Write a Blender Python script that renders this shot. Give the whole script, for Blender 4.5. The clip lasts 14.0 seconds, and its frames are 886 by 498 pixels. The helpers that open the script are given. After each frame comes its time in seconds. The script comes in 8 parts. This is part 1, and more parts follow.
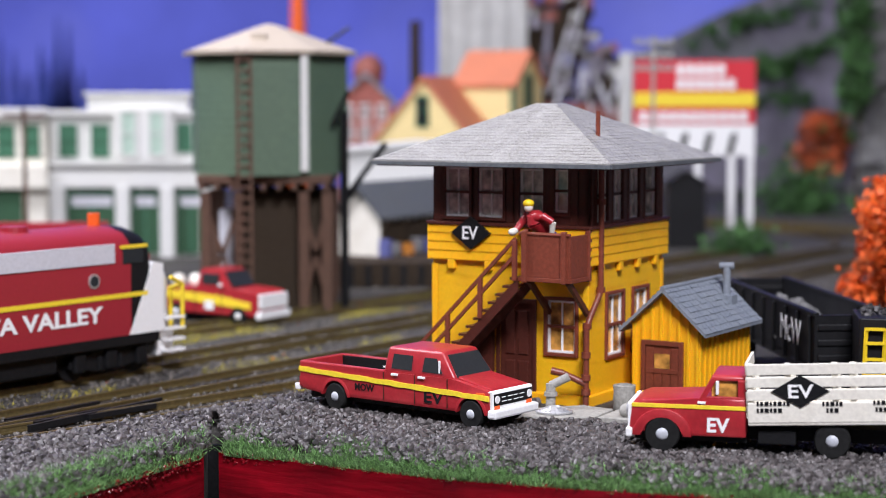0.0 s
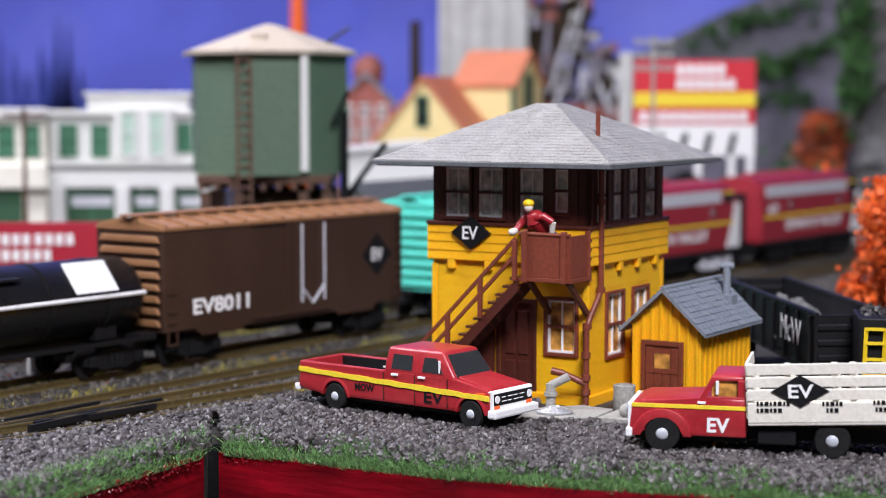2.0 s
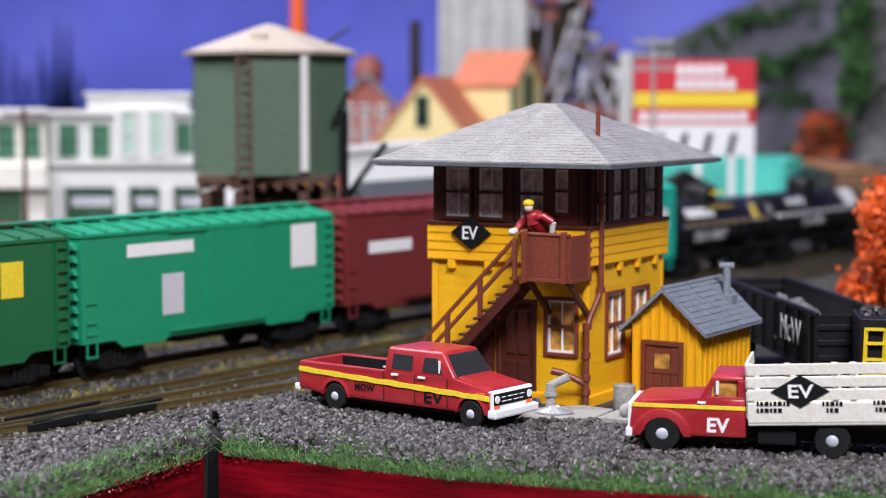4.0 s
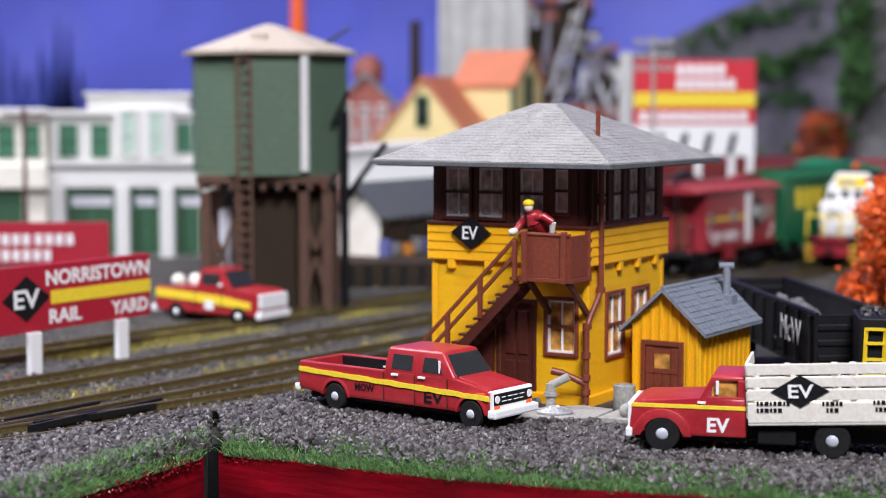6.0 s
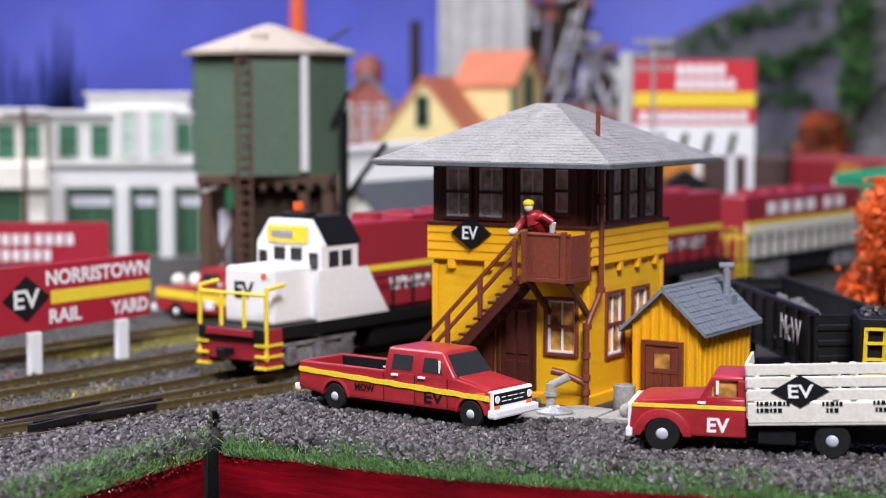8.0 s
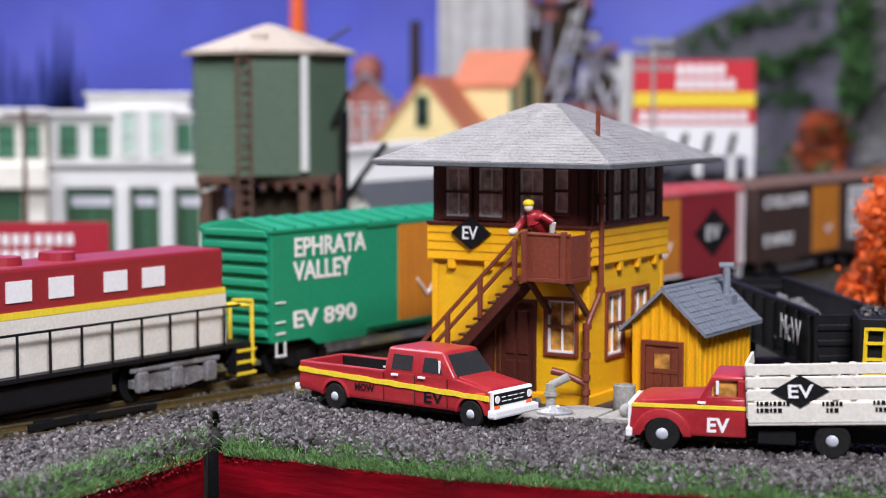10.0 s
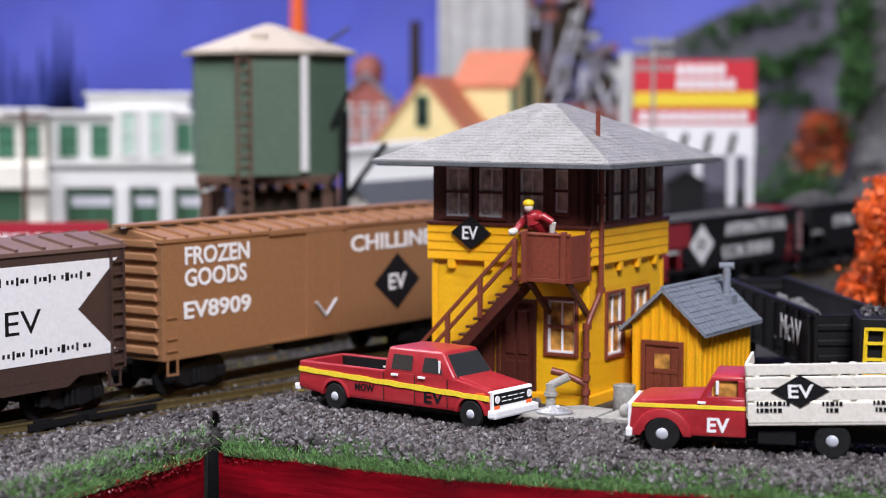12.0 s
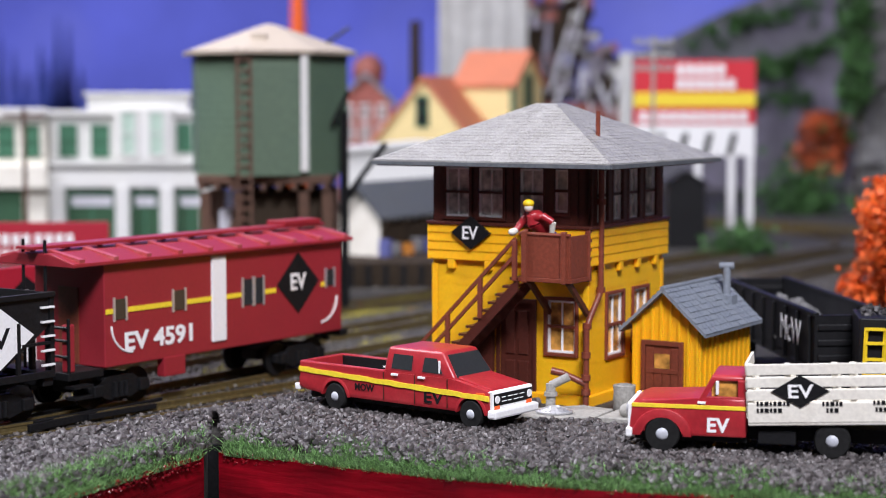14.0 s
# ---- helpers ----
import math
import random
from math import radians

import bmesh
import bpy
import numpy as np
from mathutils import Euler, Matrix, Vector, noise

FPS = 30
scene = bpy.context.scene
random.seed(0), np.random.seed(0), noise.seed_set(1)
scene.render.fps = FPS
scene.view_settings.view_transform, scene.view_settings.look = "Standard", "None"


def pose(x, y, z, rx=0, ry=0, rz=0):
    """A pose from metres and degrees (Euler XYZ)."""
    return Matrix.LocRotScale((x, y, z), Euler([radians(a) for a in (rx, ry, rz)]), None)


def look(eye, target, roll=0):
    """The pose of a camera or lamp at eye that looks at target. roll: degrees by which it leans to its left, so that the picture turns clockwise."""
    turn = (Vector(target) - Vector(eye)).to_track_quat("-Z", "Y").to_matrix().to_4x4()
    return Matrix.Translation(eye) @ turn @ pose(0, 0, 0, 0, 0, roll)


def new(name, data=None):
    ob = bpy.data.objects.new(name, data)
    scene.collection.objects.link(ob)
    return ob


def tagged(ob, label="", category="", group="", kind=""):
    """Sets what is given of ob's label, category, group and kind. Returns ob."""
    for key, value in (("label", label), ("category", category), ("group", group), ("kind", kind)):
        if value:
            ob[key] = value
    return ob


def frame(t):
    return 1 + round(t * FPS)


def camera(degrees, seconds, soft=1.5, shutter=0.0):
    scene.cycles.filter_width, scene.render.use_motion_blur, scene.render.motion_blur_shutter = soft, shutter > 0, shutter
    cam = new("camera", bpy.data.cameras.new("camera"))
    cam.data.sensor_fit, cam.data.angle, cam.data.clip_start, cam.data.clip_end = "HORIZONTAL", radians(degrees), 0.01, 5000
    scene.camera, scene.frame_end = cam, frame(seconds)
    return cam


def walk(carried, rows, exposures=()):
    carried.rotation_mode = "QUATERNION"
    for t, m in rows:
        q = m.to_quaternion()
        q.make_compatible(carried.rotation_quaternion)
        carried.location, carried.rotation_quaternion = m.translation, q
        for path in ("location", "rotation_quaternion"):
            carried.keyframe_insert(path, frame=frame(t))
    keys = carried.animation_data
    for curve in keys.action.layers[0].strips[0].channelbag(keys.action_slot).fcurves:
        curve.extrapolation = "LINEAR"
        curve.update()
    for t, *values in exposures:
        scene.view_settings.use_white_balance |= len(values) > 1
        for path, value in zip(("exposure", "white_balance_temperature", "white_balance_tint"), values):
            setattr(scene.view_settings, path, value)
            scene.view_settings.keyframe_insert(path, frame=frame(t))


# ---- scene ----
# All sizes below are in millimetres (an HO-scale layout); MM turns them into metres.
MM = 0.001

cam = camera(27.86, 14.0, soft=0.9)
EYE = pose(0, 0, 93.9 * MM, 85.29, 0, 0)
walk(cam, [(0.0, EYE), (14.0, EYE)])
cam.data.dof.use_dof = True
cam.data.dof.focus_distance = 0.512
cam.data.dof.aperture_fstop = 14.0

# ---- light: unseen lamps added in place of the room's ceiling lights ----
scene.view_settings.exposure = 0.07
room = bpy.data.worlds.new("room_air")
scene.world = room
room.use_nodes = True
room.node_tree.nodes["Background"].inputs["Color"].default_value = (0.9, 0.95, 1.0, 1)
room.node_tree.nodes["Background"].inputs["Strength"].default_value = 0.22


def unseen_lamp(x, y, z, w, d, watts, target):
    data = bpy.data.lights.new("unseen_lamp", "AREA")
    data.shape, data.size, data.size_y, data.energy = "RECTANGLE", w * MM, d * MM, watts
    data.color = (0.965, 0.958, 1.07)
    ob = new("unseen_lamp", data)
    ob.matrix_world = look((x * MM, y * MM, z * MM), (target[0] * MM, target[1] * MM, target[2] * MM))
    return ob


unseen_lamp(190, -470, 1080, 460, 260, 30, (60, 560, 0))
unseen_lamp(-720, 740, 850, 260, 600, 14, (-80, 740, 0))
unseen_lamp(-700, 1550, 1400, 900, 300, 7.5, (-650, 1650, 0))


# ---- materials ----
def material(name, colour, rough=0.6, metal=0.0, grain=0.06, scale=900.0, bump=0.15, wear=None, wear_scale=60.0, wear_amount=0.35, island=0.0, coat=0.0, emit=0.0, spec=0.5):
    m = bpy.data.materials.new(name)
    m.use_nodes = True
    t = m.node_tree
    n, l = t.nodes, t.links
    b = n["Principled BSDF"]
    b.inputs["Roughness"].default_value = rough
    b.inputs["Metallic"].default_value = metal
    b.inputs["Specular IOR Level"].default_value = spec
    if coat:
        b.inputs["Coat Weight"].default_value = coat
        b.inputs["Coat Roughness"].default_value = 0.25
    geo = n.new("ShaderNodeTexCoord")
    fine = n.new("ShaderNodeTexNoise")
    fine.inputs["Scale"].default_value = scale
    fine.inputs["Detail"].default_value = 4
    l.new(geo.outputs["Object"], fine.inputs["Vector"])
    coarse = n.new("ShaderNodeTexNoise")
    coarse.inputs["Scale"].default_value = wear_scale
    coarse.inputs["Detail"].default_value = 5
    l.new(geo.outputs["Object"], coarse.inputs["Vector"])
    ramp = n.new("ShaderNodeValToRGB")
    dark = [max(0, c * (1 - grain * 3)) for c in colour]
    lite = [min(1, c * (1 + grain * 3)) for c in colour]
    ramp.color_ramp.elements[0].position, ramp.color_ramp.elements[0].color = 0.3, (*dark, 1)
    ramp.color_ramp.elements[1].position, ramp.color_ramp.elements[1].color = 0.7, (*lite, 1)
    l.new(fine.outputs["Fac"], ramp.inputs["Fac"])
    last = ramp.outputs["Color"]
    if wear:
        mask = n.new("ShaderNodeValToRGB")
        mask.color_ramp.elements[0].position, mask.color_ramp.elements[1].position = 0.45, 0.72
        mask.color_ramp.elements[1].color = (wear_amount, wear_amount, wear_amount, 1)
        l.new(coarse.outputs["Fac"], mask.inputs["Fac"])
        mix = n.new("ShaderNodeMix")
        mix.data_type = "RGBA"
        l.new(mask.outputs["Color"], mix.inputs["Factor"])
        l.new(last, mix.inputs["A"])
        mix.inputs["B"].default_value = (*wear, 1)
        last = mix.outputs["Result"]
    if island:
        g = n.new("ShaderNodeNewGeometry")
        info = n.new("ShaderNodeMath")
        info.operation = "MULTIPLY_ADD"
        info.inputs[1].default_value, info.inputs[2].default_value = island * 2, 1 - island
        l.new(g.outputs["Random Per Island"], info.inputs[0])
        hsv = n.new("ShaderNodeHueSaturation")
        l.new(info.outputs[0], hsv.inputs["Value"])
        l.new(last, hsv.inputs["Color"])
        last = hsv.outputs["Color"]
    l.new(last, b.inputs["Base Color"])
    if emit:
        l.new(last, b.inputs["Emission Color"])
        b.inputs["Emission Strength"].default_value = emit
    if bump:
        bp = n.new("ShaderNodeBump")
        bp.inputs["Strength"].default_value = bump
        bp.inputs["Distance"].default_value = 0.0004
        l.new(fine.outputs["Fac"], bp.inputs["Height"])
        l.new(bp.outputs["Normal"], b.inputs["Normal"])
    rr = n.new("ShaderNodeMapRange")
    rr.inputs["To Min"].default_value, rr.inputs["To Max"].default_value = max(0.02, rough - 0.12), min(1, rough + 0.12)
    l.new(coarse.outputs["Fac"], rr.inputs["Value"])
    l.new(rr.outputs["Result"], b.inputs["Roughness"])
    return m


YELLOW = material("yellow_plastic", (0.95, 0.46, 0.013), 0.34, grain=0.015, wear=(0.6, 0.3, 0.02), wear_scale=40)
YELLOW_BSDF = YELLOW.node_tree.nodes["Principled BSDF"]
YELLOW_BSDF.inputs["Subsurface Weight"].default_value = 0.3
YELLOW_BSDF.inputs["Subsurface Radius"].default_value = (1.0, 0.5, 0.12)
YELLOW_BSDF.inputs["Subsurface Scale"].default_value = 0.0025
BROWN = material("brown_plastic", (0.075, 0.018, 0.012), 0.4, grain=0.06)
RAIL_BROWN = material("red_brown_plastic", (0.19, 0.045, 0.025), 0.4, grain=0.06, wear=(0.1, 0.03, 0.02))
ROOF_GREY = material("roof_grey", (0.30, 0.29, 0.268), 0.42, grain=0.1, scale=1400, wear=(0.42, 0.41, 0.39), wear_scale=140, wear_amount=0.6, island=0.07, bump=0.45)
SHED_GREY = material("shed_roof_grey", (0.20, 0.225, 0.26), 0.55, grain=0.05, wear=(0.32, 0.34, 0.36), wear_scale=80, island=0.06)
RED = material("truck_red", (0.37, 0.019, 0.027), 0.38, grain=0.04, wear=(0.5, 0.06, 0.06), wear_scale=120, coat=0.15)
DEEP_RED = material("car_red", (0.29, 0.02, 0.03), 0.42, grain=0.02, wear=(0.23, 0.018, 0.026), wear_scale=30)
# Lighter red with pale patches, for car roof and caboose ribs.
PALE_RED = material("pale_roof_red", (0.42, 0.06, 0.065), 0.35, grain=0.05, wear=(0.6, 0.3, 0.28), wear_scale=90)
LOCO_RED = material("locomotive_red", (0.31, 0.02, 0.032), 0.4, grain=0.02)
STRIPE = material("stripe_yellow", (0.88, 0.66, 0.04), 0.45, grain=0.03)
WHITE = material("white_paint", (0.87, 0.87, 0.86), 0.45, grain=0.015)
CREAM = material("cream_wood_paint", (0.78, 0.75, 0.66), 0.5, grain=0.03, wear=(0.6, 0.55, 0.45), wear_scale=90)
BLACK = material("black_plastic", (0.009, 0.009, 0.01), 0.5, grain=0.1, spec=0.22)
GLOSS_BLACK = material("black_paint", (0.009, 0.009, 0.01), 0.3, grain=0.1, spec=0.35)
TYRE = material("rubber", (0.012, 0.012, 0.012), 0.7, grain=0.1, spec=0.2)
CHROME = material("silver_paint", (0.6, 0.6, 0.62), 0.35, metal=0.6, grain=0.03)
HUB = material("hub_silver_paint", (0.48, 0.50, 0.54), 0.4, grain=0.04)
GLASS = material("window_glass", (0.03, 0.033, 0.035), 0.08, grain=0.02, bump=0)
TEAL = material("teal_paint", (0.10, 0.62, 0.50), 0.45, grain=0.02)
TEAL_DEEP = material("jade_paint", (0.02, 0.45, 0.33), 0.42, grain=0.02)
CAR_GREEN = material("green_paint", (0.012, 0.28, 0.14), 0.42, grain=0.03)
DARK_GREEN = material("dark_green_paint", (0.01, 0.13, 0.05), 0.45, grain=0.03)
CAR_BROWN = material("brown_car_paint", (0.042, 0.02, 0.012), 0.5, grain=0.04, wear=(0.08, 0.04, 0.025), wear_scale=30)
REEFER_ROOF = material("reefer_roof", (0.16, 0.095, 0.075), 0.5, grain=0.03)
REEFER_BROWN = material("reefer_brown", (0.06, 0.034, 0.027), 0.5, grain=0.04)
TAN = material("tan_car_paint", (0.33, 0.165, 0.075), 0.42, grain=0.03, metal=0.15)
OXIDE = material("oxide_red_paint", (0.17, 0.022, 0.022), 0.5, grain=0.03)
ORANGE_DOOR = material("orange_door_paint", (0.60, 0.22, 0.022), 0.5, grain=0.04, wear=(0.4, 0.12, 0.02), wear_scale=60)
SILVER = material("truck_silver", (0.6, 0.6, 0.64), 0.42, grain=0.025)
TRUCK_GREY = material("weathered_truck_grey", (0.22, 0.215, 0.22), 0.6, grain=0.12, wear=(0.06, 0.055, 0.05), wear_scale=120, wear_amount=0.8)
COAL = material("coal", (0.075, 0.07, 0.07), 0.55, grain=0.2, island=0.4, bump=0.5)
BALLAST = material("ballast_stone", (0.068, 0.060, 0.059), 0.45, grain=0.1, island=0.6, bump=0.25)
TRACK_STONE = material("track_ballast_stone", (0.095, 0.085, 0.075), 0.6, grain=0.2, island=0.6, bump=0.5)
EARTH = material("ground_cover", (0.045, 0.041, 0.037), 0.9, grain=0.2, scale=500, wear=(0.065, 0.06, 0.052), wear_scale=25, wear_amount=0.8, bump=0.6)
GRASS = material("static_grass", (0.115, 0.225, 0.07), 0.7, grain=0.15, island=0.75)
MOSS = material("yellow_moss", (0.34, 0.29, 0.04), 0.9, grain=0.2, island=0.5)
RAIL = material("weathered_rail", (0.125, 0.093, 0.038), 0.4, metal=0.35, grain=0.1, wear=(0.2, 0.16, 0.06), wear_scale=30)
TIE = material("wood_tie", (0.035, 0.028, 0.022), 0.85, grain=0.15)
FASCIA = material("fascia_red", (0.21, 0.003, 0.009), 0.2, grain=0.14, scale=110, wear=(0.07, 0.002, 0.005), wear_scale=38, wear_amount=0.95, bump=0.9, coat=0.5)
streak = FASCIA.node_tree.nodes.new("ShaderNodeMapping")
streak.inputs["Scale"].default_value = (0.22, 0.22, 1.8)
for link in list(FASCIA.node_tree.links):
    if link.to_node.name == "Noise Texture" and link.to_socket.name == "Vector":
        FASCIA.node_tree.links.new(link.from_socket, streak.inputs["Vector"])
        FASCIA.node_tree.links.new(streak.outputs["Vector"], link.to_socket)
        break
FASCIA.node_tree.nodes["Bump"].inputs["Distance"].default_value = 0.0014
CONCRETE = material("concrete", (0.33, 0.32, 0.29), 0.8, grain=0.08, wear=(0.22, 0.21, 0.19), wear_scale=40, bump=0.3)
DARK_ROOF = material("dark_sheet_roof", (0.10, 0.11, 0.12), 0.6, grain=0.08, wear=(0.14, 0.14, 0.14))
TANK_GREEN = material("tank_green_wood", (0.085, 0.135, 0.085), 0.6, grain=0.06, wear=(0.05, 0.095, 0.08), wear_scale=20, island=0.08)
TIMBER = material("brown_timber", (0.10, 0.05, 0.03), 0.7, grain=0.12)
TANK_ROOF = material("tank_roof_cream", (0.46, 0.39, 0.31), 0.65, grain=0.05)
HOUSE_YELLOW = material("pale_yellow_clapboard", (0.80, 0.64, 0.30), 0.6, grain=0.03)
ORANGE_ROOF = material("orange_roof", (0.62, 0.20, 0.10), 0.65, grain=0.05, wear=(0.45, 0.16, 0.09))
BRICK = material("brick_red", (0.28, 0.09, 0.07), 0.7, grain=0.15, scale=300)
OFFWHITE = material("storefront_white", (0.68, 0.68, 0.655), 0.55, grain=0.02, wear=(0.72, 0.72, 0.62), wear_scale=15)
WINDOW_GREEN = material("green_trim", (0.05, 0.16, 0.09), 0.5, grain=0.05)
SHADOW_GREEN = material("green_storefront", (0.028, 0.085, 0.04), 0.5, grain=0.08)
LAVENDER = material("painted_hill", (0.185, 0.17, 0.225), 0.9, grain=0.1, scale=30, wear=(0.13, 0.15, 0.12), wear_scale=9, wear_amount=0.7, bump=0)
BACK_BLUE = material("painted_sky", (0.12, 0.145, 0.66), 0.9, grain=0.09, scale=5, wear=(0.29, 0.32, 0.84), wear_scale=2.6, wear_amount=0.7, bump=0)
TREE_BLUE = material("painted_trees_blue", (0.03, 0.05, 0.26), 0.9, grain=0.2, scale=20, bump=0)
ROCK = material("grey_rock", (0.15, 0.147, 0.145), 0.85, grain=0.15, scale=80, wear=(0.09, 0.09, 0.085), wear_scale=12, bump=0.6)
ORANGE_LEAF = material("orange_foliage", (0.75, 0.13, 0.015), 0.6, grain=0.1, island=0.35)
RUST_LEAF = material("rust_foliage", (0.45, 0.09, 0.025), 0.7, grain=0.1, island=0.35)
GREEN_LEAF = material("green_foliage", (0.045, 0.12, 0.03), 0.7, grain=0.1, island=0.45)
BARK = material("bark", (0.04, 0.028, 0.018), 0.85, grain=0.15, spec=0.2)
SIGN_RED = material("sign_red", (0.40, 0.012, 0.03), 0.5, grain=0.03)
SIGN_SCARLET = material("billboard_red", (0.62, 0.02, 0.035), 0.5, grain=0.03)
ORANGE = material("orange_plastic", (0.85, 0.13, 0.02), 0.4, grain=0.02)
BLUE_SHEET = material("blue_sheet", (0.10, 0.11, 0.30), 0.6, grain=0.1)
HELMET = material("helmet_yellow", (0.85, 0.6, 0.02), 0.4, grain=0.02)
BLUE_CLOTH = material("blue_paint", (0.02, 0.04, 0.35), 0.5, grain=0.02)
ROOM_WALL = material("room_wall", (0.46, 0.45, 0.43), 0.8, grain=0.03, scale=20, wear=(0.40, 0.39, 0.37), wear_scale=2, bump=0.05)
ROOM_FLOOR = material("room_floor", (0.22, 0.20, 0.18), 0.7, grain=0.08, scale=10, wear=(0.16, 0.15, 0.14), wear_scale=3)


# ---- mesh helpers ----
def box(bm, x0, x1, y0, y1, z0, z1, bevel=0.0, taper=0.0):
    """A box; taper draws the top in on all sides."""
    if x0 > x1: x0, x1 = x1, x0
    if y0 > y1: y0, y1 = y1, y0
    if z0 > z1: z0, z1 = z1, z0
    c = [bm.verts.new(p) for p in ((x0, y0, z0), (x1, y0, z0), (x1, y1, z0), (x0, y1, z0),
                                   (x0 + taper, y0 + taper, z1), (x1 - taper, y0 + taper, z1), (x1 - taper, y1 - taper, z1), (x0 + taper, y1 - taper, z1))]
    faces = [bm.faces.new([c[i] for i in f]) for f in ((3, 2, 1, 0), (4, 5, 6, 7), (0, 1, 5, 4), (1, 2, 6, 5), (2, 3, 7, 6), (3, 0, 4, 7))]
    if bevel:
        bmesh.ops.bevel(bm, geom=list({e for f in faces for e in f.edges}), offset=bevel, segments=2, affect="EDGES", profile=0.5, clamp_overlap=True)
    return bm


def boxed(*args, **kw):
    return box(bmesh.new(), *args, **kw)


def prism(bm, outline, a, b, axis="y", bevel=0.0):
    """Extrudes a closed outline of 2D points from a to b along an axis (x: points are y,z; y: x,z; z: x,y)."""
    def p(u, v, w):
        return (w, u, v) if axis == "x" else (u, w, v) if axis == "y" else (u, v, w)
    lo = [bm.verts.new(p(u, v, a)) for u, v in outline]
    hi = [bm.verts.new(p(u, v, b)) for u, v in outline]
    k = len(outline)
    faces = [bm.faces.new(lo[::-1]), bm.faces.new(hi)]
    for i in range(k):
        faces.append(bm.faces.new((lo[i], lo[(i + 1) % k], hi[(i + 1) % k], hi[i])))
    if bevel:
        bmesh.ops.bevel(bm, geom=list({e for f in faces for e in f.edges}), offset=bevel, segments=2, affect="EDGES", profile=0.5, clamp_overlap=True)
    return bm


def rod(bm, p0, p1, r0, r1=None, k=10):
    """A round bar from p0 to p1."""
    p0, p1 = Vector(p0), Vector(p1)
    r1 = r0 if r1 is None else r1
    z = (p1 - p0).normalized()
    x = z.orthogonal().normalized()
    y = z.cross(x)
    rings = []
    for p, r in ((p0, r0), (p1, r1)):
        rings.append([bm.verts.new(p + (x * math.cos(2 * math.pi * i / k) + y * math.sin(2 * math.pi * i / k)) * r) for i in range(k)])
    for i in range(k):
        bm.faces.new((rings[0][i], rings[0][(i + 1) % k], rings[1][(i + 1) % k], rings[1][i]))
    bm.faces.new(rings[0][::-1])
    bm.faces.new(rings[1])
    return bm


def bar(bm, p0, p1, w, h):
    """A squared bar from p0 to p1, w wide level and h high."""
    p0, p1 = Vector(p0), Vector(p1)
    z = (p1 - p0).normalized()
    side = z.cross(Vector((0, 0, 1)))
    side = side.normalized() if side.length > 1e-4 else Vector((1, 0, 0))
    up = side.cross(z)
    rings = [[bm.verts.new(p + side * a * w / 2 + up * b * h / 2) for a, b in ((-1, -1), (1, -1), (1, 1), (-1, 1))] for p in (p0, p1)]
    for i in range(4):
        bm.faces.new((rings[0][i], rings[0][(i + 1) % 4], rings[1][(i + 1) % 4], rings[1][i]))
    bm.faces.new(rings[0][::-1])
    bm.faces.new(rings[1])
    return bm


def ball(bm, centre, r, sx=1, sy=1, sz=1, sub=2):
    made = bmesh.ops.create_icosphere(bm, subdivisions=sub, radius=r)["verts"]
    for v in made:
        v.co = Vector((v.co.x * sx, v.co.y * sy, v.co.z * sz)) + Vector(centre)
    return bm


def lathe(bm, profile, k=24, centre=(0, 0), a0=0.0):
    """Turns a profile of (radius, z) about the upright axis."""
    rings = [[bm.verts.new((centre[0] + r * math.cos(a0 + 2 * math.pi * i / k), centre[1] + r * math.sin(a0 + 2 * math.pi * i / k), z)) for i in range(k)] for r, z in profile]
    for a, b in zip(rings, rings[1:]):
        for i in range(k):
            bm.faces.new((a[i], a[(i + 1) % k], b[(i + 1) % k], b[i]))
    bm.faces.new(rings[0][::-1])
    bm.faces.new(rings[-1])
    return bm


def moved(bm, m):
    bmesh.ops.transform(bm, matrix=m, verts=bm.verts)
    return bm


def part(name, bm, mat, parent=None, label="", smooth=False):
    """Links a bmesh, drawn in millimetres, as one mesh object under a thing or a part."""
    bmesh.ops.recalc_face_normals(bm, faces=bm.faces)
    for v in bm.verts:
        v.co *= MM
    me = bpy.data.meshes.new(name)
    bm.to_mesh(me)
    bm.free()
    me.materials.append(mat)
    if smooth:
        for p in me.polygons:
            p.use_smooth = True
        me.set_sharp_from_angle(angle=radians(40))
    ob = new(name, me)
    if parent:
        ob.parent = parent
    if label:
        tagged(ob, label=label)
    return ob


def thing(name, label, category, x=0, y=0, z=0, turn=0, group="", kind=""):
    ob = new(name)
    ob.empty_display_size = 0.01
    ob.matrix_world = pose(x * MM, y * MM, z * MM, 0, 0, turn)
    return tagged(ob, label, category, group, kind)


def raw(name, verts, faces, mat, parent=None):
    """One mesh from generated arrays in millimetres."""
    me = bpy.data.meshes.new(name)
    me.from_pydata((np.asarray(verts) * MM).tolist(), [], faces)
    me.materials.append(mat)
    me.update()
    ob = new(name, me)
    if parent:
        ob.parent = parent
    return ob


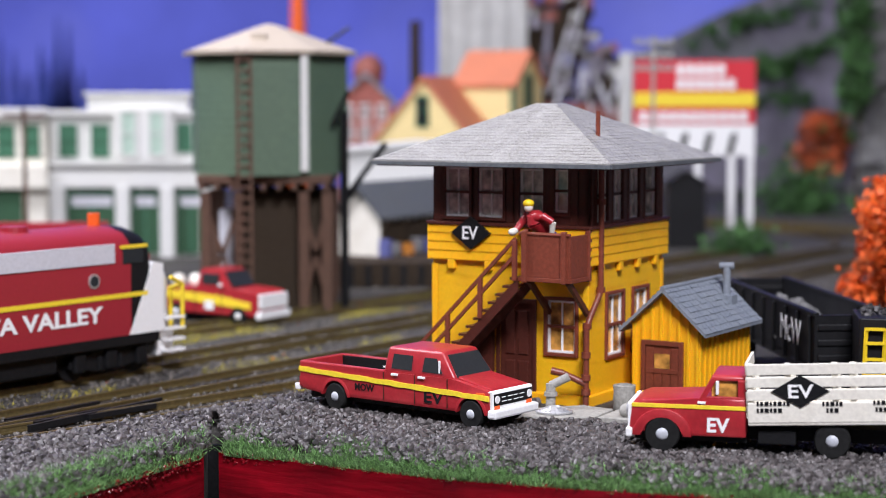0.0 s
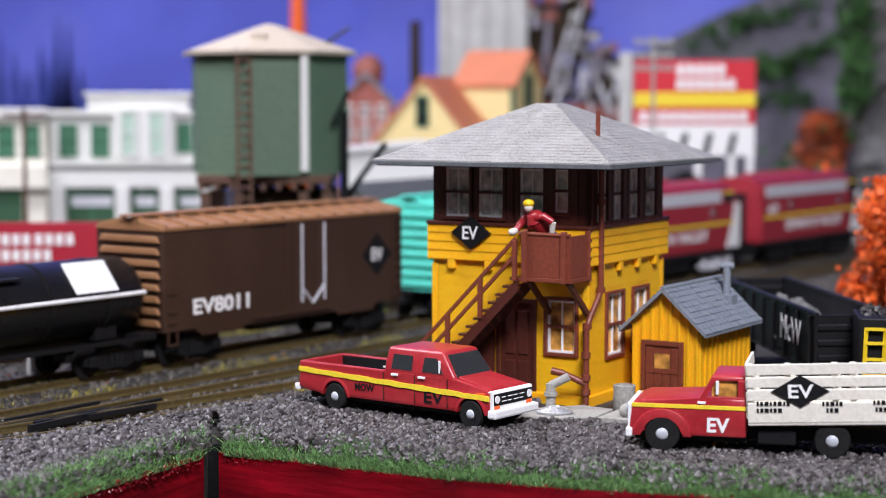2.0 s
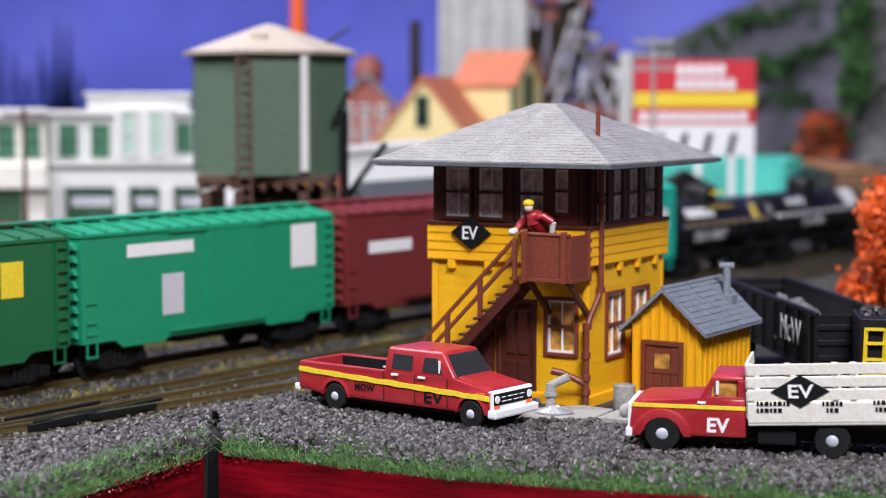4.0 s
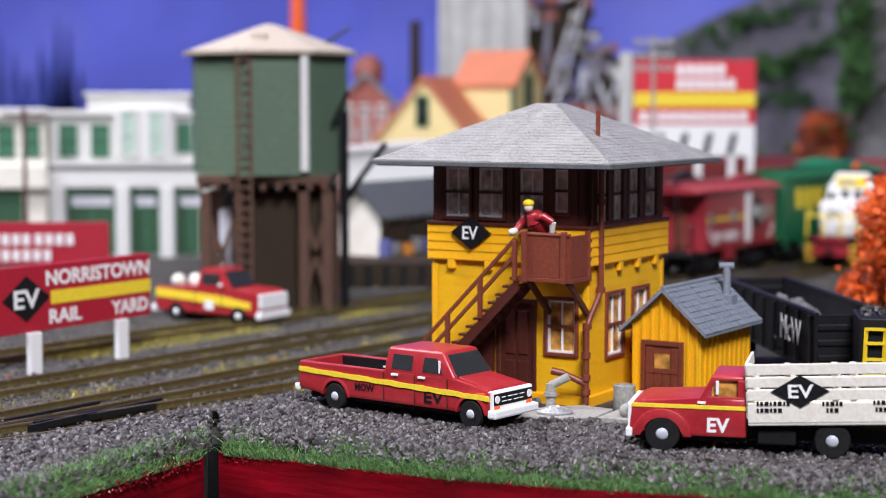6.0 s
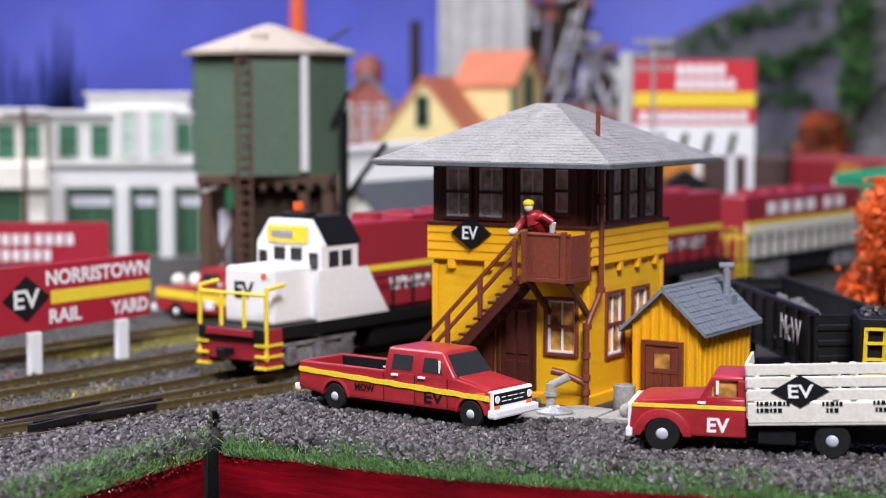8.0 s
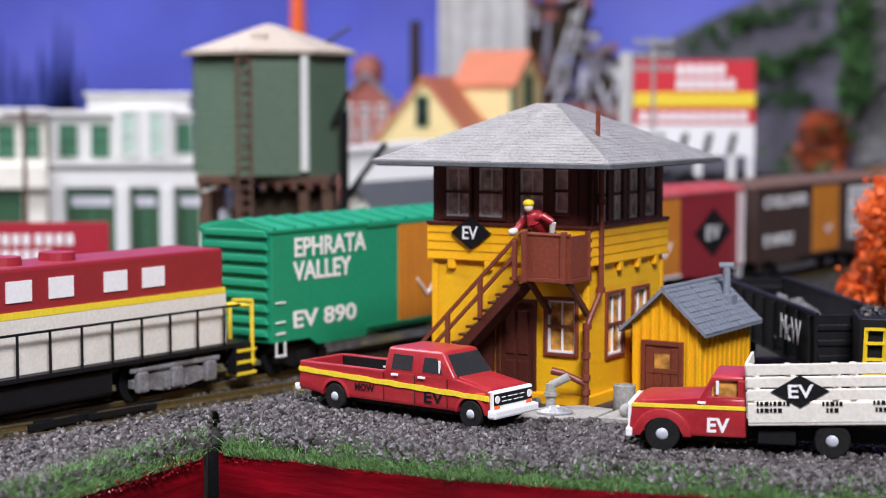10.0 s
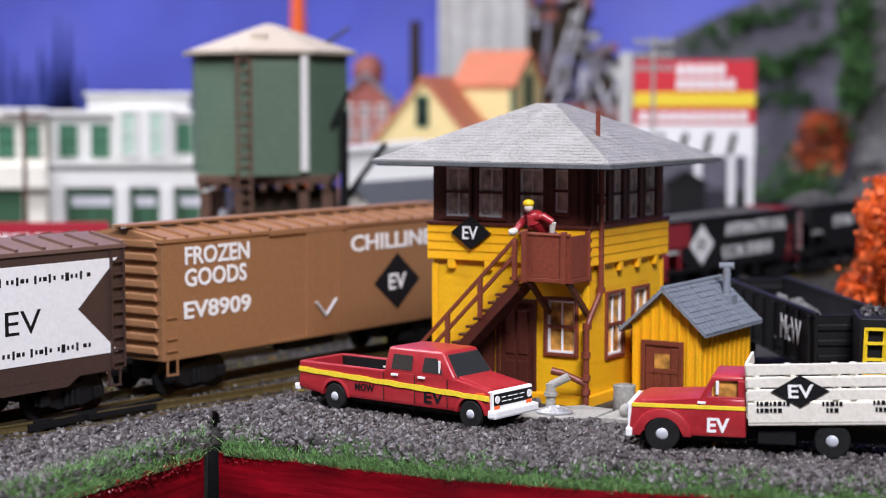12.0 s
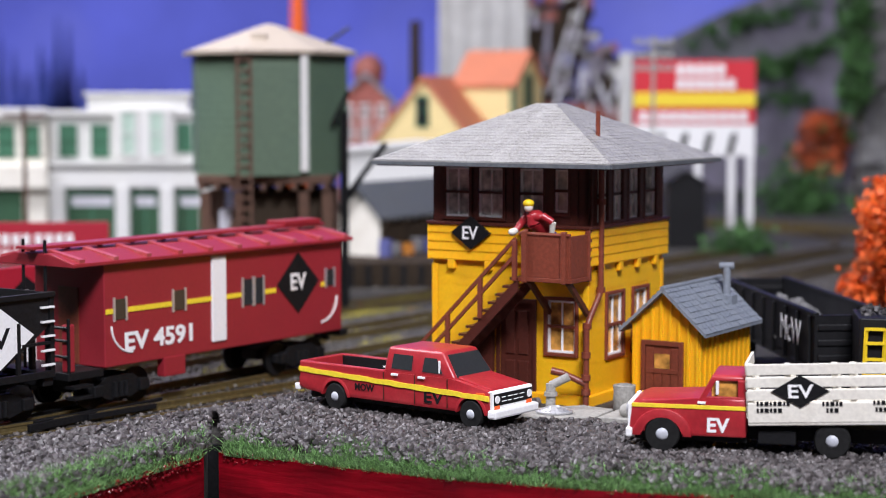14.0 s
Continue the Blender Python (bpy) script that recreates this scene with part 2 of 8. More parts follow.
def letters(text, width, height, mat, parent, m, name="lettering", bold=0.0, fit=True):
    """Lettering as a thin mesh: centred on the pose m (millimetres), reading along its x, upright along its y, facing its z."""
    cu = bpy.data.curves.new("text", "FONT")
    cu.body, cu.align_x, cu.align_y = text, "LEFT", "CENTER"
    cu.extrude, cu.offset, cu.resolution_u, cu.space_line = 0.01, bold, 3, 0.9
    ob = bpy.data.objects.new("text", cu)
    me = bpy.data.meshes.new_from_object(ob)
    bpy.data.objects.remove(ob)
    xs = [v.co.x for v in me.vertices]
    ys = [v.co.y for v in me.vertices]
    sx, sy = width / (max(xs) - min(xs)), height / (max(ys) - min(ys))
    cx, cy = (max(xs) + min(xs)) / 2, (max(ys) + min(ys)) / 2
    for v in me.vertices:
        p = m @ Vector(((v.co.x - cx) * sx, (v.co.y - cy) * sy, v.co.z * 8))
        v.co = p * MM
    me.name = name
    me.materials.clear()
    me.materials.append(mat)
    o = new(name, me)
    o.parent = parent
    return o


def facing(x, y, z, turn=0):
    """A pose in millimetres for flat things on an upright face whose outside looks to -y turned about z."""
    return Matrix.Translation((x, y, z)) @ Matrix.Rotation(radians(turn), 4, "Z") @ Matrix.Rotation(radians(90), 4, "X")


def diamond(name, w, h, mat, parent, m, thick=0.3, label=""):
    bm = bmesh.new()
    prism(bm, [(-w / 2, 0), (0, -h / 2), (w / 2, 0), (0, h / 2)], -0.05, thick, axis="z")
    return part(name, moved(bm, m), mat, parent, label)


def plate(name, w, h, mat, parent, m, thick=0.25, label="", bevel=0.0):
    return part(name, moved(boxed(-w / 2, w / 2, -h / 2, h / 2, -0.05, thick, bevel=bevel), m), mat, parent, label)


# ---- the two tracks ----
HEAD = radians(35.6)
DIR = Vector((math.sin(HEAD), math.cos(HEAD)))
NORM = Vector((-math.cos(HEAD), math.sin(HEAD)))
START_B, START_A = Vector((-127.0, 558.2)), Vector((-117.4, 653.7))
LOOP = Vector((109.0, 1279.0))


def on_track(which, s):
    """Place and heading (degrees about z, of the way to growing s) on the near track "b" or the rear track "a": straight, then a loop to the left round LOOP, then straight to the left."""
    start = START_B if which == "b" else START_A
    bend = (LOOP - start).dot(DIR)
    r = abs((LOOP - start).dot(NORM))
    if s <= bend:
        p = start + DIR * s
        turn = math.pi / 2 - HEAD
    else:
        a = (s - bend) / r
        full = math.pi / 2 + HEAD
        base = math.atan2(-NORM.y, -NORM.x)
        if a <= full:
            p = LOOP + r * Vector((math.cos(base + a), math.sin(base + a)))
            turn = math.pi / 2 - HEAD + a
        else:
            p = LOOP + Vector((-(a - full) * r, r))
            turn = math.pi
    return p, math.degrees(turn)


def on_rails(which, s, length):
    """The pose of a vehicle whose middle is at s."""
    p, _ = on_track(which, s - length * 0.33)
    q, _ = on_track(which, s + length * 0.33)
    c = (p + q) / 2
    return pose(c.x * MM, c.y * MM, RAIL_TOP * MM, 0, 0, math.degrees(math.atan2(q.y - p.y, q.x - p.x)))


RAIL_TOP = -3.0
# Pale tone paints the window reflections into the pane's colour.
PANE = material("reflection_pale_plastic", (0.55, 0.53, 0.49), 0.12, grain=0.2, scale=300, bump=0)
# Opaque amber stands in for the yellow seen through tower and truck windows.
AMBER_PANE = material("amber_window_plastic", (0.55, 0.27, 0.06), 0.2, grain=0.25, scale=250, bump=0)
BED_Z = -6.0

# ---- the setting ----
tagged(part("ground", boxed(-4190, 2390, 528, 2095, -40, BED_Z), EARTH), "dark ground cover of earth and fine cinders", "ground", kind="structure")
tagged(part("ground_west", prism(bmesh.new(), [(-69, 528), (-69, 504), (-97.5, 448), (-1607, -1742), (-4190, -1742), (-4190, 528)], -40, BED_Z, axis="z"), EARTH), "dark ground cover of the side module", "ground", kind="structure")
pad = [(-60, 512), (-30, 490), (2, 471), (34, 460), (62, 450), (240, 385), (300, 420), (150, 640), (75, 640), (20, 585), (-18, 540)]
lip = [(-61, 498), (-33, 482), (1, 463), (32, 452), (59, 444), (242, 380), (250, 400), (60, 560), (-20, 560), (-61, 532)]
tagged(part("bank_lip", prism(bmesh.new(), lip, -30, -5.2, axis="z"), EARTH), "earth lip of the bank behind the fascia", "ground", kind="structure")
tagged(part("gravel_bank", prism(bmesh.new(), pad, -30, -0.8, axis="z", bevel=1.5), EARTH), "raised bank of dark grey gravel beside the track", "ground", kind="structure")

# painted wood fascia: two panels that meet in an inner corner with an open joint
for pts, lab in (([(-63.2, 496.6), (-34, 479), (0, 460), (31, 449), (58, 441), (430, 306), (432, 312), (60, 447), (33, 455), (2, 466), (-32, 485), (-61.5, 503.5)], "red painted fascia board with grass along its top"),
                 ([(-67.2, 495), (-68.5, 502), (-97, 446), (-1610, -1741), (-1600, -1744), (-93.5, 440)], "red painted fascia board in the shade")):
    fb = bmesh.new()
    prism(fb, pts, -95, -4.5, axis="z")
    bmesh.ops.subdivide_edges(fb, edges=fb.edges, cuts=1)
    tagged(part("fascia", fb, FASCIA), lab, "fascia", kind="structure")
# Black board stands in for the shade inside the open joint.
tagged(part("corner_post", boxed(-72, -56, 517, 519, -95, -6.4), BLACK), "black board added behind the fascia joint for the gap's shade", "joint", kind="structure")


def stones(count, place, size, seed):
    """Vertices and faces of many small uneven stones; place(rng) gives x, y, z."""
    rng = np.random.RandomState(seed)
    g = (1 + 5 ** 0.5) / 2
    base = np.array([(a, b, 0) for a in (-1, 1) for b in (-g, g)] + [(0, a, b) for a in (-1, 1) for b in (-g, g)] + [(b, 0, a) for a in (-1, 1) for b in (-g, g)]) / 1.9
    near_pairs = [(p, q, r) for p in range(12) for q in range(p + 1, 12) for r in range(q + 1, 12)
                  if all(abs(np.linalg.norm(base[m] - base[n]) - 2 / 1.9) < 0.01 for m, n in ((p, q), (q, r), (p, r)))]
    quads = np.array([(p, q, r) if np.dot(np.cross(base[q] - base[p], base[r] - base[p]), base[p]) > 0 else (p, r, q) for p, q, r in near_pairs])
    vs, fs = [], []
    for i in range(count):
        p = place(rng)
        s = size * rng.uniform(0.55, 1.25)
        v = base * (1 + rng.uniform(-0.28, 0.28, (12, 1))) * s * rng.uniform(0.65, 1.2, 3)
        q = rng.normal(size=4)
        q /= np.linalg.norm(q)
        w, x, y, z = q
        r = np.array([[1 - 2 * (y * y + z * z), 2 * (x * y - z * w), 2 * (x * z + y * w)], [2 * (x * y + z * w), 1 - 2 * (x * x + z * z), 2 * (y * z - x * w)], [2 * (x * z - y * w), 2 * (y * z + x * w), 1 - 2 * (x * x + y * y)]])
        vs.append(v @ r.T + p)
        fs.append(quads + 12 * i)
    return np.concatenate(vs), np.concatenate(fs).tolist()


def edge_y(x):
    """The front edge of the layout at x."""
    if x < -64.5:
        return 497 + (x + 64.5) * 2.0
    return float(np.interp(x, (-64.5, -34, 0, 31, 58, 120), (498, 481, 462, 451, 443, 424)))


def on_bank(rng):
    while True:
        x, y = rng.uniform(-128, 125), rng.uniform(395, 590)
        rel = Vector((x - START_B.x, y - START_B.y))
        off, along = rel.dot(NORM), rel.dot(DIR)
        edge = -21.5 - 0.13 * max(0, along + 120)
        if y < edge_y(x) + 3 + 3 * noise.noise((x * 0.08, y * 0.08, 0)) or off > edge:
            continue
        if abs(x + 0.129 * y) < 1.7 + 0.7 * noise.noise((y * 0.2, 7.0, 0)) and y < 538:
            continue
        if (21 < x < 54 and 522 < y < 547) or (46 < x < 72 and 515 < y < 540) or (30 < x < 75 and y > 545):
            continue
        drop = max(0.0, 9 - (y - edge_y(x))) * 0.42
        slope = max(0.0, off - edge + 16) * 0.3
        return np.array((x, y, -0.4 - min(5.2, drop + slope) + rng.uniform(-0.4, 0.9)))


v, f = stones(20500, on_bank, 1.12, 3)
tagged(raw("gravel", v, f, BALLAST), "coarse dark grey gravel heaped beside the tracks", "gravel", kind="stuff")


def beside_tracks(rng):
    u = rng.rand() ** 1.5
    s = -120 + u * 700
    p = START_B + DIR * s + NORM * rng.uniform(-45, 175)
    return np.array((p.x, p.y, BED_Z + rng.uniform(-0.2, 0.7)))


v, f = stones(21000, beside_tracks, 0.75, 4)
tagged(raw("ballast", v, f, TRACK_STONE), "fine grey and brown ballast between the rails", "ballast", kind="stuff")



def grass(name, count, place, label, hmin=2.0, hmax=4.5):
    rng = np.random.RandomState(11)
    vs, fs = [], []
    for i in range(count):
        x, y, z = place(rng)
        h, a, lean = rng.uniform(hmin, hmax), rng.uniform(0, 6.28), rng.uniform(0.4, 2.4)
        dx, dy = math.cos(a) * 0.22, math.sin(a) * 0.22
        tx, ty = rng.normal() * lean, rng.normal() * lean
        k = len(vs)
        vs += [(x - dx, y - dy, z), (x + dx, y + dy, z), (x + dy * 0.8, y - dx * 0.8, z), (x + tx, y + ty, z + h)]
        fs += [(k, k + 1, k + 3), (k + 1, k + 2, k + 3), (k + 2, k, k + 3)]
    return tagged(raw(name, vs, fs, GRASS), label, "grass", kind="stuff")


def at_edge(rng):
    while True:
        x = rng.uniform(-66, 110) if rng.rand() < 0.68 else rng.uniform(-130, -66)
        n = noise.noise((x * 0.06, 3.0, 0))
        if rng.rand() > 0.85 + n * 1.2 or -67.5 < x < -61.5:
            continue
        y = edge_y(x) + abs(rng.normal()) * ((4.0 if x > -64 else 10.0) + n * 3) - 1.2
        return x, y, -5.2 + min(4.7, max(0, y - edge_y(x)) * 0.5)


grass("grass", 30000, at_edge, "short green static grass along the fascia edge", 1.0, 3.0)
v, f = stones(2300, lambda r: (lambda x: np.array((x, edge_y(x) - 0.6 + r.uniform(-0.6, 1.6), -5.2 + r.uniform(-1.8, 1.0))))(r.uniform(-62, 110) if r.rand() < 0.75 else r.uniform(-122, -67.5)), 0.5, 8)
tagged(raw("red_grit", v, f, FASCIA), "red painted grit stuck along the fascia top", "grit", kind="stuff")


# ---- tracks ----
def lay_track(name, where, s0, s1, label, near, steps_n=90):
    """A track along where(s) -> (x, y, heading): two rails and, on the near stretch, single ties."""
    t = thing(name, label, "track", kind="structure")
    steps = [s0 + (s1 - s0) * i / steps_n for i in range(steps_n + 1)]
    for side in (-1, 1):
        bm = bmesh.new()
        rings = []
        for s in steps:
            x, y, a = where(s)
            nx, ny = -math.sin(a), math.cos(a)
            prof = [(-0.9, -2.6), (0.9, -2.6), (0.9, -2.2), (0.3, -1.9), (0.3, -0.8), (0.55, -0.6), (0.5, 0), (-0.5, 0), (-0.55, -0.6), (-0.3, -0.8), (-0.3, -1.9), (-0.9, -2.2)]
            rings.append([bm.verts.new((x + nx * (8.6 * side + u), y + ny * (8.6 * side + u), RAIL_TOP + w)) for u, w in prof])
        for a, b in zip(rings, rings[1:]):
            for i in range(12):
                bm.faces.new((a[i], a[(i + 1) % 12], b[(i + 1) % 12], b[i]))
        bm.faces.new(rings[0])
        bm.faces.new(rings[-1][::-1])
        part("rail", bm, RAIL, t)
    me = None
    s = max(s0, -190)
    while s < min(s1, near):
        x, y, a = where(s)
        if me is None:
            ob = part("tie", boxed(-1.5, 1.5, -15, 15, -2.2, 0), TIE, t)
            me = ob.data
        else:
            ob = new("tie", me)
            ob.parent = t
        ob.matrix_local = pose(x * MM, y * MM, (RAIL_TOP - 2.7) * MM, 0, 0, math.degrees(a) + random.uniform(-1, 1))
        s += 7.0
    return t


def line_of(which):
    def where(s):
        p, a = on_track(which, s)
        return p.x, p.y, radians(a)
    return where


def siding(s):
    off = -9.0 - 0.13 * max(0, s + 120) if s < 250 else -57.1
    q = START_B + DIR * s + NORM * off
    return q.x, q.y, math.pi / 2 - HEAD - (0.13 if s < 250 else 0)


def rear_siding(s):
    q = START_A + DIR * s + NORM * (62 - 0.02 * s)
    return q.x, q.y, math.pi / 2 - HEAD


lay_track("main_track", line_of("b"), -2400, 4600, "main track with brown weathered rails on dark ties", 640, 420)
lay_track("rear_track", line_of("a"), -2400, 5100, "second track with brown weathered rails on dark ties", 560, 450)
lay_track("siding_track", siding, -110, 420, "siding diverging from the main track, mossy brown rails", 250)
lay_track("yard_track", rear_siding, -190, 620, "yard track behind, overgrown with yellow-green moss", 200)
for s, o, ln in ((-20, -7.5, 34), (16, -20, 28), (-6, -13, 44)):
    q = START_B + DIR * s + NORM * o
    g = tagged(part("guard_rail", moved(boxed(-ln / 2, ln / 2, -0.45, 0.45, -1.6, 0.1, bevel=0.15), Matrix.Translation((q.x, q.y, RAIL_TOP)) @ Matrix.Rotation(math.pi / 2 - HEAD - 0.06, 4, "Z")), BLACK), "black guard rail in the turnout", "track", kind="structure")


def mossy(rng):
    """Tufts along the yard track and, thinner, beside the siding and between the main tracks."""
    while True:
        u = rng.rand()
        s = rng.uniform(-190, 420)
        if u < 0.6:
            x, y, _ = rear_siding(s)
            o = rng.choice((-11.5, 11.5, 0, -20)) + rng.normal() * 2.6
        elif u < 0.8:
            x, y, _ = siding(min(abs(s) + 70, 240))
            o = rng.choice((-4, 5)) + rng.normal() * 1.6
        else:
            x, y, _ = line_of("b")(s)
            o = rng.choice((13, 46, 24)) + rng.normal() * 3
        if noise.noise((x * 0.03, y * 0.03, o * 0.05)) > -0.05:
            return x + NORM.x * o, y + NORM.y * o, BED_Z


moss_bed = grass("moss", 15000, mossy, "yellow-green moss and dry grass between the tracks", 1.0, 2.8)
moss_bed.data.materials.clear()
moss_bed.data.materials.append(MOSS)
v, f = stones(60, lambda r: beside_tracks(r) + np.array((0, 0, 0.5)), 0.42, 15)
tagged(raw("leaf_litter", v, f, ORANGE_LEAF), "orange fallen leaf flakes scattered on the ballast", "leaves", kind="stuff")

for x, y, ln, a in ((-123.0, 558.0, 40, 56.3), (-108.5, 555.5, 60, 58.0), (-116.0, 549.0, 30, 57.0)):
    tagged(part("guard_rail", moved(boxed(-ln / 2, ln / 2, -0.7, 0.7, -2.0, 0.15, bevel=0.15), Matrix.Translation((x, y, RAIL_TOP)) @ Matrix.Rotation(radians(a), 4, "Z")), BLACK), "black plastic guard rail of the turnout", "track", kind="structure")


def pieces(name, rest, verts, faces, mat, parent, single):
    """Slates of six corners and four faces each: one object a piece, or all joined where they are not looked at singly."""
    if not single:
        tagged(raw(rest, verts, faces, mat, parent), kind="stuff")
        return
    for i in range(len(verts) // 6):
        if i >= 300:
            tagged(raw(rest, verts[i * 6:], [tuple(q - i * 6 for q in f_) for f_ in faces[i * 4:]], mat, parent), kind="stuff")
            return
        raw(name, verts[i * 6:i * 6 + 6], [tuple(q - i * 6 for q in f_) for f_ in faces[i * 4:i * 4 + 4]], mat, parent)


# ---- signal tower ----
def wall_panel(bm, length, z0, z1, holes, m, thick=1.6):
    """An upright panel from 0 to -length along x, outside at y=0, with rectangular holes (xa, xb, za, zb), xa < xb."""
    xs = sorted({-length, 0.0, *[h[0] for h in holes], *[h[1] for h in holes]})
    zs = sorted({z0, z1, *[h[2] for h in holes if h[2] > z0], *[h[3] for h in holes if h[3] < z1]})
    b2 = bmesh.new()
    at = {}

    def vert(x, y, z):
        key = (round(x, 3), y, round(z, 3))
        if key not in at:
            at[key] = b2.verts.new((x, y, z))
        return at[key]

    keep = {(i, k) for i, (xa, xb) in enumerate(zip(xs, xs[1:])) for k, (za, zb) in enumerate(zip(zs, zs[1:]))
            if not any(h[0] < (xa + xb) / 2 < h[1] and h[2] < (za + zb) / 2 < h[3] for h in holes)}
    for i, k in keep:
        xa, xb, za, zb = xs[i], xs[i + 1], zs[k], zs[k + 1]
        b2.faces.new((vert(xa, 0, za), vert(xb, 0, za), vert(xb, 0, zb), vert(xa, 0, zb)))
        b2.faces.new((vert(xa, thick, zb), vert(xb, thick, zb), vert(xb, thick, za), vert(xa, thick, za)))
        for di, dk, (ax, az), (bx, bz) in ((-1, 0, (xa, za), (xa, zb)), (1, 0, (xb, zb), (xb, za)), (0, -1, (xb, za), (xa, za)), (0, 1, (xa, zb), (xb, zb))):
            if (i + di, k + dk) not in keep:
                b2.faces.new((vert(ax, 0, az), vert(bx, 0, bz), vert(bx, thick, bz), vert(ax, thick, az)))
    bmesh.ops.transform(b2, matrix=m, verts=b2.verts)
    me = bpy.data.meshes.new("tmp")
    b2.to_mesh(me)
    b2.free()
    bm.from_mesh(me)
    bpy.data.meshes.remove(me)


def spans(a, b, z0, z1, holes):
    """The pieces of the stretch a..b that no hole cuts between z0 and z1."""
    cut = sorted((h[0], h[1]) for h in holes if h[2] < z1 - 0.2 and h[3] > z0 + 0.2)
    out, x = [], a
    for c0, c1 in cut:
        if c0 > x:
            out.append((x, c0))
        x = max(x, c1)
    if x < b:
        out.append((x, b))
    return out


def clapboards(parent, a, b, z0, z1, pitch, proud, holes, m, mat):
    z = z0
    while z < z1 - 0.1:
        top = min(z + pitch, z1)
        for x0, x1 in spans(a, b, z, top, holes):
            bm = bmesh.new()
            prism(bm, [(0.3, z), (-proud, z), (-proud, z + 0.25), (-0.08, top), (0.3, top)], x0, x1, axis="x")
            part("clapboard", moved(bm, m), mat, parent)
        z = top


def window(parent, x0, x1, z0, z1, m, trim, sash, pane, name="window", mullion=True, proud=0.9):
    w = part(name, moved(boxed(x0, x1, 0.9, 1.2, z0, z1), m), pane, parent, "opaque tinted plastic pane in a painted sash")
    bm = bmesh.new()
    t = 1.1
    for a, b, c, d in ((x0 - t, x0, z0 - t, z1 + t), (x1, x1 + t, z0 - t, z1 + t), (x0, x1, z1, z1 + t), (x0 - 0.5, x1 + 0.5, z0 - t, z0)):
        box(bm, a, b, -proud, 0.6, c, d, bevel=0.15)
    part("window_frame", moved(bm, m), trim, w)
    bm = bmesh.new()
    s = 0.7
    zm = (z0 + z1) / 2
    for a, b, c, d in ((x0, x0 + s, z0, z1), (x1 - s, x1, z0, z1), (x0 + s, x1 - s, z0, z0 + s), (x0 + s, x1 - s, z1 - s, z1)):
        box(bm, a, b, 0.2, 0.85, c, d)
    if mullion:
        xm = (x0 + x1) / 2
        box(bm, xm - 0.25, xm + 0.25, 0.3, 0.85, z0 + s, z1 - s)
    part("sash", moved(bm, m), sash, w)
    part("meeting_rail", moved(boxed(x0, x1, -0.1, 0.88, zm - 0.45, zm + 0.45), m), trim, w)
    return w


def signal_tower():
    t = thing("signal_tower", "yellow two-storey signal tower with brown upper windows and grey hipped roof", "signal tower", 44.9, 550.4, -1.0, -31.0)
    W = 56.0
    left = Matrix.Identity(4)
    right = Matrix(((0, -1, 0, 0), (1, 0, 0, W), (0, 0, 1, 0), (0, 0, 0, 1)))
    back = Matrix(((-1, 0, 0, -W), (0, -1, 0, W), (0, 0, 1, 0), (0, 0, 0, 1)))
    far = Matrix(((0, 1, 0, -W), (-1, 0, 0, 0), (0, 0, 1, 0), (0, 0, 0, 1)))
    low_left = [(-14.0, -4.2, 16.5, 33.0), (-31.0, -19.0, 1.5, 31.5)]
    low_right = [(13.0 - W, 24.5 - W, 14.5, 34.0), (32.5 - W, 43.5 - W, 14.5, 34.0)]
    up_left = [(-51.2, -42.3, 58.2, 74.0), (-39.0, -30.0, 58.2, 74.0), (-24.0, -15.5, 58.2, 74.0), (-11.6, -6.8, 60.5, 74.0)]
    up_right = [(4.5 - W, 12.5 - W, 57.5, 74), (16.3 - W, 23.5 - W, 57.5, 74), (28.0 - W, 36.0 - W, 57.5, 74), (40.5 - W, 49.5 - W, 57.5, 74)]
    sides = ((left, low_left, up_left), (right, low_right, up_right), (back, [], []), (far, [], []))
    for n, (m, lo, up) in enumerate(sides):
        core, upper = bmesh.new(), bmesh.new()
        wall_panel(core, W if n < 2 else W - 3.2, 0, 56, lo, m if n < 2 else m @ Matrix.Translation((-1.6, 0, 0)))
        wall_panel(upper, W if n < 2 else W - 3.2, 56, 76, up, m if n < 2 else m @ Matrix.Translation((-1.6, 0, 0)))
        wall = part("wall", core, YELLOW, t, "yellow plastic wall with moulded clapboards")
        upper_wall = part("upper_wall", upper, BROWN, t, "dark brown upper storey wall")
        if n == 0:
            front_wall, front_upper = wall, upper_wall
        if n == 1:
            side_wall, side_upper = wall, upper_wall
        if n > 1:
            continue
        clapboards(wall, -W, 0, 3.6, 42.5, 3.25, 0.13, [(a - 1.2, b + 1.2, c - 1.2, d + 1.2) for a, b, c, d in lo], m, YELLOW)
        for k in range(4):
            z = 44.2 + k * 2.85
            bm = bmesh.new()
            prism(bm, [(0.3, z), (-1.55, z), (-1.65, z + 0.35), (-1.4, z + 2.85), (0.3, z + 2.85)], -W - 1.3, 1.3, axis="x")
            part("clapboard", moved(bm, m), YELLOW, wall)
        for k in range(4):
            x = -W + 7.5 + k * 13.6
            part("bracket", moved(boxed(x - 1.4, x + 1.4, -1.6, 0.2, 41.2, 44.3, bevel=0.4), m), YELLOW, wall)
        part("belt_sill", moved(boxed(-W - 1.6, 1.6, -2.0, 0.4, 55.5, 56.6, bevel=0.25), m), BROWN, upper_wall)
        part("plinth", moved(boxed(-W - 1.3, 1.3, -1.3, 0.3, -1.5, 3.6, bevel=0.4), m), YELLOW, wall)
        for x in (-W - 0.3, -1.6):
            part("corner_board", moved(boxed(x, x + 1.9, -0.45, 0.3, 3.4, 42.6, bevel=0.15), m), YELLOW, wall)
        for n, (a, b, c, d) in enumerate(up):
            window(upper_wall, a, b, c, d, m, BROWN, WHITE, PANE, mullion=n < 3)
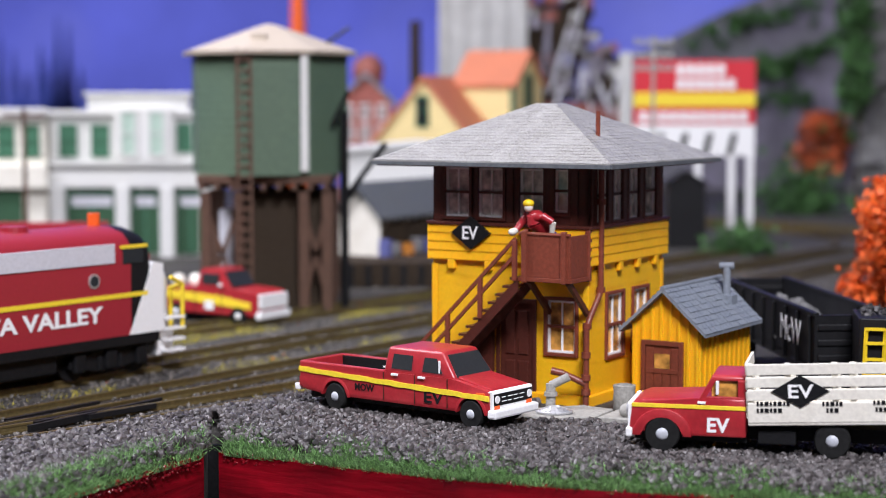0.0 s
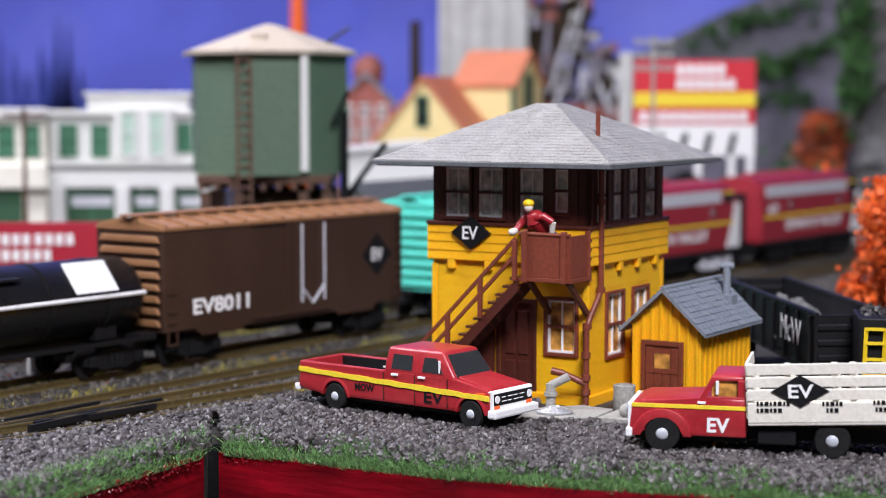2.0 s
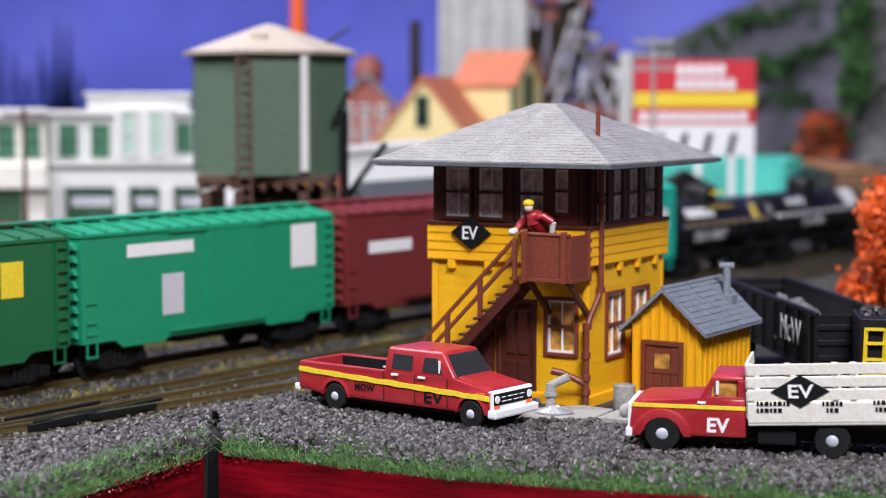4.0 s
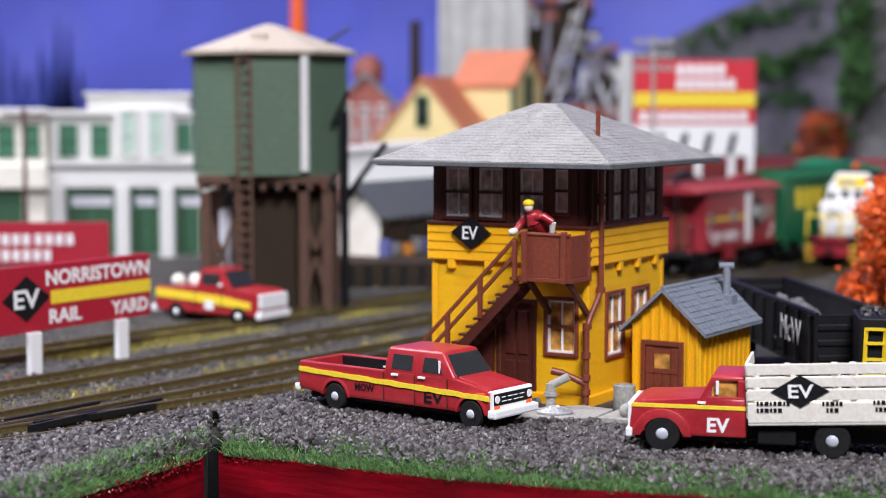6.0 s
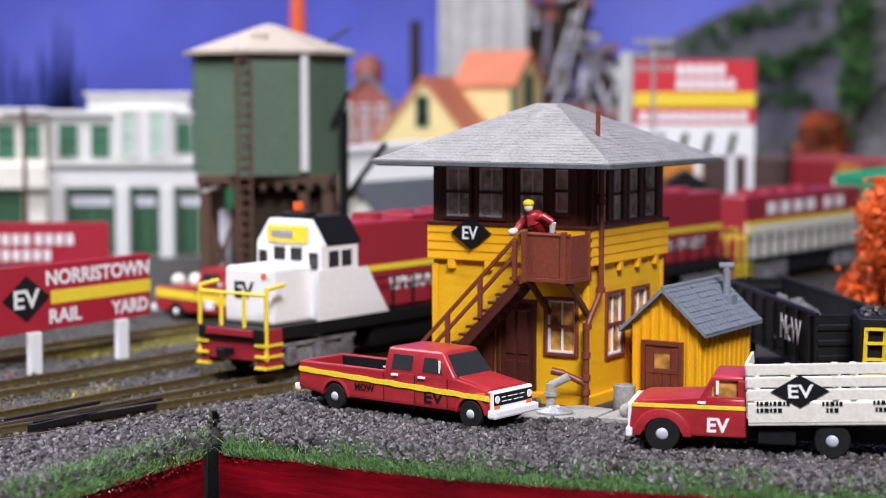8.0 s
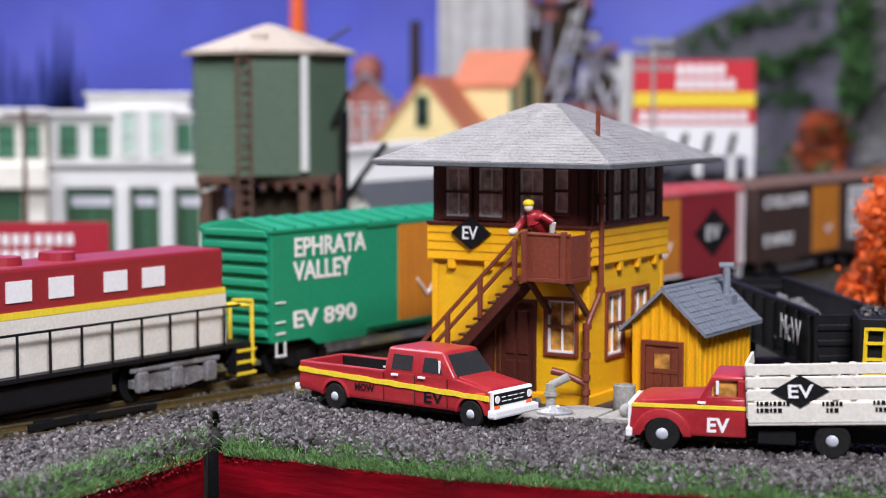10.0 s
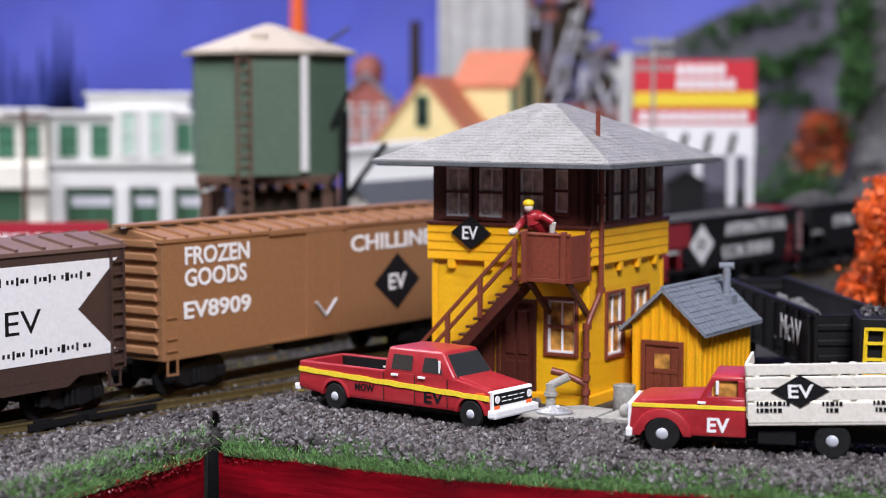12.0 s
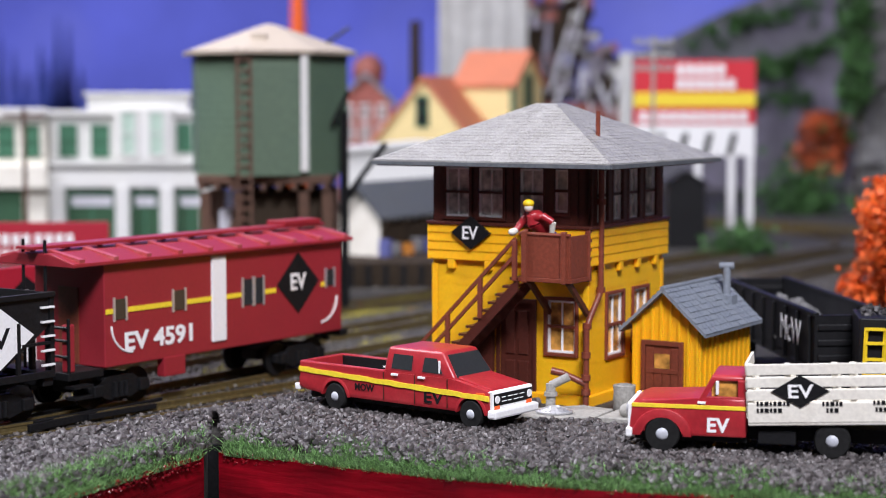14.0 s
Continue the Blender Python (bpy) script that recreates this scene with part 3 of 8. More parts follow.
    window(front_wall, *low_left[0], left, RAIL_BROWN, WHITE, AMBER_PANE)
    for h in low_right:
        window(side_wall, *h, right, RAIL_BROWN, WHITE, AMBER_PANE)
    for x in (-27.5, -13.6, -4.6, -53.6):
        part("post", boxed(x - 1.2, x + 1.2, -0.7, 0.2, 56.6, 75.5, bevel=0.2), BROWN, front_upper)
    for y in (2.2, 14.4, 25.8, 38.2, 52.5):
        part("post", boxed(-0.2, 0.7, y - 1.1, y + 1.1, 56.6, 75.5, bevel=0.2), BROWN, side_upper)
    # lower door and the brown boarded wall under the stair
    door = part("door", boxed(-31, -19, 0.2, 1.0, 1.5, 31.5), BROWN, t, "dark brown panelled door")
    for a, b, c, d in ((-29, -25.6, 4, 13), (-24.4, -21, 4, 13), (-29, -25.6, 15, 29), (-24.4, -21, 15, 29)):
        part("door_panel", boxed(a, b, -0.2, 0.3, c, d, bevel=0.25), BROWN, door)
    for a, b, c, d in ((-32.3, -31, 0, 32.8), (-19, -17.8, 0, 32.8), (-31, -19, 31.5, 32.8)):
        part("door_frame", boxed(a, b, -0.7, 0.3, c, d, bevel=0.15), BROWN, door)
    under = bmesh.new()
    prism(under, [(-42, 0), (-32.6, 0), (-32.6, 26.5), (-42, 14.5)], -3.0, -0.6, axis="y")
    part("stair_panel", under, BROWN, t, "dark brown boarding under the stair")
    # hipped roof with courses of slates
    roof = bmesh.new()
    o, zr = 14.3, 75.4
    ring = [(-W - o, -o), (o, -o), (o, W + o), (-W - o, W + o)]
    top = [(-31.5, 28 - 3.5), (-24.5, 28 - 3.5), (-24.5, 28 + 3.5), (-31.5, 28 + 3.5)]
    lo = [roof.verts.new((x, y, zr)) for x, y in ring]
    mid = [roof.verts.new((x, y, zr + 1.0)) for x, y in ring]
    hi = [roof.verts.new((x, y, 94.4)) for x, y in top]
    roof.faces.new(lo[::-1])
    roof.faces.new(hi)
    for i in range(4):
        j = (i + 1) % 4
        roof.faces.new((lo[i], lo[j], mid[j], mid[i]))
        roof.faces.new((mid[i], mid[j], hi[j], hi[i]))
    rf = part("roof", roof, ROOF_GREY, t, "light grey slate-patterned hipped roof")
    rng = random.Random(5)
    rows = 21
    for side in range(4):
        verts, faces = [], []
        a, b = Vector((*ring[side], zr + 1.0)), Vector((*ring[(side + 1) % 4], zr + 1.0))
        c, d = Vector((*top[(side + 1) % 4], 94.4)), Vector((*top[side], 94.4))
        n = (b - a).cross(d - a).normalized()
        for r in range(rows):
            u0, u1 = r / rows, min(1.0, (r + 1.12) / rows)
            p0, p1, q0, q1 = a.lerp(d, u0), b.lerp(c, u0), a.lerp(d, u1), b.lerp(c, u1)
            count = max(3, int((p1 - p0).length / 2.7))
            for k in range(count):
                f0, f1 = k / count, (k + 0.95) / count
                lift = rng.uniform(0.08, 0.2)
                i0 = len(verts)
                for base, z in ((p0.lerp(p1, f0), lift), (p0.lerp(p1, f1), lift), (q0.lerp(q1, f1), 0.05), (q0.lerp(q1, f0), 0.05), (p0.lerp(p1, f0), -0.1), (p0.lerp(p1, f1), -0.1)):
                    verts.append(tuple(base + n * z))
                faces += [(i0, i0 + 1, i0 + 2, i0 + 3), (i0 + 4, i0 + 5, i0 + 1, i0), (i0 + 5, i0 + 2, i0 + 1), (i0 + 4, i0, i0 + 3)]
        pieces("slate", "slating", verts, faces, ROOF_GREY, rf, side == 0)
    for i in range(4):
        j = (i + 1) % 4
        bm = bmesh.new()
        bar(bm, (*ring[i], zr + 0.1), (*ring[j], zr + 0.1), 1.2, 1.2)
        part("gutter", bm, DARK_ROOF, rf)
    part("soffit", boxed(-W - o + 1, o - 1, -o + 1, W + o - 1, zr - 0.9, zr - 0.3), BROWN, rf)
    bm = bmesh.new()
    rod(bm, (-2.8, 12, 79), (-2.8, 12, 92.0), 0.75)
    part("vent_pipe", bm, RAIL_BROWN, rf, "thin red-brown vent pipe", smooth=True)
    # balcony and stair
    bal = part("balcony", boxed(-17.5, 1.2, -13.4, -0.2, 39.8, 41.2, bevel=0.2), RAIL_BROWN, t, "red-brown landing with solid rail panels")
    for a, b, c, d in ((-14.6, 0.2, -13.2, -12.5), (0.0, 0.7, -13.0, -0.6)):
        part("rail_panel", boxed(a, b, c, d, 41.2, 54.2, bevel=0.15), RAIL_BROWN, bal)
    for x, y in ((-15.2, -13.2), (-1.6, -13.4), (0.6, -1.0), (-17.2, -8.0)):
        part("post", boxed(x - 0.9, x + 0.9, y - 0.9, y + 0.9, 39.5, 55.6, bevel=0.4), RAIL_BROWN, bal)
    for x in (-14.0, -0.6):
        bm = bmesh.new()
        bar(bm, (x, -12.2, 40), (x + 0.8, -0.4, 29), 1.4, 1.6)
        part("brace", bm, BROWN, bal)
    bm = bmesh.new()
    rod(bm, (-17.2, -13.0, 54.6), (0.4, -13.0, 54.4), 0.6, k=8)
    part("handrail", bm, RAIL_BROWN, bal)
    n = 15
    x0, z0, x1, z1 = -57.0, 1.0, -17.5, 41.0
    stringer = bmesh.new()
    for y in (-12.8, -4.0):
        prism(stringer, [(x0, z0), (x0 + 4.5, z0), (x1, z1 - 4.2), (x1, z1)], y - 0.4, y + 0.4, axis="y")
    st = part("stair", stringer, BROWN, t, "steep red-brown outside stair")
    for k in range(n):
        f = (k + 0.5) / n
        x, z = x0 + (x1 - x0) * f, z0 + (z1 - z0) * f
        part("tread", boxed(x - 1.6, x + 1.5, -13.2, -3.6, z + 0.4, z + 1.2, bevel=0.1), BROWN, st)
    for y in (-13.2,):
        for dz, r in ((12.0, 0.65), (7.0, 0.55)):
            bm = bmesh.new()
            bar(bm, (x0 - 1, y, z0 + dz - 0.5), (x1 - 0.8, y, z1 + dz), 0.9, 1.1)
            part("handrail", bm, RAIL_BROWN, st)
        for f in (0.04, 0.36, 0.66, 0.97):
            x, z = x0 + (x1 - x0) * f, z0 + (z1 - z0) * f
            part("post", boxed(x - 0.7, x + 0.7, y - 0.7, y + 0.7, z, z + 12.6, bevel=0.2), RAIL_BROWN, st)
    # rainwater pipe on the corner
    bm = bmesh.new()
    pts = [(2.0, 5.0, 74.0), (2.0, 5.0, 36.0), (1.4, -1.6, 28.0), (1.4, -3.6, 25.0), (1.4, -3.8, -0.5)]
    for p, q in zip(pts, pts[1:]):
        rod(bm, p, q, 0.95, k=12)
    dp = part("downpipe", bm, RAIL_BROWN, t, "red-brown rainwater pipe with collars", smooth=True)
    for x, y, z in ((2.0, 5.0, 36.5), (1.4, -3.2, 26.0), (1.4, -3.8, 17.0), (1.4, -3.8, 5.5), (1.4, -3.8, 10.0), (2.0, 5.0, 64)):
        bm = bmesh.new()
        rod(bm, (x, y, z - 0.9), (x, y, z + 0.9), 1.45, k=12)
        part("collar", bm, RAIL_BROWN, dp, smooth=True)
    bm = bmesh.new()
    rod(bm, (1.2, -3.8, 8.0), (-5.0, -6.5, 11.2), 1.0, k=12)
    rod(bm, (-5.0, -6.5, 11.2), (-8.5, -8, 12.0), 1.15, k=12)
    part("spout", bm, RAIL_BROWN, dp, smooth=True)
    # diamond board
    d = diamond("diamond_board", 14.4, 10.6, BLACK, t, facing(-40.6, -1.9, 53.2), 0.9, "black diamond board with white letters")
    letters("EV", 5.6, 4.2, WHITE, d, facing(-40.6, -2.9, 53.2), bold=0.012)
    return t


signal_tower()


def worker_doll():
    """A small painted figurine, one plain mesh."""
    bm = bmesh.new()
    bm2 = [
        (RED, [("rod", (-2.2, 0, 9.4), (0.9, 0, 12.6), 2.2, 2.5), ("rod", (0.9, 0, 12.6), (1.8, 0, 14.4), 2.5, 1.7), ("ball", (1.2, 0, 13.6), 2.0, 0.9, 1.75, 0.8), ("rod", (1.4, -2.9, 13.9), (3.0, -4.0, 11.6), 1.05, 0.9), ("rod", (3.0, -4.0, 11.6), (4.2, -4.0, 10.2), 0.9, 0.8), ("rod", (1.2, 2.9, 13.9), (-0.6, 4.7, 12.4), 1.05, 0.9)]),
        (BLUE_CLOTH, [("rod", (-3.6, 1.1, 0), (-2.2, 1.1, 9.6), 1.2, 1.6), ("rod", (-2.8, -1.1, 0), (-2.2, -1.1, 9.6), 1.2, 1.6)]),
        (CREAM, [("ball", (2.9, -0.5, 15.9), 1.22, 0.95, 0.95, 1.05), ("rod", (4.2, -4.0, 10.2), (5.2, -3.8, 9.8), 0.8, 0.9), ("ball", (5.4, -3.8, 9.8), 1.0, 1, 1, 0.9), ("rod", (-0.6, 4.7, 12.4), (-0.8, 4.0, 9.6), 0.85, 0.6), ("ball", (-0.8, 3.9, 9.2), 0.75, 1, 1, 1)]),
        (HELMET, [("ball", (2.9, -0.5, 16.75), 1.38, 1.05, 1.0, 0.75)]),
    ]
    mats, spans_ = [], []
    for mat, items in bm2:
        k0 = len(bm.faces)
        for it in items:
            if it[0] == "rod":
                rod(bm, it[1], it[2], it[3], it[4], k=10)
            else:
                ball(bm, it[1], it[2], it[3], it[4], it[5], sub=2)
        mats.append(mat)
        spans_.append((k0, len(bm.faces)))
    for i, (a, b) in enumerate(spans_):
        bm.faces.ensure_lookup_table()
        for f_ in bm.faces[a:b]:
            f_.material_index = i
    moved(bm, Matrix.Scale(1.3, 4))
    ob = part("worker_doll", bm, RED, smooth=True)
    for m in mats[1:]:
        ob.data.materials.append(m)
    return tagged(ob, "painted figurine in red shirt and yellow helmet leaning on balcony rail", "figurine")


doll = worker_doll()
doll.matrix_world = pose(44.9 * MM, 550.4 * MM, 0, 0, 0, -31) @ pose(-13.4 * MM, -6.6 * MM, 40.9 * MM, 0, 0, 240)


# ---- lineside shed ----
def shed():
    t = thing("shed", "small yellow board-and-batten shed with grey shingle roof", "shed", 80.0, 553.0, -1.0, -32.0)
    W, L, ze, zp = 23.0, 40.0, 25.0, 35.4
    bm = bmesh.new()
    prism(bm, [(-W, 0), (0, 0), (0, ze), (-W / 2, zp), (-W, ze)], 0, L, axis="y")
    wall = part("wall", bm, YELLOW, t, "yellow vertical boards with battens")
    for k in range(8):
        x = -W + 0.6 + k * (W - 1.2) / 7
        if -20 < x < -5:
            zlo = 19.5
        else:
            zlo = 0
        top = ze + (zp - ze) * (1 - abs(x + W / 2) / (W / 2)) - 0.3
        part("batten", boxed(x - 0.5, x + 0.5, -0.6, 0.2, zlo, top, bevel=0.12), YELLOW, wall)
    for k in range(11):
        y = 0.6 + k * (L - 1.2) / 10
        part("batten", boxed(-0.2, 0.6, y - 0.5, y + 0.5, 0, ze - 0.2, bevel=0.12), YELLOW, wall)
    door = part("door", boxed(-18.2, -6.6, -0.5, 0.3, 0, 18.2, bevel=0.1), RAIL_BROWN, t, "red-brown plank door with a small window")
    for k in range(4):
        x = -18.0 + k * 2.9
        if k in (1, 2):
            part("plank", boxed(x, x + 2.6, -0.9, -0.4, 0.4, 9.6, bevel=0.15), RAIL_BROWN, door)
        else:
            part("plank", boxed(x, x + 2.6, -0.9, -0.4, 0.4, 17.6, bevel=0.15), RAIL_BROWN, door)
    part("pane", boxed(-15.0, -9.8, -0.8, -0.45, 11.0, 15.6), AMBER_PANE, door)
    for a, b, c, d in ((-19.6, -18.2, 0, 19.8), (-6.6, -5.2, 0, 19.8), (-18.2, -6.6, 18.2, 19.8)):
        part("door_frame", boxed(a, b, -1.2, 0.2, c, d, bevel=0.2), RAIL_BROWN, door)
    part("rail", boxed(-18.0, -6.8, -1.1, -0.4, 9.4, 10.8, bevel=0.15), RAIL_BROWN, door)
    # roof: two slopes with shingles
    ov, oe = 3.2, 3.4
    k = (zp - ze) / (W / 2)
    roof = bmesh.new()
    prism(roof, [(-W - oe, ze - k * oe), (-W / 2, zp), (oe, ze - k * oe), (oe, ze - k * oe + 1.0), (-W / 2, zp + 1.2), (-W - oe, ze - k * oe + 1.0)], -ov, L + ov, axis="y")
    rf = part("roof", roof, SHED_GREY, t, "blue-grey shingle roof")
    rng = random.Random(2)
    for side in (-1, 1):
        verts, faces = [], []
        xa, xb = -W / 2 + side * (W / 2 + oe), -W / 2
        a, b = Vector((xa, -ov, ze - k * oe + 1.0)), Vector((xa, L + ov, ze - k * oe + 1.0))
        c, d = Vector((xb, L + ov, zp + 1.2)), Vector((xb, -ov, zp + 1.2))
        n_ = (b - a).cross(d - a).normalized()
        n_ = n_ if n_.z > 0 else -n_
        for r in range(9):
            p0, p1, q0, q1 = a.lerp(d, r / 9), b.lerp(c, r / 9), a.lerp(d, min(1, (r + 1.1) / 9)), b.lerp(c, min(1, (r + 1.1) / 9))
            for i in range(15):
                f0, f1, lift = i / 15, (i + 0.94) / 15, rng.uniform(0.2, 0.5)
                i0 = len(verts)
                for base, z in ((p0.lerp(p1, f0), lift), (p0.lerp(p1, f1), lift), (q0.lerp(q1, f1), 0.05), (q0.lerp(q1, f0), 0.05), (p0.lerp(p1, f0), -0.1), (p0.lerp(p1, f1), -0.1)):
                    verts.append(tuple(base + n_ * z))
                faces += [(i0, i0 + 1, i0 + 2, i0 + 3), (i0 + 4, i0 + 5, i0 + 1, i0), (i0 + 5, i0 + 2, i0 + 1), (i0 + 4, i0, i0 + 3)]
        pieces("shingle", "shingling", verts, faces, SHED_GREY, rf, side == 1)
    bm = bmesh.new()
    rod(bm, (-W / 2, -ov, zp + 1.2), (-W / 2, L + ov, zp + 1.2), 0.8, k=8)
    part("ridge_cap", bm, SHED_GREY, rf)
    bm = bmesh.new()
    rod(bm, (-5.5, 34, zp - 5), (-5.5, 34, zp + 5.6), 1.3, k=14)
    sp = part("stove_pipe", bm, SHED_GREY, rf, "grey stove pipe with a cap", smooth=True)
    bm = bmesh.new()
    rod(bm, (-7.8, 33.4, zp + 5.8), (-3.2, 34.6, zp + 5.8), 1.15, k=12)
    part("pipe_cap", bm, SHED_GREY, sp, smooth=True)
    part("flashing", boxed(-7.8, -2.6, 31.5, 36.5, zp - 7.5, zp - 3.5, bevel=0.3), SHED_GREY, sp)
    return t


shed()


# ---- road vehicles ----
def wheel(parent, x, y, r, w, near=True, hub=HUB):
    bm = bmesh.new()
    prof = [(r * 0.55, -w / 2), (r * 0.92, -w / 2), (r, -w / 2 + 0.5), (r, w / 2 - 0.5), (r * 0.92, w / 2), (r * 0.55, w / 2)]
    lathe(bm, prof, k=22)
    moved(bm, Matrix.Translation((x, y, r)) @ Matrix.Rotation(radians(90), 4, "X"))
    wh = part("wheel", bm, TYRE, parent, "black rubber tyre with a silver hub", smooth=True)
    bm = bmesh.new()
    s = -1 if near else 1
    rod(bm, (x, y - s * 0.2, r), (x, y + s * (w / 2 - 0.1), r), r * 0.52, r * 0.48, k=18)
    part("rim", bm, TYRE, wh)
    bm = bmesh.new()
    lathe(bm, [(r * 0.36, 0), (r * 0.34, 0.25), (r * 0.24, 0.6), (r * 0.08, 0.75)], k=16)
    moved(bm, Matrix.Translation((x, y + s * (w / 2 - 0.15), r)) @ Matrix.Rotation(radians(90 if s < 0 else -90), 4, "X"))
    part("hub", bm, hub, wh, smooth=True)
    return wh


def car_side(outline, x_arches, r, z_bot):
    """The lower side outline of a body with wheel arches cut into its sill, left to right, then the given top outline back."""
    pts = []
    for cx in x_arches:
        for i in range(11):
            a = math.pi - math.pi * i / 10
            pts.append((cx + math.cos(a) * r, max(z_bot, 4.0 + math.sin(a) * r) if 0 < i < 10 else z_bot))
    return pts + outline


def pickup():
    t = thing("pickup_truck", "red crew-cab pickup truck with yellow side stripe on gravel", "pickup truck", -33.0, 539.0, 0.4, -38.0)
    Wd = 20.5
    x_rear, x_front = -14.5, 64.5
    side = car_side([(57.0, 4.6), (58.6, 5.4), (58.4, 10.6), (57.2, 11.3), (44.0, 13.7), (44.0, 13.6), (18.9, 13.4), (18.9, 9.2), (-14.4, 9.0), (-14.6, 6.2), (-12, 5.2)], (0.2, 52.0), 5.0, 4.4)
    bm = bmesh.new()
    prism(bm, side, 0, Wd, axis="y", bevel=0.6)
    for v_ in bm.verts:  # sides draw in above the belt and at the sill
        k = max(0.0, v_.co.z - 10.2) * 0.13 + max(0.0, 6.4 - v_.co.z) * 0.16
        v_.co.y += k if v_.co.y < Wd / 2 else -k
    body = part("body", bm, RED, t, "red painted lower body with hood", smooth=True)
    # crown of the hood
    bm = bmesh.new()
    prism(bm, [(45, 13.0), (58.2, 10.6), (57.6, 11.6), (45, 14.3)], 2.2, Wd - 2.2, axis="y", bevel=0.5)
    part("hood", bm, RED, body)
    # bed: dark inside with rails
    part("bed_floor", boxed(-13.2, 18.5, 1.5, Wd - 1.5, 8.8, 9.8), BLACK, body, "dark bed interior")
    for y in (1.75, Wd - 1.75):
        part("bed_liner", boxed(-13.0, 18.5, y - 0.2, y + 0.2, 9.4, 13.5), BLACK, body)
    part("tool_handle", boxed(4, 13, Wd - 2.4, Wd - 2.0, 11.2, 11.6), WHITE, body)
    for a, b, c, d in ((-14.4, 19.4, 0, 1.6), (-14.4, 19.4, Wd - 1.6, Wd), (-14.5, -13.0, 0.1, Wd - 0.1)):
        part("bed_rail", boxed(a, b, c, d, 8.6, 13.9, bevel=0.45), RED, body)
    # cab
    bm = bmesh.new()
    lo = [(18.6, 0.6), (46.0, 0.6), (46.0, Wd - 0.6), (18.6, Wd - 0.6)]
    hi = [(19.8, 2.0), (40.2, 2.0), (40.2, Wd - 2.0), (19.8, Wd - 2.0)]
    a = [bm.verts.new((x, y, 13.0)) for x, y in lo]
    b = [bm.verts.new((x, y, 20.9)) for x, y in hi]
    bm.faces.new(a[::-1])
    bm.faces.new(b)
    for i in range(4):
        bm.faces.new((a[i], a[(i + 1) % 4], b[(i + 1) % 4], b[i]))
    bmesh.ops.bevel(bm, geom=list(bm.edges), offset=0.9, segments=3, affect="EDGES", profile=0.5, clamp_overlap=True)
    cab = part("cab", bm, RED, t, "red crew cab", smooth=True)

    def on_side(xa, xb, za, zb, name, mat, parent, th=0.25, lab=""):
        """A slab that lies on the leaning cab side."""
        out = []
        for x, z in ((xa, za), (xb, za), (xb - (0.0 if xb < 40 else 2.6), zb), (xa + 0.3, zb)):
            y = 0.6 + 1.6 * (z - 13.0) / 7.9
            out.append((x, y, z))
        for y_mirror in (False, True):
            bm = bmesh.new()
            f0 = [bm.verts.new((x, (Wd - y + th) if y_mirror else (y - th), z)) for x, y, z in out]
            f1 = [bm.verts.new((x, (Wd - y - 0.4) if y_mirror else (y + 0.4), z)) for x, y, z in out]
            bm.faces.new(f0)
            bm.faces.new(f1[::-1])
            for i in range(4):
                bm.faces.new((f0[i], f0[(i + 1) % 4], f1[(i + 1) % 4], f1[i]))
            part(name, bm, mat, parent, lab)

    on_side(21.3, 30.0, 14.2, 19.3, "window_surround", DEEP_RED, cab, 0.12)
    on_side(33.1, 41.7, 14.2, 19.2, "window_surround", DEEP_RED, cab, 0.12)
    on_side(21.9, 29.5, 14.6, 18.9, "side_window", GLASS, cab)
    on_side(33.6, 41.0, 14.6, 18.8, "side_window", GLASS, cab)
    bm = bmesh.new()
    pts = [(45.6, 2.2, 13.8), (45.6, Wd - 2.2, 13.8), (41.4, Wd - 3.4, 20.0), (41.4, 3.4, 20.0)]
    f0 = [bm.verts.new((x + 0.35, y, z)) for x, y, z in pts]
    f1 = [bm.verts.new((x - 0.5, y, z)) for x, y, z in pts]
    bm.faces.new(f0)
    bm.faces.new(f1[::-1])
    for i in range(4):
        bm.faces.new((f0[i], f0[(i + 1) % 4], f1[(i + 1) % 4], f1[i]))
    part("windscreen", bm, GLASS, cab, "dark windscreen")
    part("wiper_post", boxed(39.6, 40.1, 0.7, 1.15, 14.6, 18.4), WHITE, cab)
    # trim
    for y in (0, Wd):
        s = -1 if y == 0 else 1
        bm = bmesh.new()
        prism(bm, [(-14.5 + 73 * i / 24, 10.6 - 2.2 * i / 24 + 0.12 * math.sin(i * 2.3)) for i in range(25)] + [(58.5 - 73 * i / 24, 9.9 + 2.2 * i / 24 + 0.12 * math.sin(i * 1.7)) for i in range(25)], y - 0.28, y + 0.28, axis="y", bevel=0.1)
        part("side_stripe", bm, STRIPE, body, "yellow hand-painted side stripe")
        for x in (23.6, 33.8):
            part("door_handle", boxed(x - 1.2, x + 1.2, y - 0.4, y + 0.4, 12.6, 13.3, bevel=0.15), WHITE, body)
        for x in (19.4, 31.3, 43.4):
            part("door_seam", boxed(x - 0.12, x + 0.12, y - 0.14, y + 0.14, 5.0, 13.4), BROWN, body)
        part("marker_lamp", boxed(54.0, 57.0, y - 0.2, y + 0.5, 10.0, 10.6, bevel=0.1), ORANGE, body)
    letters("EV", 7.2, 3.6, BLACK, body, facing(38.5, -0.1, 7.6), bold=0.02)
    letters("MOW", 7.6, 2.2, BLACK, body, facing(12.0, -0.1, 8.0), bold=0.02)
    grille = part("grille", boxed(58.2, 59.5, 0.4, Wd - 0.4, 5.8, 10.9, bevel=0.4), WHITE, t, "white grille surround with black openings")
    part("grille_opening", boxed(59.3, 59.65, 1.0, Wd - 1.0, 7.0, 10.4), BLACK, grille)
    for k in range(2):
        for j in range(4):
            y0 = 4.6 + j * 2.9
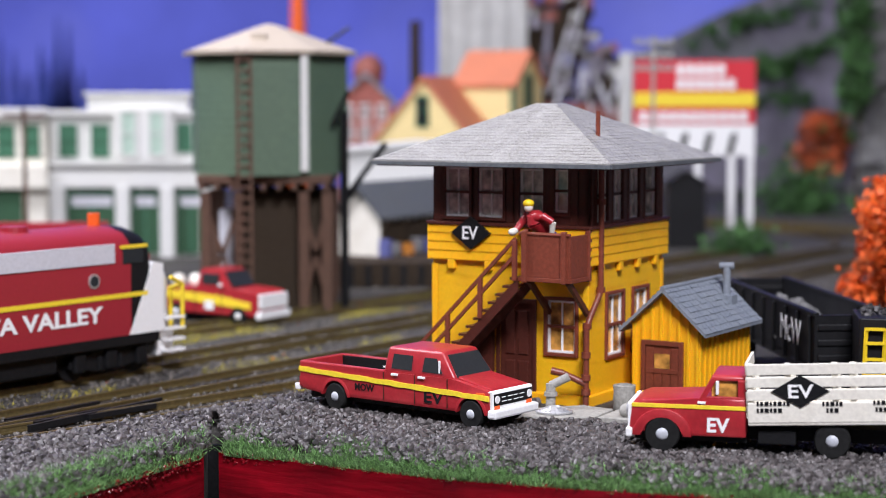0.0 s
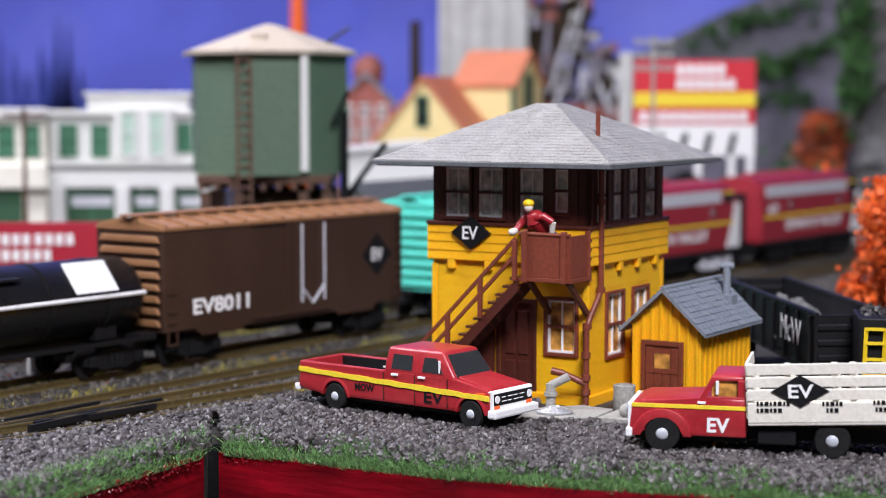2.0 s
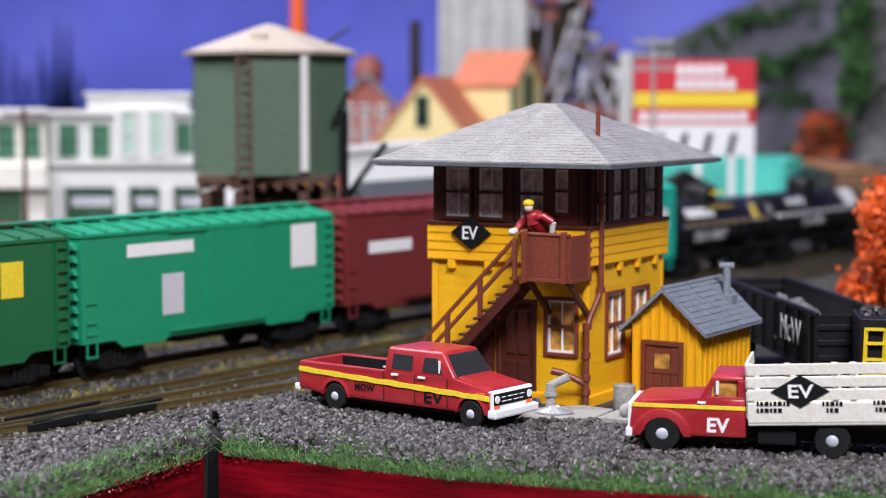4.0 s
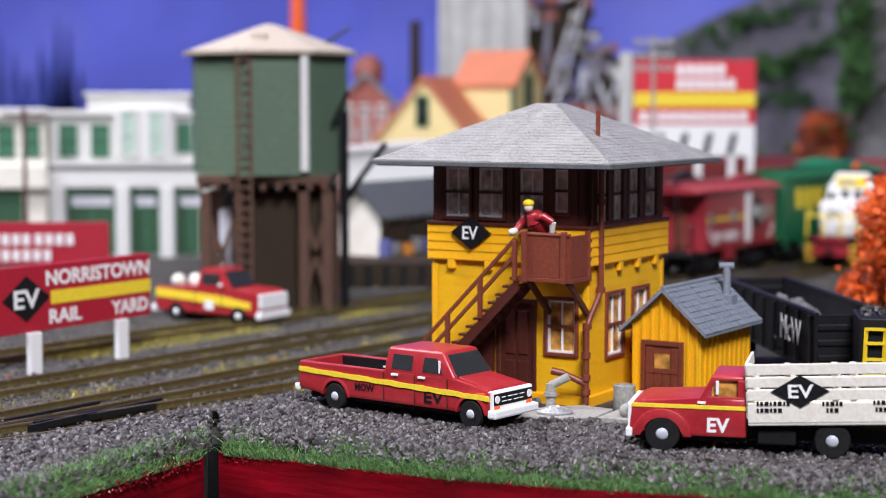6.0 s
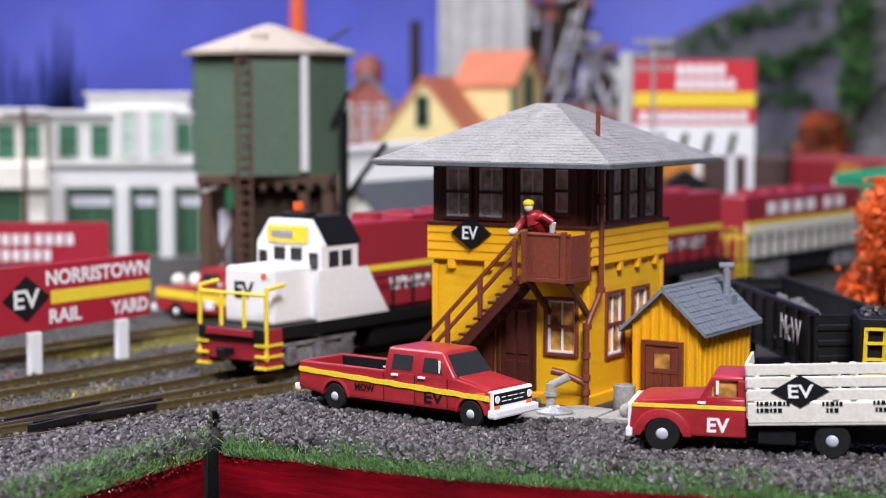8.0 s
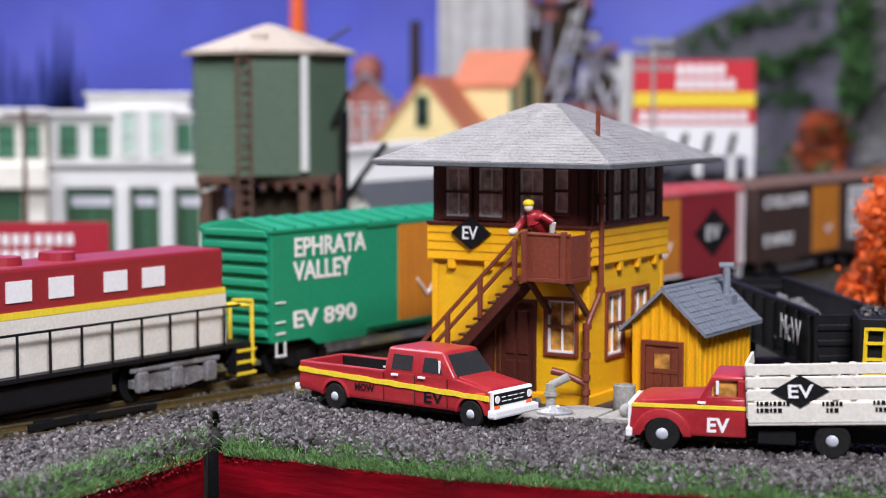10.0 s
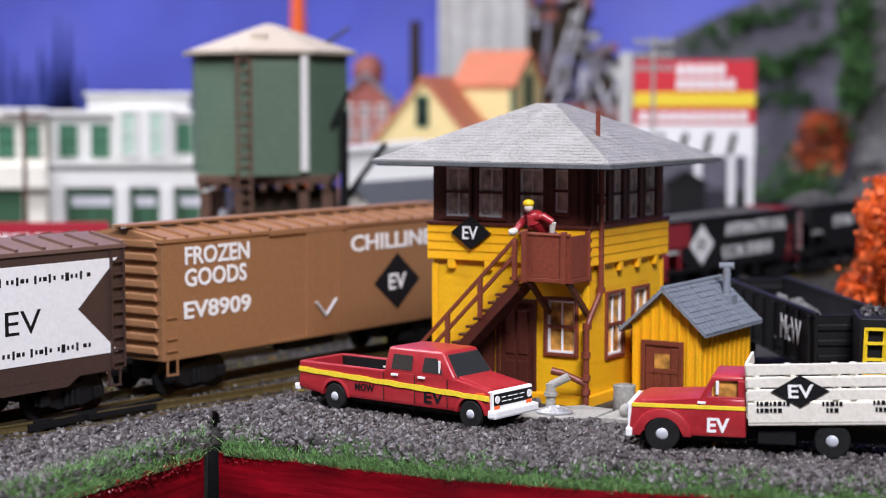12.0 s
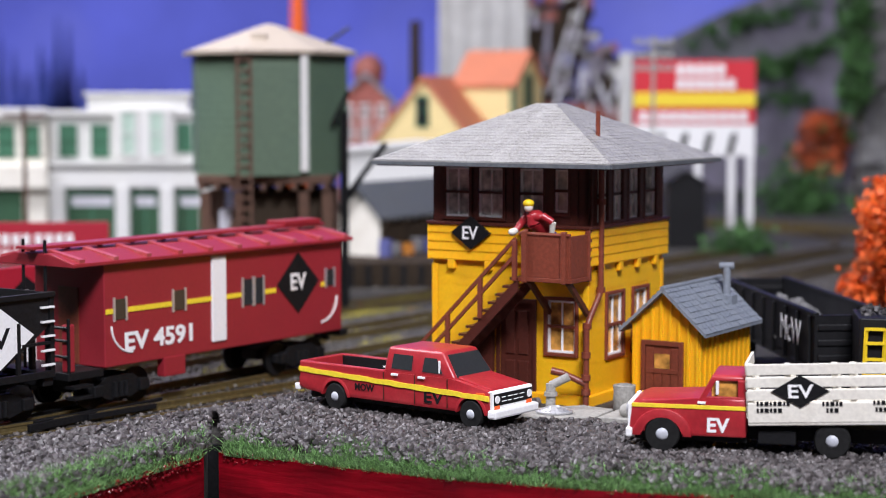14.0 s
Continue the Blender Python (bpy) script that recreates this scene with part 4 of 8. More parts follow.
            part("grille_bar", boxed(59.4, 59.8, y0, y0 + 2.3 - 0.5 * ((j + k) % 2), 7.9 + k * 1.2, 8.2 + k * 1.2, bevel=0.08), WHITE, grille)
    part("front_sill_edge", boxed(57.8, 59.2, 0.3, Wd - 0.3, 10.6, 11.2, bevel=0.25), WHITE, grille, "white worn hood lip")
    for y in (2.4, Wd - 2.4):
        bm = bmesh.new()
        rod(bm, (59.2, y, 8.8), (59.9, y, 8.8), 1.3, 1.1, k=14)
        part("headlight", bm, WHITE, grille, smooth=True)
        part("signal_lamp", boxed(59.3, 59.8, y - 1.2, y + 1.2, 6.0, 7.1, bevel=0.15), ORANGE, grille)
    part("front_bumper", boxed(58.2, 61.2, -0.6, Wd + 0.6, 3.4, 6.0, bevel=0.6), WHITE, t, "thick white front bumper")
    part("rear_bumper", boxed(-16.6, -14.4, 0, Wd, 4.6, 6.6, bevel=0.4), WHITE, t, "white rear bumper")
    part("underbody", boxed(-12, 58, 2.6, Wd - 2.6, 2.8, 5.4), BLACK, t)
    for x in (0.2, 52.0):
        for yy in (0.35, Wd - 0.35):
            bm = bmesh.new()
            lip_pts = [(x + math.cos(math.pi * i / 12) * 5.7, 4.2 + math.sin(math.pi * i / 12) * 5.6) for i in range(13)] + [(x + math.cos(math.pi * i / 12) * 4.9, 4.2 + math.sin(math.pi * i / 12) * 4.9) for i in range(12, -1, -1)]
            prism(bm, lip_pts, yy - 0.6, yy + 0.6, axis="y", bevel=0.2)
            part("wheel_arch", bm, RED, body, smooth=True)
        wheel(t, x, 1.3, 4.1, 3.0)
        wheel(t, x, Wd - 1.3, 4.1, 3.0, near=False)
    return t


pickup()


def stake_truck():
    t = thing("stake_truck", "red stake-bed truck with cream slatted bed and black diamond", "stake truck", 58.2, 474.5, 0.2, -14.0)
    Wd = 22.0
    # built with the nose towards -x
    side = car_side([(23.0, 4.4), (23.0, 15.0), (10.8, 14.7), (-5.0, 14.0), (-7.6, 12.8), (-8.4, 6.0), (-7.2, 4.6)], (0.6,), 5.4, 4.4)
    bm = bmesh.new()
    prism(bm, side, 0.6, Wd - 0.6, axis="y", bevel=0.9)
    body = part("body", bm, RED, t, "red hood, fenders and lower cab", smooth=True)
    cab = part("cab", boxed(13.2, 23.0, 1.3, Wd - 1.3, 19.4, 21.0, bevel=0.7, taper=0.5), RED, t, "red cab roof on slim pillars with open windows", smooth=True)
    part("rear_wall", boxed(22.2, 23.0, 1.0, Wd - 1.0, 14.4, 19.8, bevel=0.3), RED, cab)
    for y in (1.5, Wd - 1.5):
        bm = bmesh.new()
        bar(bm, (11.0, y - (0.3 if y < 9 else -0.3), 14.3), (14.1, y + (0.3 if y < 9 else -0.3), 19.9), 1.2, 1.3)
        part("pillar", bm, RED, cab)
        part("pillar", boxed(20.6, 22.6, y - 0.6, y + 0.6, 14.4, 19.8, bevel=0.3), RED, cab)
        part("window_sill", boxed(11.2, 22.4, y - 0.7, y + 0.6, 14.3, 15.3, bevel=0.25), RED, cab)
    # Added amber plate replaces the view through the cab to the yellow shed.
    part("glazing", boxed(13.6, 20.8, 2.4, 2.8, 14.9, 19.6), AMBER_PANE, cab, "opaque amber plate standing in for the yellow shed seen through")
    for y, s in ((1.15, 1), (Wd - 1.15, -1)):
        part("vent_post", boxed(14.8, 15.6, y - 0.4, y + 0.5, 15.8, 19.5, bevel=0.1), WHITE, cab)
        yy = 0.6 if s > 0 else Wd - 0.6
        part("side_stripe", boxed(-7.6, 22.8, yy - 0.22, yy + 0.22, 11.8, 12.9, bevel=0.1), STRIPE, body, "yellow hand-painted stripe")
        part("door_handle", boxed(10.0, 12.2, yy - 0.4, yy + 0.4, 13.2, 13.9, bevel=0.15), WHITE, body)
        # swelling front fender
        bm = bmesh.new()
        pts = []
        for i in range(13):
            a_ = math.pi * (1 - i / 12)
            pts.append((0.6 + math.cos(a_) * 8.0, 4.2 + math.sin(a_) * 7.4))
        for i in range(13):
            a_ = math.pi * i / 12
            pts.append((0.6 + math.cos(a_) * 5.6, 4.2 + math.sin(a_) * 5.4))
        prism(bm, pts, yy - 0.9 if s > 0 else yy - 2.5, yy + 2.5 if s > 0 else yy + 0.9, axis="y", bevel=0.3)
        part("fender", bm, RED, body, smooth=True)
    letters("EV", 6.0, 4.0, WHITE, body, facing(15.6, 0.5, 7.6), bold=0.03)
    g = part("grille", boxed(-8.8, -7.4, 1.0, Wd - 1.0, 6.0, 13.0, bevel=0.5), WHITE, t, "white painted grille")
    part("front_bumper", boxed(-9.2, -7.4, -0.2, Wd + 0.2, 3.6, 6.2, bevel=0.5), WHITE, t, "white front bumper")
    for y in (3.6, Wd - 3.6):
        bm = bmesh.new()
        rod(bm, (-9.3, y, 10.6), (-8.5, y, 10.6), 1.7, k=14)
        part("headlight", bm, CHROME, g, smooth=True)
    # stake bed
    bx0, bx1 = 23.6, 84.0
    bed = part("stake_bed", boxed(bx0, bx1, -1.2, Wd + 1.2, 7.2, 9.4, bevel=0.3), CREAM, t, "cream slatted stake bed")
    for y in (-1.4, Wd + 0.6):
        for k, (za, zb) in enumerate(((8.0, 13.2), (13.9, 16.7), (17.4, 20.0), (20.7, 23.6))):
            if y > 0 and k > 1:
                continue
            part("slat", boxed(bx0, bx1, y, y + 0.8, za, zb, bevel=0.15), CREAM, bed)
        for x in (bx0, 33.5, 45.6, 50.2, 62.0, 72.0, bx1 - 1.6):
            part("stake", boxed(x, x + 1.6, y + (0.5 if y < 0 else -0.5), y + (1.3 if y < 0 else 0.3), 8.0, 23.8 if y < 0 else 17.4, bevel=0.15), CREAM, bed)
    for k in range(4):
        part("slat", boxed(bx0 - 0.4, bx0 + 0.4, -0.6, Wd + 0.6, 9 + k * 3.9, 12.2 + k * 3.9, bevel=0.1), CREAM, bed)
    d = diamond("diamond_board", 15.0, 8.6, BLACK, bed, facing(37.4, -1.5, 16.4), 0.3, "black diamond with white letters")
    letters("EV", 6.6, 3.6, WHITE, d, facing(37.6, -1.9, 16.4), bold=0.02)
    for x0, x1, z in ((26.0, 34.0, 12.6), (26.0, 31.5, 10.8), (43.0, 48.0, 12.4), (44.0, 47.0, 10.7), (56.5, 61.0, 10.8), (56, 62.5, 12.6)):
        k = 0
        x = x0
        while x < x1:
            w = 0.55 + 0.5 * ((k * 7) % 3) / 2
            part("script_bar", boxed(x, x + w, -1.62, -1.3, z, z + 1.1), BLACK, bed)
            x += w + 0.35
            k += 1
    tip = Matrix.Translation((bx0 * MM, 0, 0.009))
    bed.matrix_local = Matrix.Translation((0, 0, 0.0009)) @ tip @ Matrix.Rotation(radians(-3.0), 4, "Y") @ tip.inverted()
    part("chassis", boxed(18, 80, 5, Wd - 5, 3.6, 7.3), BLACK, t, "black chassis")
    part("underbody", boxed(-7, 23, 3, Wd - 3, 2.8, 5.4), BLACK, t)
    part("fuel_tank", boxed(26, 36, 0.8, 4, 3.0, 7.0, bevel=0.4), BLACK, t)
    for x in (0.7, 45.4):
        wheel(t, x, 1.2, 4.8, 3.0)
        wheel(t, x, Wd - 1.4, 4.8, 3.0, near=False)
    return t


stake_truck()
# ---- rolling stock: x along the car to the right, the seen side at -y, z from the rail top ----
NEAR = -17.0


def bogie(parent, x, mat, wb=22.0, r=5.2, loco=False):
    b = part("bogie", boxed(x - wb / 2 - 3, x + wb / 2 + 3, -4, 4, 4.5, 8.5, bevel=0.5), BLACK, parent)
    for s in (-1, 1):
        bm = bmesh.new()
        y0, y1 = s * 10.8, s * 13.2
        prism(bm, [(x - wb / 2 - 3.5, 4.0), (x - wb / 2 + 3, 3.4), (x - 5, 1.8), (x + 5, 1.8), (x + wb / 2 - 3, 3.4), (x + wb / 2 + 3.5, 4.0), (x + wb / 2 + 3.5, 7.0), (x + wb / 2 - 2, 7.6), (x + 6, 9.6), (x - 6, 9.6), (x - wb / 2 + 2, 7.6), (x - wb / 2 - 3.5, 7.0)], min(y0, y1), max(y0, y1), axis="y", bevel=0.35)
        part("side_frame", bm, mat, b)
        if loco:
            for dx in (-wb / 2, 0, wb / 2):
                part("pedestal", boxed(x + dx - 2.6, x + dx + 2.6, s * 12.6, s * 15.0, 2.6, 9.4, bevel=0.7), mat, b)
            part("equaliser", boxed(x - wb / 2 - 5, x + wb / 2 + 5, s * 12.8, s * 14.2, 9.2, 10.9, bevel=0.5), mat, b)
        for dx in (-wb / 2, wb / 2):
            part("journal_box", boxed(x + dx - 2, x + dx + 2, s * 12.8, s * 14.4, 3.6, 7.4, bevel=0.4), mat, b)
        for dx in (-2.2, 0.2, 2.4) if not loco else (-5, 0, 5):
            bm = bmesh.new()
            rod(bm, (x + dx, s * 13.6, 2.8), (x + dx, s * 13.6, 7.6), 0.9, k=8)
            part("spring", bm, mat, b)
        for dx in (-wb / 2, wb / 2):
            bm = bmesh.new()
            lathe(bm, [(1.5, -1.2), (r + 0.7, -1.2), (r + 0.7, -0.6), (r, -0.4), (r, 1.2), (1.5, 1.2)], k=20)
            moved(bm, Matrix.Translation((x + dx, s * 9.0, r)) @ Matrix.Rotation(radians(90 * s), 4, "X"))
            part("wheel", bm, BLACK, b, smooth=True)
    return b


def coupler(parent, x, s):
    bm = bmesh.new()
    box(bm, x, x + s * 5.5, -1.1, 1.1, 7.6, 9.8, bevel=0.3)
    box(bm, x + s * 3.6, x + s * 6.4, -2.0, 2.0, 7.0, 10.4, bevel=0.4)
    part("coupler", bm, BLACK, parent)


def ladder(parent, x, y, z0, z1, mat, w=5.0, axis="x", step=4.0):
    bm = bmesh.new()
    for d in (-w / 2, w / 2):
        if axis == "x":
            box(bm, x + d - 0.35, x + d + 0.35, y - 0.5, y + 0.5, z0, z1)
        else:
            box(bm, x - 0.5, x + 0.5, y + d - 0.35, y + d + 0.35, z0, z1)
    l = part("ladder", bm, mat, parent)
    z = z0 + 1.5
    while z < z1:
        part("rung", boxed(x - w / 2, x + w / 2, y - 0.45, y + 0.45, z, z + 0.6) if axis == "x" else boxed(x - 0.45, x + 0.45, y - w / 2, y + w / 2, z, z + 0.6), mat, l)
        z += step


def boxcar(label, L, mat, zt=51.0, zb=12.6, door=None, door_x=(-12, 12), door_mat=None, roof_mat=None, end_mat=None, rung_mat=None, rib_step=4.4, notch=True, board=True, group=""):
    """A freight boxcar with a pitched ribbed roof, ribbed ends, one door a side, ladders and two bogies."""
    c = thing("boxcar", label, "boxcar", group=group)
    roof_mat, end_mat, rung_mat = roof_mat or mat, end_mat or mat, rung_mat or mat
    h = L / 2
    body = part("body", boxed(-h, h, -17, 17, zb, zt, bevel=0.35), mat, c)
    bm = bmesh.new()
    prism(bm, [(-17.6, zt - 1.2), (17.6, zt - 1.2), (17.6, zt + 0.2), (0, zt + 3.4), (-17.6, zt + 0.2)], -h - 0.5, h + 0.5, axis="x", bevel=0.25)
    roof = part("roof", bm, roof_mat, c)
    n = int(L / 10.5)
    for k in range(n + 1):
        x = -h + 1.2 + k * (L - 2.4) / n
        for s in (-1, 1):
            bm = bmesh.new()
            bar(bm, (x, s * 17.3, zt + 0.6), (x, s * 3.4, zt + 3.1), 1.3, 1.1)
            part("roof_rib", bm, roof_mat, roof)
    if board:
        part("running_board", boxed(-h - 2.5, h + 2.5, -3.4, 3.4, zt + 3.8, zt + 4.6, bevel=0.15), roof_mat, roof)
    for s in (-1, 1):
        z = zb + 2.2
        while z < zt - 2:
            bm = bmesh.new()
            x = s * h
            prism(bm, [(-15.5, z), (15.5, z), (14.0, z + 2.4), (-14.0, z + 2.4)], min(x, x + s * 1.3), max(x, x + s * 1.3), axis="x", bevel=0.35)
            part("end_rib", bm, end_mat, body)
            z += rib_step
        bogie(c, s * (h - 20), BLACK)
        coupler(c, s * h, s)
        part("end_platform", boxed(s * h, s * (h + 2.2), -3, 3, zb - 1.5, zb + 0.5, bevel=0.2), BLACK, c)
    for s in (-1, 1):
        y = s * 17.1
        ladder(body, (h - 3.6) if s < 0 else -(h - 3.6), y + s * 0.5, zb + 1, zt - 1.5, rung_mat, 5.2)
        for z in (zb + 3, zb + 7, zb + 14):
            x = -(h - 4) if s < 0 else h - 4
            part("grab_iron", boxed(x - 2.4, x + 2.4, y - 0.5, y + 0.5, z, z + 0.6), WHITE if rung_mat is WHITE else mat, body)
        d0, d1 = door_x if s < 0 else (-door_x[1], -door_x[0])
        dm = door_mat or mat
        dr = part("door", boxed(d0, d1, s * 16.6, s * 17.7, zb + 1.2, zt - 1.6, bevel=0.2), dm, c, "sliding side door")
        k = 0
        while d0 + 4 + k * 7 < d1 - 2:
            part("door_stile", boxed(d0 + 3.6 + k * 7, d0 + 4.3 + k * 7, s * 17.4, s * 18.0, zb + 2, zt - 2.4), dm, dr)
            k += 1
        part("door_track", boxed(d0 - 20, d1 + 2, s * 16.8, s * 17.9, zt - 1.7, zt - 1.0), mat, body)
        part("door_track", boxed(d0 - 20, d1 + 2, s * 16.8, s * 18.0, zb + 0.4, zb + 1.3), mat, body)
        if notch:
            bm = bmesh.new()
            prism(bm, [(-h * 0.78, zb + 0.5), (h * 0.78, zb + 0.5), (h * 0.72, zb - 2.6), (h * 0.42, zb - 2.6), (h * 0.38, zb - 1.2), (-h * 0.38, zb - 1.2), (-h * 0.42, zb - 2.6), (-h * 0.72, zb - 2.6)], s * 16.4, s * 17.0 if s > 0 else s * 16.95, axis="y") if s > 0 else prism(bm, [(-h * 0.78, zb + 0.5), (h * 0.78, zb + 0.5), (h * 0.72, zb - 2.6), (h * 0.42, zb - 2.6), (h * 0.38, zb - 1.2), (-h * 0.38, zb - 1.2), (-h * 0.42, zb - 2.6), (-h * 0.72, zb - 2.6)], -16.95, -16.4, axis="y")
            part("side_sill", bm, mat, body)
        for x in (-(h - 4.5), h - 4.5):
            bm = bmesh.new()
            box(bm, x - 2.6, x - 2.0, s * 16.5, s * 17.1, zb - 4.5, zb + 0.5)
            box(bm, x + 2.0, x + 2.6, s * 16.5, s * 17.1, zb - 4.5, zb + 0.5)
            box(bm, x - 2.6, x + 2.6, s * 16.3, s * 17.3, zb - 5.0, zb - 4.4)
            part("step", bm, rung_mat if rung_mat is WHITE else mat, c)
    part("centre_sill", boxed(-h + 4, h - 4, -4, 4, zb - 3, zb + 0.2), BLACK, c)
    bm = bmesh.new()
    box(bm, -14, 14, -9, -3, 7.2, 10.5, bevel=0.4)
    part("brake_tank", bm, BLACK, c)
    return c, body


def face(x, z, off=0.0):
    return facing(x, NEAR - 0.12 - off, z)


def badge(parent, x, z, w, h, text=True, board=BLACK, ink=WHITE, off=0.0, lab="black diamond emblem with white letters"):
    d = diamond("diamond_emblem", w, h, board, parent, face(x, z, off), 0.12, lab)
    if text:
        letters("EV", w * 0.38, h * 0.29, ink, d, face(x, z, off + 0.1), bold=0.02)
    return d


def bars(parent, x, z, w, h, mat, n=1, gap=0.45):
    """Unreadable small lettering as plain bars."""
    k = h / (n + (n - 1) * gap)
    for i in range(n):
        plate("lettering_bar", w * (1 - 0.15 * (i % 2)), k, mat, parent, face(x, z + h / 2 - k / 2 - i * k * (1 + gap)), 0.1)


def check_mark(parent, x, z, mat, s=1.0):
    bm = bmesh.new()
    for p, q in (((-7, 3.5), (-0.5, -3)), ((-0.5, -3), (7, 4))):
        rod(bm, (x + p[0] * s, NEAR - 1.2, z + p[1] * s), (x + q[0] * s, NEAR - 1.2, z + q[1] * s), 0.55, k=8)
    part("door_lever", bm, mat, parent, "silver door lever in a V shape", smooth=True)


def fifty_foot(label, mat, number, words, roof_mat=None, white_rungs=True, L=178.0):
    c, body = boxcar(label, L, mat, zt=52.0, zb=12.0, door_x=(-16, 19), door_mat=ORANGE_DOOR, roof_mat=roof_mat, rung_mat=WHITE if white_rungs else mat, notch=True, board=False)
    letters(words, 42, 15.5, WHITE, body, face(-57, 41.0, 0.1), bold=0.025) if "\n" in words else letters(words, 56, 6.5, WHITE, body, face(-51, 43.5, 0.1), bold=0.025)
    letters(number, 36, 6.4, WHITE, body, face(-60, 19.5 if "\n" in words else 23.0, 0.1), bold=0.025)
    return c, body


def tank_car(label, L, line_mat, dotted=False):
    c = thing("tank_car", label, "tank car")
    h = L / 2
    r, zc = 14.5, 26.5
    bm = bmesh.new()
    prof = [(0.5, -h + 1), (r * 0.55, -h + 1.8), (r * 0.85, -h + 3.6), (r, -h + 7), (r, h - 7), (r * 0.85, h - 3.6), (r * 0.55, h - 1.8), (0.5, h - 1)]
    lathe(bm, prof, k=32)
    moved(bm, Matrix.Translation((0, 0, zc)) @ Matrix.Rotation(radians(90), 4, "Y"))
    tank = part("tank", bm, GLOSS_BLACK, c, "black riveted tank", smooth=True)
    for x in (-h + 22, -h * 0.33, h * 0.33, h - 22):
        bm = bmesh.new()
        lathe(bm, [(r + 0.25, x - 1), (r + 0.3, x - 0.9), (r + 0.3, x + 0.9), (r + 0.25, x + 1)], k=32)
        moved(bm, Matrix.Translation((0, 0, zc)) @ Matrix.Rotation(radians(90), 4, "Y"))
        part("band", bm, GLOSS_BLACK, tank, smooth=True)
    bm = bmesh.new()
    lathe(bm, [(9, zc + r - 2), (9, zc + r + 6.5), (8.2, zc + r + 8), (3, zc + r + 9), (0.6, zc + r + 9.2)], k=24, centre=(-4, 0))
    dome = part("dome", bm, GLOSS_BLACK, tank, "black dome with a hatch", smooth=True)
    bm = bmesh.new()
    rod(bm, (-4, 0, zc + r + 9), (-4, 0, zc + r + 10.6), 3.2, k=14)
    part("hatch", bm, BLACK, dome)
    part("walkway", boxed(-20, 12, -13, -8.6, zc + r - 4.0, zc + r - 3.2), BLACK, tank)
    if dotted:
        for x0, x1, z in ((-18, 10, zc + r - 2.9), (-10, 0, zc + r + 5)):
            part("yellow_edge", boxed(x0, x1, -13.3, -12.6 if z < zc + r else -9.2, z - 1, z), STRIPE, tank)
    # handrail round the tank
    y = -r - 0.9
    if dotted:
        k = 0
        x = -h + 7
        while x < h - 7:
            bm = bmesh.new()
            rod(bm, (x, y, zc + 2.0), (x + 3.6, y, zc + 2.0), 0.7, k=8)
            part("handrail_piece", bm, STRIPE if k % 2 else BLUE_CLOTH, tank)
            x += 3.6
            k += 1
    else:
        bm = bmesh.new()
        rod(bm, (-h + 6, y, zc + 2.0), (h - 6, y, zc + 2.0), 0.75, k=8)
        rod(bm, (-h + 6, y, zc + 2.0), (-h + 4, 0, zc + 2.0), 0.75, k=8)
        part("handrail", bm, line_mat, tank, "white handrail")
    part("frame", boxed(-h, h, -6, 6, 9.8, 13.2, bevel=0.3), BLACK, c)
    for s in (-1, 1):
        part("end_sill", boxed(s * (h - 8), s * h, -15, 15, 10.5, 13.0, bevel=0.3), BLACK, c)
        part("saddle", boxed(s * (h - 26), s * (h - 16), -11, 11, 12.5, 20, bevel=0.4), BLACK, c)
        part("side_walk", boxed(-h + 4, h - 4, s * 13.5, s * 16.5, 11.2, 12.4), BLACK, c)
        bogie(c, s * (h - 19), BLACK)
        coupler(c, s * h, s)
    return c, tank


def on_tank(x, up, r=14.5, zc=26.5, off=0.15):
    """A pose tangent to the tank's near side, up degrees above its middle."""
    a = radians(up)
    return Matrix.Translation((x, -(r + off) * math.cos(a), zc + (r + off) * math.sin(a))) @ Matrix.Rotation(-a, 4, "X") @ Matrix.Rotation(radians(90), 4, "X")


